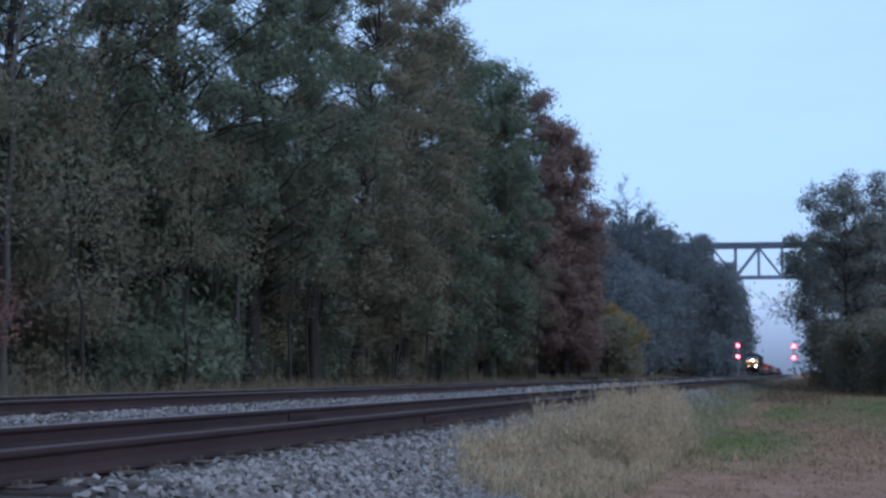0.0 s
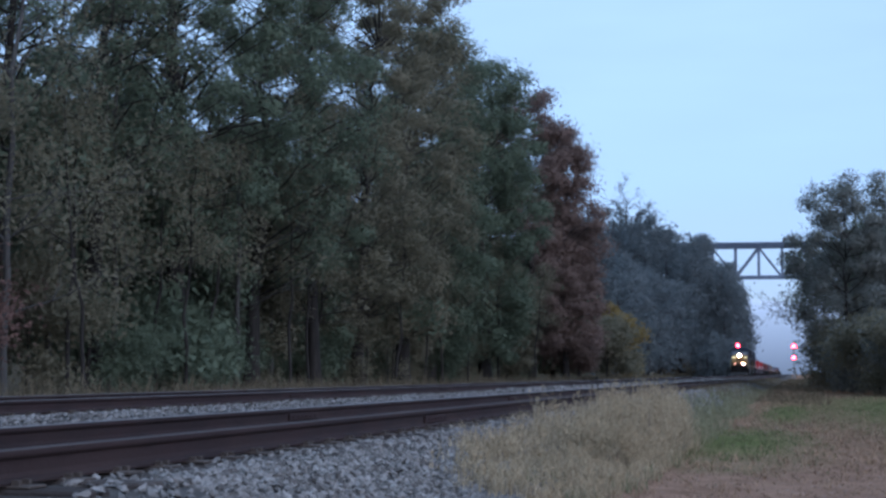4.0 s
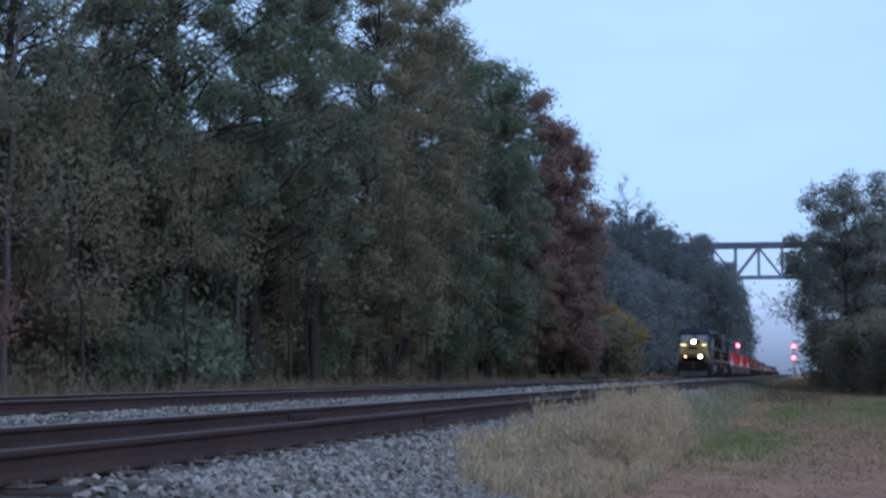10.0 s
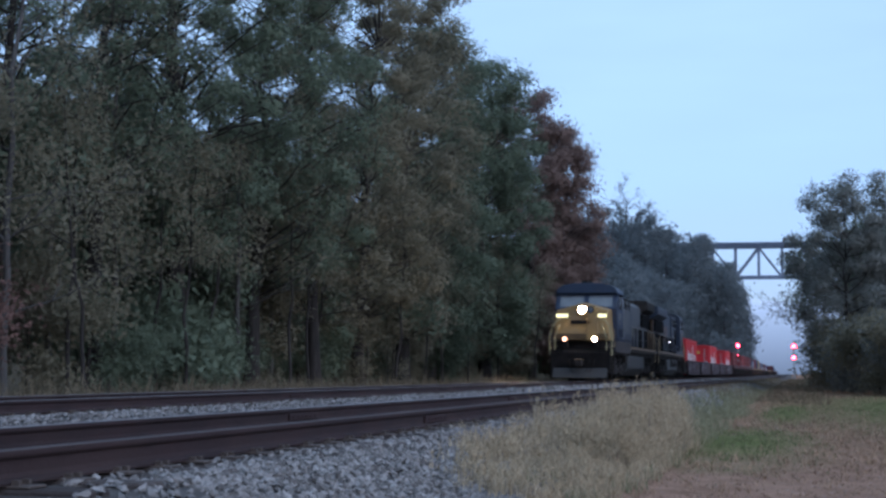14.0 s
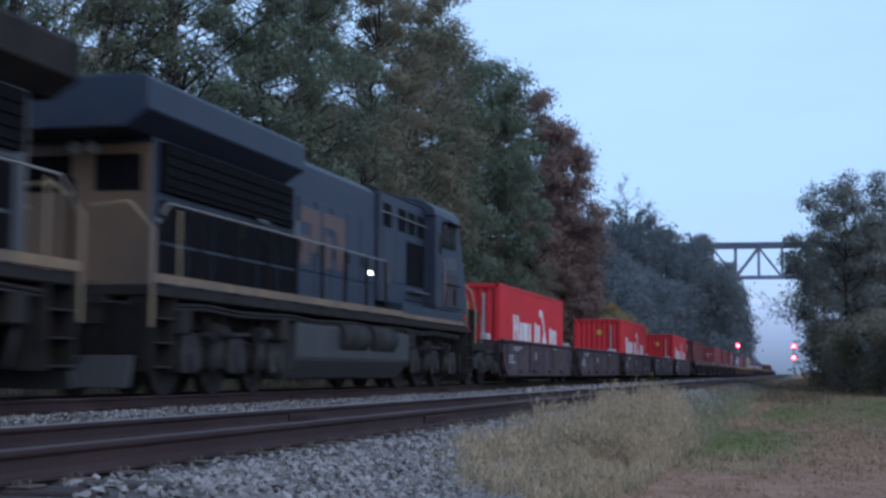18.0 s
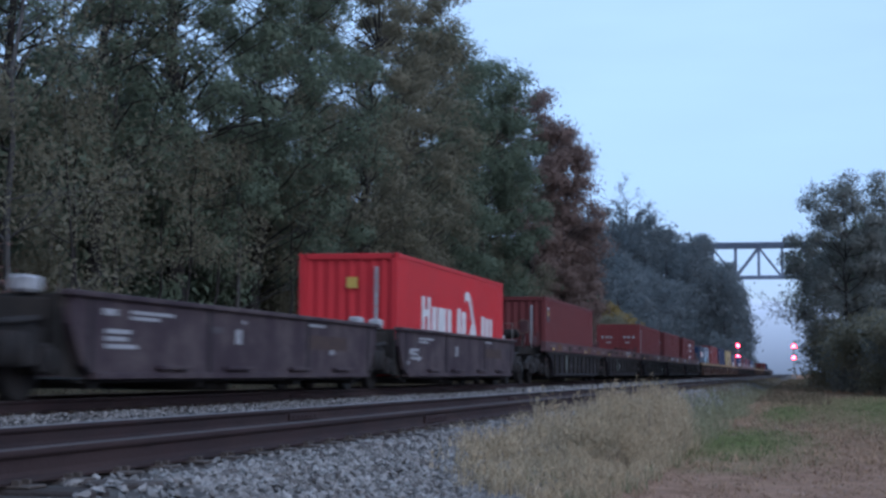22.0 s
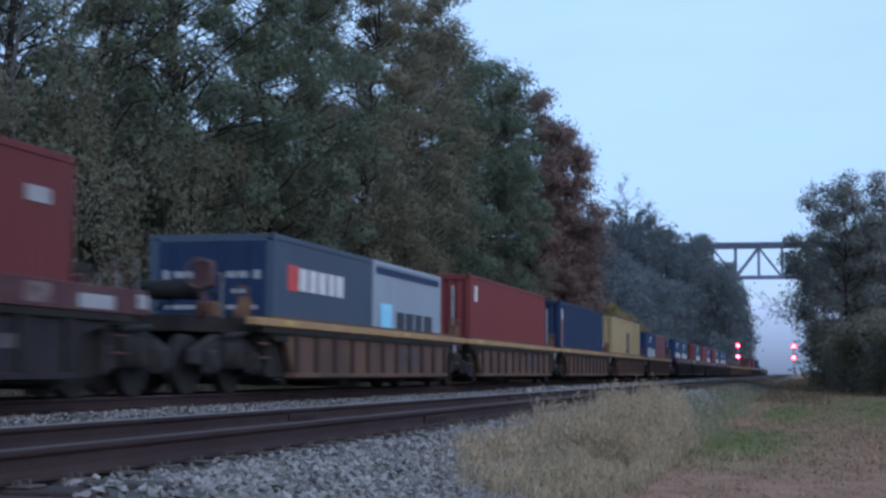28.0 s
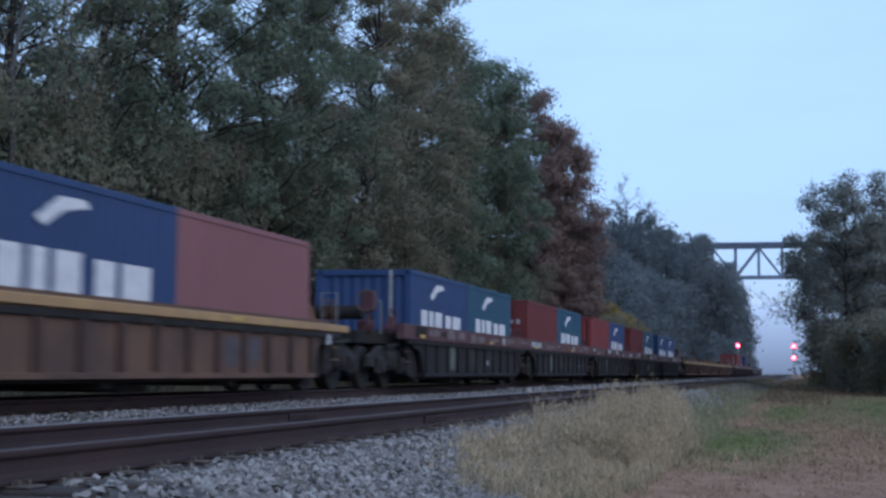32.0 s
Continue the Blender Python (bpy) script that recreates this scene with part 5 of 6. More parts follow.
    for sx in (-1, 1):
        bm = bx(B(), min(sx * 1.525, sx * 1.54), max(sx * 1.525, sx * 1.54), 4.72, 5.22, 2.0, 3.95, 0.01)
        door_ = part("cab_door", bm, cab, cabp)
        bm = bx(B(), min(sx * 1.54, sx * 1.548), max(sx * 1.54, sx * 1.548), 4.80, 5.14, 3.35, 3.88, 0.004)
        part("door_window", bm, M_GLASS, door_)
        bm = pipe(B(), [(sx * 1.53, Y(4.66), 2.1), (sx * 1.60, Y(4.66), 2.15), (sx * 1.60, Y(4.66), 3.2), (sx * 1.53, Y(4.66), 3.25)], 0.016)
        part("grab_iron", bm, M_RAILING, cabp)
        bm = bx(B(), min(sx * 1.522, sx * 1.532), max(sx * 1.522, sx * 1.532), 2.55, 8.2, 2.02, 2.06)
        part("rub_strip", bm, M_BLACK, top)
        bm = tube(B(), (sx * 1.4, Y(7.75), 1.32), (sx * 1.52, Y(7.75), 1.32), 0.07, sides=10)
        part("fuel_filler", bm, M_UNDER, top)
    # equipment cab behind the driver
    bm = B()
    prof(bm, [(5.3, 1.95), (5.3, rim + 0.1), (9.2, rim + 0.1), (9.2, 1.95)], -EW, EW, 0.04)
    aux = part("equipment_cab", bm, hood, top)
    bm = B()
    prism(bm, [(-EW - 0.02, rim + 0.09), (EW + 0.02, rim + 0.09), (EW - 0.28, rim + 0.26), (0.28 - EW, rim + 0.26)], 1, Y(5.35), Y(9.15), 0.02)
    part("equipment_roof", bm, M_UNDER, top)
    for sx in (-1, 1):
        for u0 in (5.42, 6.25, 7.1, 8.35):
            bm = B()
            bx(bm, min(sx * (EW -0.005), sx * (EW +0.015)), max(sx * (EW -0.005), sx * (EW +0.015)), u0, u0 + 0.62, 3.68, 4.22, 0.01)
            part("vent_opening", bm, M_GRILLE, aux)
        for u0, u1, z0, z1 in ((5.35, 9.1, 1.98, 2.42), (5.35, 5.8, 2.43, 3.6)):
            bm = bx(B(), min(sx * (EW -0.002), sx * (EW +0.008)), max(sx * (EW -0.002), sx * (EW +0.008)), u0, u1, z0, z1)
            part("side_panel", bm, lower, aux)
        for u0 in (6.0, 7.0, 8.0):
            bm = bx(B(), min(sx * (EW -0.002), sx * (EW +0.012)), max(sx * (EW -0.002), sx * (EW +0.012)), u0 + 0.04, u0 + 0.96, 2.46, 3.58, 0.008)
            part("locker_door", bm, hood, aux)
    # long hood
    bm = B()
    prism(bm, [(-HW, 1.62), (-HW, rim), (-HW + 0.24, ridge), (HW - 0.24, ridge), (HW, rim), (HW, 1.62)], 1, Y(9.2), Y(20.7), 0.02)
    hoodp = part("hood", bm, hood, top)
    for sx in (-1, 1):
        u, i = 9.45, 0
        while u < 20.4:
            zt = 3.72 if u < 14.4 else 2.95
            bm = B()
            bx(bm, min(sx * (HW - 0.01), sx * (HW + 0.022)), max(sx * (HW - 0.01), sx * (HW + 0.022)), u, u + 0.93, 2.32, zt, 0.01)
            dark = u > 14.4 and (flip or i % 3 != 2)
            d = part("hood_door", bm, M_GRILLE if dark else hood, hoodp)
            bm = B()
            bx(bm, min(sx * (HW + 0.022), sx * (HW + 0.045)), max(sx * (HW + 0.022), sx * (HW + 0.045)), u + 0.8, u + 0.84, 2.65, 2.85)
            part("door_latch", bm, M_UNDER, d)
            bm = B()
            bx(bm, min(sx * (HW - 0.01), sx * (HW + 0.016)), max(sx * (HW - 0.01), sx * (HW + 0.016)), u, u + 0.93, 1.72, 2.27, 0.01)
            part("lower_door", bm, M_GRILLE if dark else lower, hoodp)
            u += 1.0
            i += 1
        bm = B()
        bx(bm, min(sx * HW, sx * (HW + 0.10)), max(sx * HW, sx * (HW + 0.10)), wing, 20.5, 3.05, 3.8, 0.01)
        rad = part("radiator_intake", bm, M_GRILLE, hoodp)
        for z in np.arange(3.14, 3.78, 0.16):
            bm = bx(B(), min(sx * (HW + 0.10), sx * (HW + 0.125)), max(sx * (HW + 0.10), sx * (HW + 0.125)), wing + 0.05, 20.45, z, z + 0.03)
            part("slat", bm, M_GRILLE, rad)
        for u0, u1, z0, z1 in ((14.6, 14.85, 2.9, 3.2), (16.2, 16.7, 2.98, 3.04)):
            bm = bx(B(), min(sx * (HW + 0.10), sx * (HW + 0.13)), max(sx * (HW + 0.10), sx * (HW + 0.13)), u0, u1, z0, z1, 0.006)
            part("service_plate", bm, M_LGREY, hoodp)
        if not flip:
            # a faded blue shape painted over the grey doors
            pts = [(9.25, 3.98), (10.9, 3.98), (11.9, 3.80), (12.15, 3.3), (11.5, 3.0), (11.75, 2.3), (10.6, 2.3), (10.9, 2.95), (10.4, 3.25), (9.7, 3.35)]
            bm = B()
            x0, x1 = sorted((sx * (HW + 0.015), sx * (HW + 0.030)))
            prof(bm, pts, x0, x1)
            part("blue_mark", bm, M_BLUE, hoodp, "faded dark blue painted shape")
    bm = B()
    prism(bm, [(-1.50, 4.08), (-1.50, 4.52), (-1.4, 4.60), (1.4, 4.60), (1.50, 4.52), (1.50, 4.08), (HW, 3.84), (-HW, 3.84)], 1, Y(wing + 0.2), Y(21.7 if flip else 21.3), 0.02)
    part("radiator_hood", bm, M_BLUE if flip else M_UNDER, top)
    bm = B()
    for u in (10.4, 12.4):
        bx(bm, -0.45, 0.45, u, u + 1.1, ridge - 0.02, ridge + 0.07, 0.02)
    tube(bm, (0, Y(13.9), ridge - 0.05), (0, Y(13.9), ridge + 0.14), 0.3, sides=14)
    part("roof_equipment", bm, M_UNDER, top)
    bm = B()
    bx(bm, -HW + 0.02, HW - 0.02, 20.7, 20.74, 1.65, 3.75)
    end_ = part("hood_end", bm, M_HOODEND, top, "dull yellow hood end")
    for x0, x1, z0, z1 in ((-0.95, -0.2, 3.05, 3.6), (0.2, 0.95, 3.05, 3.6), (-0.32, 0.32, 1.7, 2.9)):
        bm = bx(B(), x0, x1, 20.74, 20.76, z0, z1, 0.006)
        part("end_panel", bm, M_GRILLE if z0 > 3 else M_HOODEND, end_)
    for dx in (-0.14, 0.14):
        bm = tube(B(), (dx, Y(20.73), 3.72), (dx, Y(20.80), 3.72), 0.1, sides=12)
        part("rear_headlight", bm, M_SHADE, end_)
    # handrails along both walkways
    for sx in (-1, 1):
        x = sx * 1.48
        railed(top, 0, [(x, Y(9.4), 2.35), (x, Y(9.5), 2.82)] + [(x, Y(u), 2.82) for u in np.arange(10.6, 20.6, 1.6)] + [(x, Y(20.9), 2.82), (x, Y(21.3), 2.5)])
        for u in np.arange(9.6, 21.3, 1.45):
            bm = tube(B(), (x, Y(u), 1.6), (x, Y(u), 2.82), 0.036, sides=6)
            part("handrail_post", bm, M_BLACK, top)
        # end steps
        for u in (1.35, 21.0):
            bm = bx(B(), min(sx * 1.08, sx * 1.12), max(sx * 1.08, sx * 1.12), u - 0.36, u + 0.36, 0.40, 1.5)
            well = part("step_well", bm, M_UNDER, top)
            for z in (0.45, 0.8, 1.15):
                bm = bx(B(), min(sx * 1.12, sx * 1.5), max(sx * 1.12, sx * 1.5), u - 0.32, u + 0.32, z - 0.03, z, 0.006)
                part("step", bm, M_UNDER, well)
            for du in (-0.34, 0.34):
                bm = bx(B(), min(sx * 1.12, sx * 1.5), max(sx * 1.12, sx * 1.5), u + du - 0.02, u + du + 0.02, 0.38, 1.5)
                part("side_plate", bm, M_UNDER, well)
        ym = M_YRAIL
        railed(top, 0, [(sx * 1.50, Y(0.72), 1.2), (sx * 1.50, Y(0.72), 2.1), (sx * 1.38, Y(0.76), 2.62), (sx * 1.12, Y(0.82), 2.92), (sx * 0.95, Y(0.86), 2.94)], 0.036, ym if flip else M_FRONTRAIL)
        railed(top, 0, [(sx * 1.24, Y(0.70), 1.2), (sx * 1.24, Y(0.70), 2.0), (sx * 1.10, Y(0.76), 2.55), (sx * 0.98, Y(0.84), 2.7)], 0.03, ym if flip else M_FRONTRAIL)
        railed(top, 0, [(sx * 1.50, Y(1.75), 1.6), (sx * 1.50, Y(1.75), 2.5)], 0.025, ym)
        railed(top, 0, [(sx * 1.50, Y(21.45), 1.0), (sx * 1.50, Y(21.45), 2.4), (sx * 1.1, Y(21.4), 2.8), (sx * 0.5, Y(21.4), 2.75)], 0.028, ym)
        railed(top, 0, [(sx * 1.50, Y(20.55), 1.6), (sx * 1.50, Y(20.55), 2.75)], 0.025, ym)
        bm = bx(B(), min(sx * 1.14, sx * 1.17), max(sx * 1.14, sx * 1.17), 9.66, 9.76, 2.52, 2.60)
        part("step_lamp", bm, M_MARKER if flip else M_SHADE, top, "small lit lamp" if flip else "")
    # front platform, pilot and plough
    bm = B()
    bx(bm, -1.45, 1.45, 0.62, 1.2, 1.36, 1.46, 0.02)
    part("front_platform", bm, M_BLACK, top)
    for end, s in ((0.62, -1), (21.5, 1)):
        bm = B()
        bx(bm, -1.42, 1.42, end - 0.05, end + 0.05, 0.52, 1.36, 0.015)
        part("pilot", bm, M_BLACK, top)
        bm = B()
        prof(bm, [(end, 0.60), (end + s * 0.12, 0.60), (end + s * 0.26, 0.14), (end + s * 0.18, 0.14)], -1.30, 1.30, 0.012)
        part("plough", bm, M_TANK, top)
        bm = B()
        bx(bm, -0.14, 0.14, min(end, end + s * 0.85), max(end, end + s * 0.85), 0.72, 0.98, 0.03)
        bx(bm, -0.19, 0.19, min(end + s * 0.55, end + s * 0.88), max(end + s * 0.55, end + s * 0.88), 0.66, 1.04, 0.05)
        part("coupler", bm, M_UNDER, top)
        for sx in (-0.5, 0.45, 0.7):
            bm = B()
            pipe(bm, [(sx, Y(end + s * 0.05), 1.05), (sx, Y(end + s * 0.22), 0.85), (sx * 0.8, Y(end + s * 0.3), 0.5), (sx * 0.6, Y(end + s * 0.34), 0.45)], 0.022)
            part("air_hose", bm, M_BLACK, top)
        for sx in (-1, 1):
            bm = pipe(B(), [(sx * 0.45, Y(end + s * 0.06), 1.30), (sx * 0.45, Y(end + s * 0.16), 1.34), (sx * 1.2, Y(end + s * 0.16), 1.34), (sx * 1.2, Y(end + s * 0.06), 1.30)], 0.018)
            part("uncoupling_lever", bm, M_UNDER, top)
    # fuel tank
    bm = B()
    prism(bm, [(-1.46, 1.28), (1.46, 1.28), (1.46, 0.62), (1.15, 0.24), (-1.15, 0.24), (-1.46, 0.62)], 1, Y(7.5), Y(15.2), 0.04)
    part("fuel_tank", bm, M_TANK, top)
    if flip:
        for u in (8.9, 11.0):
            for sx in (-1, 1):
                bm = tube(B(), (sx * 1.28, Y(u), 1.08), (sx * 1.28, Y(u + 1.75), 1.08), 0.32, sides=16)
                part("air_reservoir", bm, M_DUSTY, top)
    for sx in (-1, 1):
        for z, r_, m in ((1.36, 0.035, M_UNDER), (1.30, 0.022, M_DUSTY)):
            bm = pipe(B(), [(sx * 1.42, Y(u), z + 0.03 * math.sin(u * 1.7)) for u in np.arange(2.4, 21.0, 1.3)], r_)
            part("air_line", bm, m, top)
        for u in (6.9, 15.6, 19.9):
            bm = bx(B(), min(sx * 1.1, sx * 1.44), max(sx * 1.1, sx * 1.44), u, u + 0.42, 0.92, 1.34, 0.03)
            part("equipment_case", bm, M_UNDER, top)
        for u in (3.4, 5.2, 16.7, 18.5):
            bm = pipe(B(), [(sx * 1.3, Y(u), 1.42), (sx * 1.42, Y(u + 0.1), 1.1), (sx * 1.38, Y(u + 0.35), 0.85), (sx * 1.2, Y(u + 0.5), 0.8)], 0.03)
            part("traction_cable", bm, M_BLACK, top)
    for u in (4.3, 17.6):
        truck_assembly(top, Y(u), (-1.9, 0.0, 1.9), material=M_TRUCK)
    if flip:
        for sx in (-1, 1):
            # raised flat panel; the door recess's shade is put into its black colour
            bm = bx(B(), min(sx * (EW - 0.005), sx * (EW + 0.015)), max(sx * (EW - 0.005), sx * (EW + 0.015)), 5.4, 7.0, 2.45, 3.5, 0.006)
            part("recess_shade_panel", bm, M_GRILLE, top, "black panel standing in for a shaded door recess beside the cab")
            bm = bx(B(), min(sx * EW, sx * (EW + 0.22)), max(sx * EW, sx * (EW + 0.22)), 5.6, 6.9, 2.28, 2.32)
            part("ledge", bm, M_LGREY, top)
        # orange block mark on the hood side, drawn as plain bars
        for sx in (-1, 1):
            for (a, b, c, d) in ((11.5, 12.1, 2.45, 3.55), (12.1, 13.0, 3.25, 3.55), (12.4, 12.85, 2.45, 3.1), (13.15, 13.7, 2.7, 3.55), (13.7, 14.3, 3.25, 3.55), (13.8, 14.3, 2.45, 3.0)):
                bm = bx(B(), min(sx * (HW + 0.02), sx * (HW + 0.03)), max(sx * (HW + 0.02), sx * (HW + 0.03)), a, b, c, d)
                part("orange_mark", bm, M_ORANGE, top)
            bm = bx(B(), min(sx * 1.53, sx * 1.537), max(sx * 1.53, sx * 1.537), 2.9, 5.2, 2.1, 2.9)
            part("grey_panel", bm, M_SKIRT, top)
    return top


MOVING = []      # each moving thing with its place along the train at Q_TIME


def put(ob, q, z=0.0):
    MOVING.append((ob, q, z))
    return ob


put(locomotive("dirty blue and grey diesel locomotive with yellow nose", (M_LGREY, M_CABBLUE, M_YELLOW, M_BLUE), False), -4.6)
put(locomotive("dark blue diesel locomotive running hood first", (M_BLUE, M_BLUE, M_BLUE, M_BLUE), True), 18.1)


# ---- freight ----
M_WELL_DARK = mat("dark_grey_well", (0.036, 0.024, 0.030), (0.054, 0.038, 0.043), scale=1.6, rough=0.78, spec=0.15, bump=0.15, dirt=(0.105, 0.082, 0.080), dirt_scale=1.6, dirt_amount=0.6)
M_WELL_GREY = mat("grey_well", (0.017, 0.015, 0.018), (0.030, 0.027, 0.031), scale=1.2, rough=0.8, spec=0.1, bump=0.15, dirt=(0.024, 0.021, 0.021), dirt_scale=0.9)
M_WELL_TAN = mat("faded_orange_well", (0.122, 0.068, 0.046), (0.072, 0.044, 0.034), scale=1.1, rough=0.8, spec=0.2, bump=0.15, dirt=(0.042, 0.034, 0.031), dirt_scale=0.8)
M_CHORD_RED = mat("worn_maroon_chord", (0.048, 0.016, 0.019), (0.070, 0.026, 0.029), scale=1.5, rough=0.75, spec=0.25, bump=0.15, dirt=(0.13, 0.10, 0.10), dirt_scale=1.2, dirt_amount=0.4)
M_CHORD_YEL = mat("worn_yellow_chord", (0.340, 0.205, 0.080), (0.240, 0.140, 0.065), scale=1.5, rough=0.75, bump=0.15, dirt=(0.15, 0.09, 0.06), dirt_scale=1.2)
M_REFLECT = mat("yellow_reflector", (0.42, 0.27, 0.050), (0.33, 0.21, 0.045), rough=0.5, bump=0)
M_PATCH = mat("white_paint_patch", (0.30, 0.30, 0.32), (0.20, 0.20, 0.21), scale=6, rough=0.7, bump=0)


M_RIB = mat("brown_rib", (0.064, 0.037, 0.030), (0.040, 0.027, 0.023), scale=1.5, rough=0.8, spec=0.15, bump=0.1)
M_GUIDE = mat("rusty_guide", (0.150, 0.080, 0.048), (0.075, 0.042, 0.030), scale=6, rough=0.85, spec=0.15, bump=0.3)
M_WORN = mat("worn_bare_paint", (0.200, 0.165, 0.160), (0.085, 0.055, 0.053), scale=7, rough=0.8, spec=0.1, bump=0.1)
M_GUIDED = mat("faded_brown_panel", (0.075, 0.050, 0.042), (0.048, 0.034, 0.034), scale=7, rough=0.8, spec=0.1, bump=0)
M_GREENISH = mat("faded_greenish_patch", (0.120, 0.132, 0.122), (0.080, 0.088, 0.084), scale=5, rough=0.8, spec=0.1, bump=0)
M_FADED = mat("faded_grey_patch", (0.085, 0.075, 0.082), (0.055, 0.047, 0.053), scale=5, rough=0.8, spec=0.1, bump=0)


def box_paint(name, c):
    return mat(name, c, tuple(v * 0.86 for v in c), scale=0.8, rough=0.6, spec=0.15, bump=0.05, fine=10, dirt=tuple(v * 0.6 + 0.01 for v in c), dirt_scale=0.9, dirt_amount=0.4, stretch=(1, 1, 0.35))


C_RED = box_paint("bright_red_container", (0.460, 0.028, 0.035))
C_MAROON = box_paint("maroon_container", (0.122, 0.029, 0.030))
C_BROWN = box_paint("brick_brown_container", (0.165, 0.036, 0.037))
C_BLUE = box_paint("blue_container", (0.016, 0.032, 0.076))
C_ROYAL = box_paint("royal_blue_container", (0.027, 0.052, 0.125))
C_SLATE = box_paint("slate_blue_container", (0.056, 0.078, 0.115))
C_PALE = box_paint("pale_grey_container", (0.250, 0.295, 0.350))
C_YELLOW = box_paint("mustard_container", (0.340, 0.258, 0.140))
C_PINK = box_paint("faded_pink_container", (0.200, 0.088, 0.092))
C_TEAL = box_paint("teal_container", (0.026, 0.072, 0.115))


def corrugated(length, h, w=2.34):
    """Side, end and roof walls of a container with pressed corrugations. Built from z = 0."""
    bm = B()
    pitch = 0.278
    for sx in (-1, 1):
        ys, xs = [0.16], [0.0]
        y = 0.16
        while y + pitch < length - 0.16:
            for dy, dx in ((0.07, 0.0), (0.104, -0.036), (0.174, -0.036), (0.208, 0.0)):
                ys.append(y + dy)
                xs.append(dx)
            y += pitch
        ys.append(length - 0.16)
        xs.append(0.0)
        lo = [bm.verts.new((sx * (1.205 + dx), yy, 0.14)) for yy, dx in zip(ys, xs)]
        hi = [bm.verts.new((sx * (1.205 + dx), yy, h - 0.10)) for yy, dx in zip(ys, xs)]
        for i in range(len(ys) - 1):
            bm.faces.new((lo[i], lo[i + 1], hi[i + 1], hi[i]) if sx > 0 else (lo[i + 1], lo[i], hi[i], hi[i + 1]))
    for yy, out in ((0.05, -1), (length - 0.05, 1)):
        xs = np.linspace(-1.06, 1.06, 33)
        d = [0.0 if i % 4 < 2 else 0.035 for i in range(33)]
        lo = [bm.verts.new((x, yy - out * k, 0.14)) for x, k in zip(xs, d)]
        hi = [bm.verts.new((x, yy - out * k, h - 0.10)) for x, k in zip(xs, d)]
        for i in range(32):
            bm.faces.new((lo[i], lo[i + 1], hi[i + 1], hi[i]) if out < 0 else (lo[i + 1], lo[i], hi[i], hi[i + 1]))
    box(bm, -1.15, 1.15, 0.08, length - 0.08, h - 0.06, h - 0.02)
    box(bm, -1.15, 1.15, 0.08, length - 0.08, 0.06, 0.14)
    return bm


def container_meshes(length, h):
    out = {"wall": corrugated(length, h)}
    out["corner_post"] = box(B(), -0.0845, 0.0845, -0.085, 0.085, 0.115, h - 0.115, 0.01)
    out["side_rail"] = box(B(), -0.0375, 0.0375, 0.17, length - 0.17, -0.05, 0.05, 0.008)
    out["end_rail"] = box(B(), -1.05, 1.05, -0.07, 0.07, -0.07, 0.07, 0.008)
    bm = B()
    box(bm, -0.089, 0.0, 0, 0.178, 0, 0.118, 0.012)
    out["corner_casting"] = bm
    return out


TEMPLATES = {}


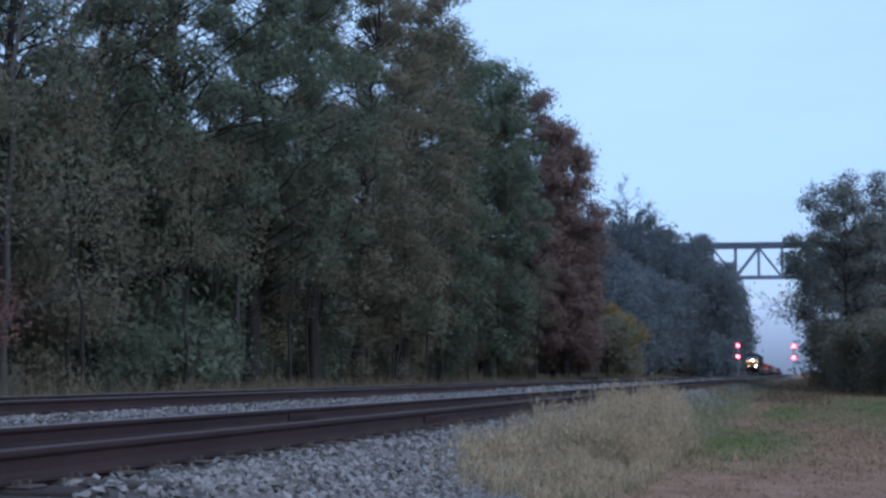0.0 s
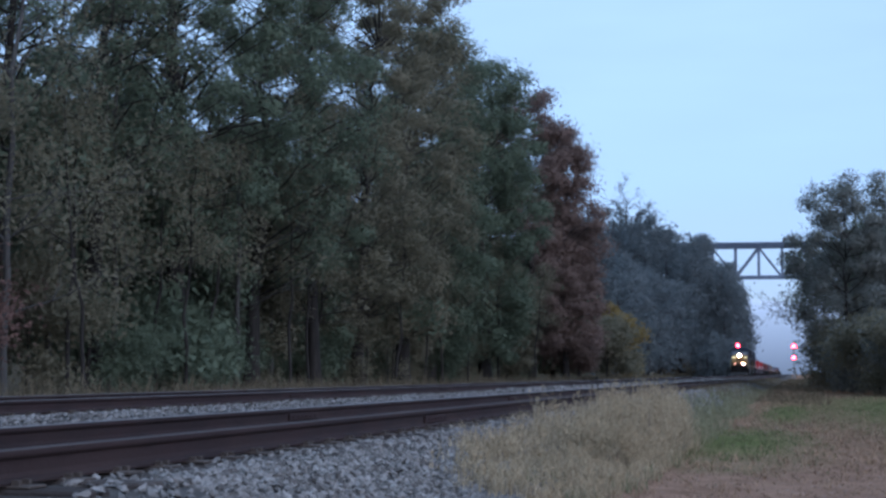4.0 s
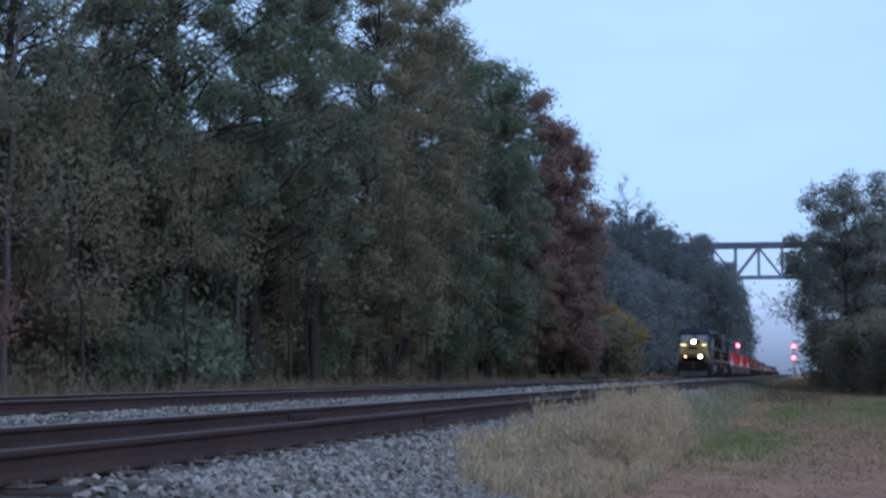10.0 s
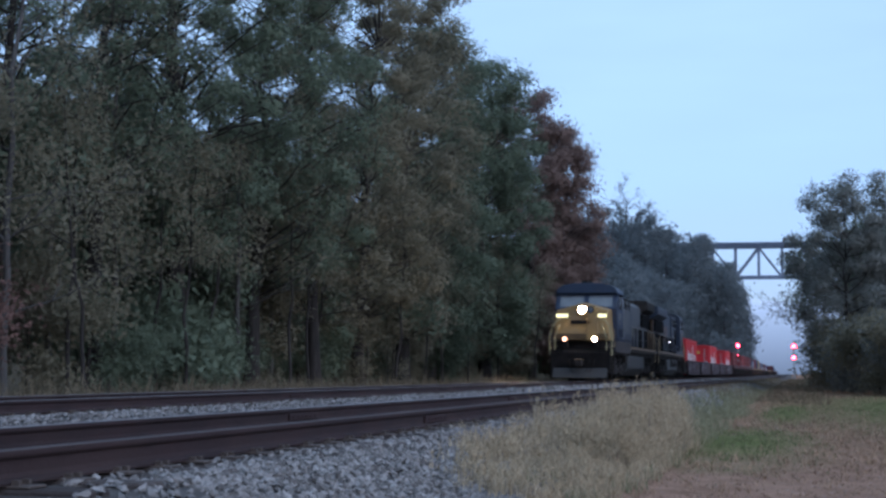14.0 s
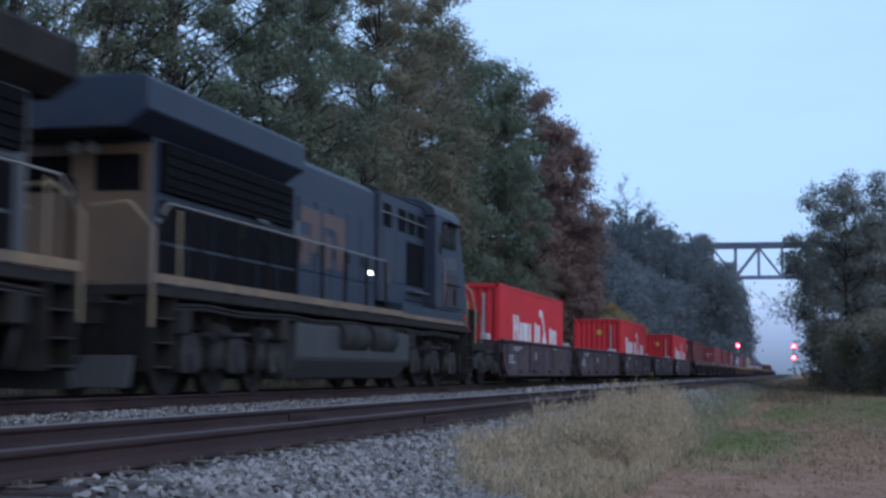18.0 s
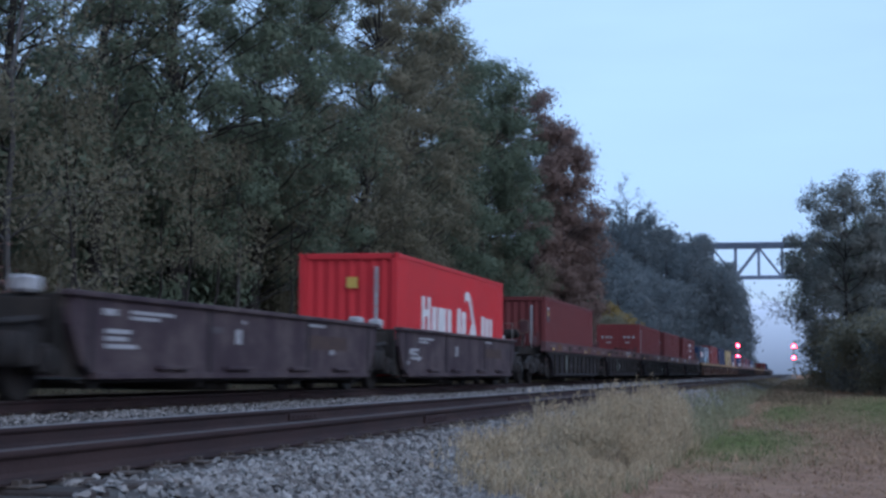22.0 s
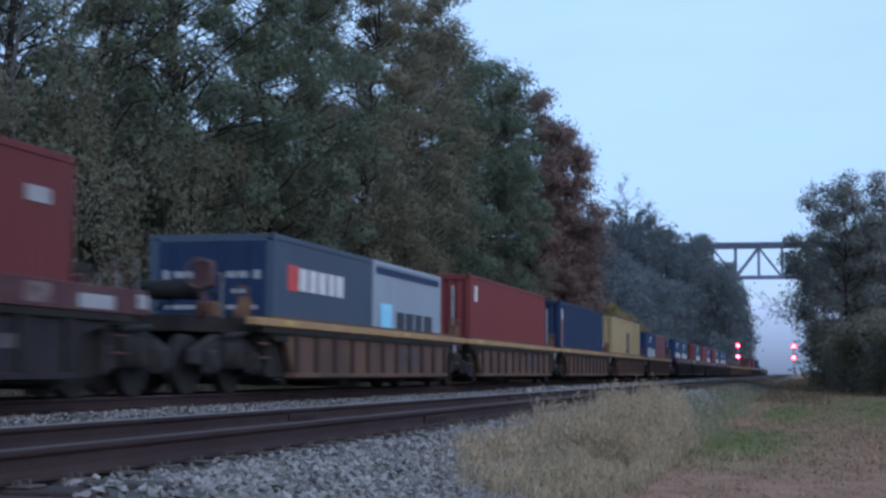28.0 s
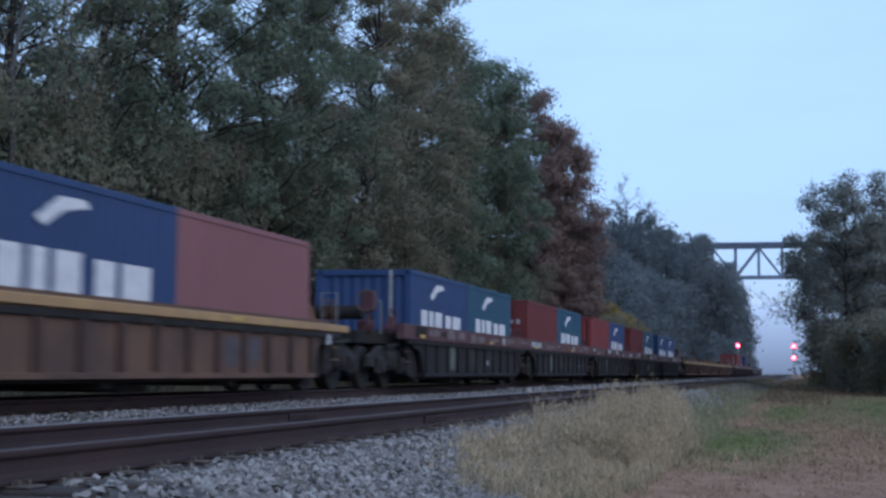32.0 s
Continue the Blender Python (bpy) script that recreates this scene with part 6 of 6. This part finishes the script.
def container(q, length, h, paint, label, doors=False, marks=(), z=0.275, tag=None, door_paint=None):
    """A shipping container; marks: flat painted bars (material, y0, y1, z0, z1) on the side that faces the lawn."""
    key = (length, h)
    if key not in TEMPLATES:
        TEMPLATES[key] = {}
        for n, bm in container_meshes(length, h).items():
            TEMPLATES[key][n] = mesh_of(n, bm, M_UNDER)
    top = thing("shipping_container", label, "container", "containers on the train")

    def coloured(n):
        k = (key, n, paint.name)
        if k not in TEMPLATES:
            me = TEMPLATES[key][n].copy()
            me.materials.clear()
            me.materials.append(paint)
            TEMPLATES[k] = me
        return TEMPLATES[k]

    share("wall", coloured("wall"), top)
    for sx in (-1.1345, 1.1345):
        for y in (0.085, length - 0.085):
            share("corner_post", coloured("corner_post"), top, pose(sx, y, 0))
    for sx in (-1.1775, 1.1775):
        for z_ in (0.06, h - 0.055):
            share("side_rail", coloured("side_rail"), top, pose(sx, 0, z_))
    for y in (0.07, length - 0.07):
        for z_ in (0.075, h - 0.075):
            share("end_rail", coloured("end_rail"), top, pose(0, y, z_))
    for sx in (0, 1):
        for sy in (0, 1):
            for sz in (0, 1):
                share("corner_casting", coloured("corner_casting"), top,
                      pose((-1.135 if not sx else 1.223), (-0.003 if not sy else length - 0.175), (-0.003 if not sz else h - 0.116)))
    if doors:
        for sx in (-1, 1):
            bm = box(B(), min(sx * 0.01, sx * 1.05), max(sx * 0.01, sx * 1.05), 0.0, 0.05, 0.16, h - 0.15, 0.01)
            d = part("door", bm, door_paint or paint, top)
            for x in (0.25, 0.75):
                bm = tube(B(), (sx * x, -0.03, 0.12), (sx * x, -0.03, h - 0.12), 0.02, sides=6)
                box(bm, sx * x - 0.16, sx * x + 0.16, -0.03, 0.0, 1.0, 1.04)
                part("lock_rod", bm, door_paint or paint, d)
            bm = B()
            for a, b, c, e in ((0.3, 0.48, 0.80, 0.68), (0.52, 0.72, 0.80, 0.68), (0.82, 0.95, 0.82, 0.66), (0.4, 0.66, 1.08, 1.0)):
                box(bm, min(sx * a, sx * b), max(sx * a, sx * b), -0.008, 0.0, h - c, h - e)
            box(bm, min(sx * 0.3, sx * 0.9), max(sx * 0.3, sx * 0.9), -0.008, 0.0, 1.22, 1.30)
            part("marking", bm, M_PATCH, d)
    else:
        bm = B()
        for i in range(11):
            box(bm, 0.66, 0.74, -0.012, 0.0 + 0.03, 0.5 + i * 0.19, 0.675 + i * 0.19)
        part("number_marking", bm, M_PATCH, top, "pale vertical marking bars")
    if tag:
        bm = box(B(), tag[0] - 0.13, tag[0] + 0.13, -0.012, 0.03, tag[1] - 0.13, tag[1] + 0.13)
        part("warning_sign", bm, M_REFLECT, top, "yellow warning sign")
    for i, (m, y0, y1, z0, z1) in enumerate(marks):
        bm = box(B(), 1.19, 1.2125 + 0.0012 * (i % 3), y0, y1, z0, z1)
        part("marking", bm, m, top)
    return put(top, q, z)


def swoosh(top, m, y, z, s):
    """A slanted curved mark on the side that faces the lawn."""
    bm = B()
    pts = [(0.0, 0.0), (0.25, 0.06), (0.5, -0.02), (0.72, -0.3), (0.95, -0.62), (1.2, -0.95), (0.95, -0.95), (0.78, -0.72), (0.55, -0.38), (0.38, -0.17), (0.18, -0.13), (0.0, -0.2)]
    prism(bm, [(y + a * s, z + b * s) for a, b in pts], 0, 1.195, 1.2135)
    part("swoosh_mark", bm, m, top)


L40, L20, HC, STD = 12.192, 6.058, 2.896, 2.591


def well_unit(q, side, chord, ribs, label, trucks, pitch, first=False, last=False, patches=()):
    """One platform of an articulated well car. Its origin is the front end of the well's side walls."""
    top = thing("well_car", label, "railcar", "well cars")
    n = 13.45
    zt = 1.41 if not ribs else 1.50
    for sx in (-1, 1):
        bm = B()
        a, b = sorted((sx * 1.36, sx * 1.46))
        cut = 1.05 if ribs else 0.75
        prism(bm, [(0.0, 1.36), (0.0, 0.98), (cut - 0.35, 0.86 if ribs else 0.45), (cut, 0.30), (n - cut, 0.30), (n - cut + 0.35, 0.86 if ribs else 0.45), (n, 0.98), (n, 1.36)], 0, a, b)
        part("side_sill", bm, side, top)
        for y0, y1 in ((0.13, 1.15), (n - 1.15, n - 0.13)):
            part("inner_plate", box(B(), min(sx * 1.27, sx * 1.31), max(sx * 1.27, sx * 1.31), y0, y1, 0.29, 1.1), M_UNDER, top)
        bm = B()
        a, b = sorted((sx * 1.33, sx * 1.53))
        if ribs:
            box(bm, a, b, -1.0, n + 1.0, 1.16 if ribs == 2 else 1.14, zt if ribs == 1 else 1.30, 0.015)
        else:
            box(bm, a, b, -0.1, n + 0.1, 1.33, zt, 0.015)
        part("top_chord", bm, chord, top)
        bm = B()
        box(bm, min(sx * 1.32, sx * 1.52), max(sx * 1.32, sx * 1.52), cut - 0.1, n - cut + 0.1, 0.27, 0.36, 0.01)
        part("bottom_chord", bm, side, top)
        if ribs:
            # dark strip added for the shadow line under the top chord
            part("chord_shade_strip", box(B(), min(sx * 1.44, sx * 1.518), max(sx * 1.44, sx * 1.518), -0.6, n + 0.6, 1.04, 1.135, 0.008), M_UNDER, top)
            for i in range(11):
                y = 1.16 + i * (n - 2.32) / 10
                bm = B()
                box(bm, min(sx * 1.46, sx * 1.525), max(sx * 1.46, sx * 1.528), y - 0.09, y + 0.09, 0.36, 1.038, 0.012)
                part("rib", bm, M_RIB if ribs == 2 else M_UNDER, top)
            if sx > 0 and ribs == 2:
                for y0, y1 in ((0.02, 0.70), (n - 0.70, n - 0.02)):
                    part("end_panel", box(B(), 1.462, 1.49, y0, y1, 0.90, 1.03, 0.01), M_UNDER, top, "dark grey end panel")
                part("marking", box(B(), 1.53, 1.536, n - 0.4, n - 0.15, 0.9, 1.1), M_PATCH, top)
            if sx > 0 and ribs == 1:
                tone = random.Random(int(q * 7))
                for k in range(10):
                    y = 1.25 + k * (n - 2.32) / 10
                    if tone.random() < 0.45:
                        z0 = tone.uniform(0.45, 0.7)
                        part("marking", box(B(), 1.459, 1.464, y + 0.1, y + tone.uniform(0.5, 0.95), z0, z0 + tone.uniform(0.08, 0.4)), tone.choice((M_FADED, M_FADED, M_PATCH)), top)
        if sx > 0:
            for m, y0, y1, z0, z1 in patches:
                bm = box(B(), 1.455, 1.4665, y0, y1, z0, z1)
                part("marking", bm, m, top)
            if ribs:
                for y in (0.4, 8.3):
                    part("reflector", box(B(), 1.53, 1.536, y, y + 0.45, 1.20, 1.28), M_REFLECT, top)
                if chord == M_CHORD_RED:
                    wear = random.Random(int(q * 10))
                    y = -0.8
                    while y < n + 0.5:
                        y, w = y + wear.uniform(0.15, 0.9), wear.uniform(0.25, 1.3)
                        tone_ = wear.choice((M_WORN, M_PATCH, M_GUIDE, M_UNDER, M_WORN))
                        part("worn_patch", box(B(), 1.529, 1.533, y, y + w, 1.16 + wear.uniform(0.02, 0.16), 1.34 + wear.uniform(0.0, 0.145)), tone_, top, "bare worn patch")
                        y += w
            else:
                for y in (0.5, 4.4, 9.0, n - 0.6):
                    part("seam", box(B(), 1.46, 1.472, y, y + 0.09, 0.37, 1.33), M_WELL_GREY, top)
                chips = random.Random(int(q * 3))
                for _ in range(6):
                    y, z = chips.uniform(0.4, 12.6), chips.uniform(0.5, 1.2)
                    part("marking", box(B(), 1.458, 1.4655, y, y + chips.uniform(0.06, 0.5), z, z + chips.uniform(0.04, 0.12)), chips.choice((M_PATCH, M_FADED, M_FADED)), top)
                for y in (2.5, 5.0, 8.0, 10.5):
                    bm = box(B(), 1.46, 1.56, y, y + 1.1, 0.40, 0.46, 0.01)
                    part("grab_step", bm, side, top)
    bm = B()
    box(bm, -1.3, 1.3, 0.5, n - 0.5, 0.22, 0.27)
    part("well_floor", bm, M_UNDER, top)
    for y in (1.0, 4.5, 8.9, 12.4):
        part("cross_bearer", box(B(), -1.3, 1.3, y - 0.12, y + 0.12, 0.14, 0.219), M_UNDER, top)
    for y, s in ((0.0, -1), (n, 1)):
        bm = B()
        box(bm, -1.355, 1.355, min(y, y + s * 0.12), max(y, y + s * 0.12), 0.32, 1.36, 0.015)
        part("end_wall", bm, M_UNDER, top)
        bm = B()
        end = (pitch - n) / 2 - 0.03 if not ((first and s < 0) or (last and s > 0)) else 2.2
        prism(bm, [(-1.2, y + s * 0.12), (1.2, y + s * 0.12), (0.75, y + s * end), (-0.75, y + s * end)], 2, 1.02, 1.30, 0.015)
        part("end_platform", bm, M_UNDER, top)
        for sx in (-0.95, 0.95):
            if ribs == 0:
                bm = box(B(), sx - 0.12, sx + 0.12, min(y, y + s * 0.45), max(y, y + s * 0.45), 1.36, 1.58, 0.04)
            else:
                bm = prism(B(), [(y, 1.30), (y, 1.66), (y + s * 0.10, 1.70), (y + s * 0.42, 1.40), (y + s * 0.42, 1.30)], 0, sx - 0.09, sx + 0.09, 0.015)
            part("corner_guide", bm, (M_PATCH, chord, M_GUIDE)[ribs], top)
        if ribs:
            worn = M_GUIDE if ribs == 2 else M_CHORD_RED
            for sx in (-1.18, 1.18):
                bm = pipe(B(), [(sx, y + s * 0.55, 1.28), (sx, y + s * 0.55, 1.82), (sx, y + s * 0.98, 1.82), (sx, y + s * 0.98, 1.28)], 0.022)
                part("grab_iron", bm, worn, top)
                for z in (0.62, 0.86, 1.08):
                    part("ladder_rung", tube(B(), (sx * 1.22, y + s * 0.1, z), (sx * 1.22, y + s * 0.62, z), 0.018, sides=6), worn, top)
            part("valve_box", box(B(), 0.28, 0.62, min(y + s * 0.35, y + s * 0.7), max(y + s * 0.35, y + s * 0.7), 1.30, 1.58, 0.03), worn, top)
            part("brake_pipe", pipe(B(), [(0.45, y + s * 0.15, 1.34), (0.55, y + s * 0.4, 1.72), (0.1, y + s * 0.6, 1.76), (-0.4, y + s * 0.8, 1.42)], 0.03), M_UNDER, top)
        if (first and s < 0) or (last and s > 0):
            bm = B()
            tube(bm, (-0.55, y + s * 1.1, 1.75), (0.55, y + s * 1.1, 1.75), 0.17, sides=12)
            part("brake_cylinder", bm, M_UNDER, top)
            bm = B()
            for sx in (-1.1, 1.1):
                pipe(bm, [(sx, y + s * 1.5, 1.25), (sx, y + s * 1.5, 2.0), (sx * 0.7, y + s * 1.5, 2.0), (sx * 0.7, y + s * 1.5, 1.25)], 0.02)
            part("end_railing", bm, M_RAILING, top)
            bm = B()
            box(bm, -0.14, 0.14, min(y + s * 2.0, y + s * 3.0), max(y + s * 2.0, y + s * 3.0), 0.72, 0.98, 0.03)
            part("coupler", bm, M_UNDER, top)
            if s > 0:
                continue
            bm = box(B(), 0.72, 1.02, min(y + s * 1.55, y + s * 1.85), max(y + s * 1.55, y + s * 1.85), 1.75, 2.2, 0.03)
            tube(bm, (0.87, y + s * 1.7, 1.25), (0.87, y + s * 1.7, 1.78), 0.05, sides=8)
            hb = part("hand_brake", bm, M_CHORD_RED if ribs else M_UNDER, top)
            bm = B()
            for i in range(16):
                t0, t1 = math.tau * i / 16, math.tau * (i + 1) / 16
                tube(bm, (0.87 + 0.24 * math.cos(t0), y + s * 1.9, 1.98 + 0.24 * math.sin(t0)), (0.87 + 0.24 * math.cos(t1), y + s * 1.9, 1.98 + 0.24 * math.sin(t1)), 0.02, sides=5)
            part("brake_wheel", bm, M_ORANGE if ribs else M_UNDER, hb)
    for y in trucks:
        truck_assembly(top, y, (-0.89, 0.89), wheel_r=0.48, material=M_TRUCK)
    bm = B()
    for y in (5.4, 6.1):
        tube(bm, (-1.1, y, 0.14), (1.1, y, 0.14), 0.07, sides=8)
    part("brake_rigging", bm, M_UNDER, top)
    return put(top, q)


def articulated(q0, pitch, side, chord, ribs, label, patches=()):
    """Five wells joined over shared trucks; q0 is the place of the first container's front end."""
    gap = (pitch - 13.45) / 2
    for i in range(5):
        tr = [-gap - 0.15] if i == 0 else [-gap]
        if i == 4:
            tr.append(13.45 + gap + 0.15)
        well_unit(q0 + i * pitch - 0.63, side, chord, ribs, label, tr, pitch, i == 0, i == 4, patches)


MARK_A = [(M_PATCH, 1.7, 3.1, 1.16, 1.21), (M_PATCH, 1.7, 2.6, 1.08, 1.13), (M_PATCH, 0.95, 1.7, 0.88, 0.94), (M_PATCH, 0.95, 1.6, 0.78, 0.84), (M_PATCH, 0.95, 1.9, 0.68, 0.74),
          (M_PATCH, 5.5, 5.74, 0.82, 1.06), (M_GUIDED, 9.0, 11.4, 0.80, 1.06), (M_PATCH, 9.0, 10.0, 1.22, 1.27)]
MARK_C = [(M_FADED, 8.2, 8.62, 0.52, 0.94), (M_FADED, 8.72, 9.05, 0.60, 0.90), (M_FADED, 9.15, 9.7, 0.55, 0.95), (M_FADED, 8.3, 9.5, 0.46, 0.51)]
MARK_B = [(M_GREENISH, 3.55, 4.2, 0.45, 1.05), (M_TRUCK, 6.1, 6.8, 0.45, 1.0), (M_TRUCK, 8.4, 8.9, 0.5, 1.0)]
articulated(44.40, 15.36, M_WELL_DARK, M_WELL_DARK, 0, "dark grey smooth-sided container well car", MARK_A)
articulated(125.75, 15.52, M_WELL_GREY, M_CHORD_RED, 1, "grey ribbed well car with worn maroon top edge", MARK_B)
articulated(207.45, 15.70, M_WELL_TAN, M_CHORD_YEL, 2, "faded orange ribbed well car with yellow top edge", MARK_C)
articulated(289.90, 15.22, M_WELL_GREY, M_CHORD_RED, 1, "grey ribbed well car with worn maroon top edge", MARK_B)
articulated(371.0, 15.60, M_WELL_TAN, M_CHORD_YEL, 2, "faded orange ribbed well car with yellow top edge", MARK_C)
articulated(453.0, 15.40, M_WELL_GREY, M_CHORD_RED, 1, "grey ribbed well car with worn maroon top edge", MARK_B)
articulated(535.0, 15.40, M_WELL_DARK, M_WELL_DARK, 0, "dark grey smooth-sided container well car", MARK_A)

DARK_MARK = mat("dark_mark", (0.020, 0.025, 0.035), rough=0.6, bump=0)
# bars in the rhythm of the white name on the red boxes
NAME_BARS = [(M_WHITE, 2.3, 2.55, 1.15, 2.0), (M_WHITE, 2.85, 3.1, 1.15, 2.0), (M_WHITE, 2.55, 2.85, 1.5, 1.68), (M_WHITE, 3.3, 3.75, 1.15, 1.78),
             (M_WHITE, 3.95, 4.75, 1.15, 1.78), (M_WHITE, 4.95, 5.35, 1.15, 1.78), (M_WHITE, 6.1, 6.45, 1.15, 1.85), (M_WHITE, 6.6, 7.1, 1.15, 1.78),
             (M_WHITE, 9.1, 9.5, 1.15, 1.75), (M_WHITE, 9.65, 10.1, 1.15, 1.7), (M_WHITE, 10.25, 10.6, 1.15, 1.7)]
for q in (44.40, 75.08, 105.84):
    c = container(q, L40, HC, C_RED, "bright red shipping container with white name bars", tag=(0.1, 2.2), marks=NAME_BARS)
    swoosh(c, M_WHITE, 7.0, 2.3, 1.25)
    part("swoosh_mark", prism(B(), [(7.55, 1.15), (7.75, 1.42), (8.15, 1.55), (8.35, 1.36), (8.42, 1.15)], 0, 1.195, 1.2145), M_WHITE, c)
container(125.75, L40, HC, C_MAROON, "maroon shipping container with small white marks", tag=(-0.85, 2.25), marks=[(DARK_MARK, 0.42, 0.86, 1.98, 2.54), (M_REFLECT, 0.5, 0.8, 2.2, 2.34), (M_WHITE, 0.5, 0.8, 2.42, 2.5)])
container(156.80, L40, HC, C_BROWN, "brick brown shipping container with closed doors", doors=True, marks=[(M_PATCH, 0.9, 1.15, 0.5 + 0.24 * i, 0.68 + 0.24 * i) for i in range(9)])
container(172.30, L40, HC, C_MAROON, "maroon shipping container with closed doors", doors=True)
container(187.85, L40, HC, C_MAROON, "maroon shipping container with white marks", marks=[(M_WHITE, 6.4, 8.1, 2.25, 2.5), (M_WHITE, 6.7, 8.0, 1.85, 2.02), (M_WHITE, 6.3, 8.2, 1.35, 1.5), (M_PATCH, 11.0, 11.6, 2.2, 2.4)])
M_RUSTMARK = mat("orange_edge_mark", (0.300, 0.120, 0.055), (0.160, 0.075, 0.045), scale=6, rough=0.7, bump=0)
RED_MARK = mat("red_mark", (0.55, 0.05, 0.04), rough=0.6, bump=0)
SKY_MARK = mat("light_blue_mark", (0.25, 0.60, 0.80), rough=0.6, bump=0)
container(207.45, L20, STD, C_SLATE, "slate blue short container with dark blue doors and red mark", doors=True, door_paint=C_BLUE,
          marks=[(RED_MARK, 0.75, 1.25, 1.6, 2.08), (M_WHITE, 1.38, 1.8, 1.62, 2.05), (M_WHITE, 1.95, 2.35, 1.62, 2.05), (M_WHITE, 2.5, 2.95, 1.62, 2.05), (M_WHITE, 3.1, 3.45, 1.62, 2.05), (M_WHITE, 3.6, 4.05, 1.62, 2.05)])
container(213.65, L20, STD, C_PALE, "pale grey short container with dark blue mark",
          marks=[(SKY_MARK, 0.6, 1.5, 1.0, 1.65), (DARK_MARK, 2.0, 2.6, 1.0, 1.5), (DARK_MARK, 2.8, 3.4, 1.0, 1.5), (DARK_MARK, 3.6, 4.2, 1.0, 1.5), (DARK_MARK, 4.4, 5.2, 1.0, 1.5), (C_BLUE, 0.2, 5.86, 2.3, 2.45)])
container(223.20, L40, HC, C_BROWN, "maroon-brown shipping container with a white mark", tag=(-0.3, 2.1), marks=[(M_WHITE, 0.6, 0.95, 2.15, 2.6)])
container(238.75, L40, HC, C_BLUE, "dark blue shipping container with an orange edge mark", tag=(-0.25, 1.95), marks=[(M_RUSTMARK, 0.45, 0.78, 0.4, 2.2), (M_WHITE, 0.45, 0.75, 2.2, 2.6)])
c = container(254.65, L40, HC, C_YELLOW, "mustard yellow shipping container with a dark mark and rusty corner", marks=[(M_GUIDE, 0.20, 0.30, 1.9, 2.62), (M_GUIDE, 0.24, 0.36, 0.9, 1.4), (M_GUIDE, 4.3, 4.55, 2.62, 2.74), (M_GUIDE, 8.9, 9.3, 2.66, 2.74)])
for (a, b, d, e) in ((5.75, 6.05, 1.3, 2.0), (6.32, 6.60, 1.3, 2.0), (6.87, 7.17, 1.3, 2.0), (5.75, 7.17, 2.0, 2.22), (5.6, 7.3, 1.18, 1.3), (5.85, 6.35, 0.78, 1.08), (6.6, 7.1, 0.78, 1.08)):
    part("marking", box(B(), 1.19, 1.2125, a, b, d, e), DARK_MARK, c)
CMA_BARS = [(M_WHITE, 1.0, 1.6, 0.95, 1.65), (M_WHITE, 1.8, 2.2, 0.95, 1.65), (M_WHITE, 2.4, 3.1, 0.95, 1.65), (M_WHITE, 3.5, 4.1, 0.95, 1.6), (M_WHITE, 4.3, 5.2, 0.95, 1.6)]


def lettered(q, paint, label):
    c = container(q, L20, STD, paint, label, marks=CMA_BARS)
    bm = prism(B(), [(1.9, 2.02), (2.5, 2.34), (3.2, 2.36), (3.3, 2.26), (2.6, 2.16), (2.1, 1.92)], 0, 1.195, 1.2135)
    part("swoosh_mark", bm, M_WHITE, c)
    return c


L_CMA = "royal blue short container with white name bars"
lettered(270.35, C_ROYAL, L_CMA)
container(276.45, L20, STD, C_PINK, "faded pink-brown short container")
lettered(289.95, C_ROYAL, L_CMA)
lettered(296.10, C_TEAL, "teal short container with white name bars")
container(305.15, L20, STD, C_MAROON, "dull maroon short container", doors=True)
lettered(311.3, C_TEAL, "teal short container with white name bars")
container(320.4, L20, STD, C_BROWN, "brick brown corrugated short container")
lettered(326.5, C_ROYAL, L_CMA)
container(335.6, L20, STD, C_MAROON, "dull maroon short container")
lettered(341.75, C_TEAL, "teal short container with white name bars")
lettered(350.8, C_ROYAL, L_CMA)
lettered(356.95, C_ROYAL, L_CMA)
container(453.0 + 15.4, L40, HC, C_MAROON, "dull maroon corrugated shipping container")
container(453.0 + 15.4 * 3, L40, HC, C_BLUE, "dark blue corrugated shipping container")


# ---- what moves ----
def motions():
    """The whole train rolls towards and past the camera at a steady speed."""
    for ob, q, z in MOVING:
        rows = []
        for t in np.arange(0, 32.01, 1.0):
            y = q - SPEED * (t - Q_TIME)
            slope = float(bend(y + 6.5) - bend(y + 5.5))
            rows.append((float(t), pose(FAR_X + float(bend(y)), y, z, 0, 0, -math.degrees(math.atan(slope)))))
        walk(ob, rows)
    for ob, a, r in ROLLING:
        turn = math.degrees(SPEED * 0.04 / r)
        walk(ob, [(0.04 * i, pose(0, a, r, turn * i)) for i in range(801)])


motions()
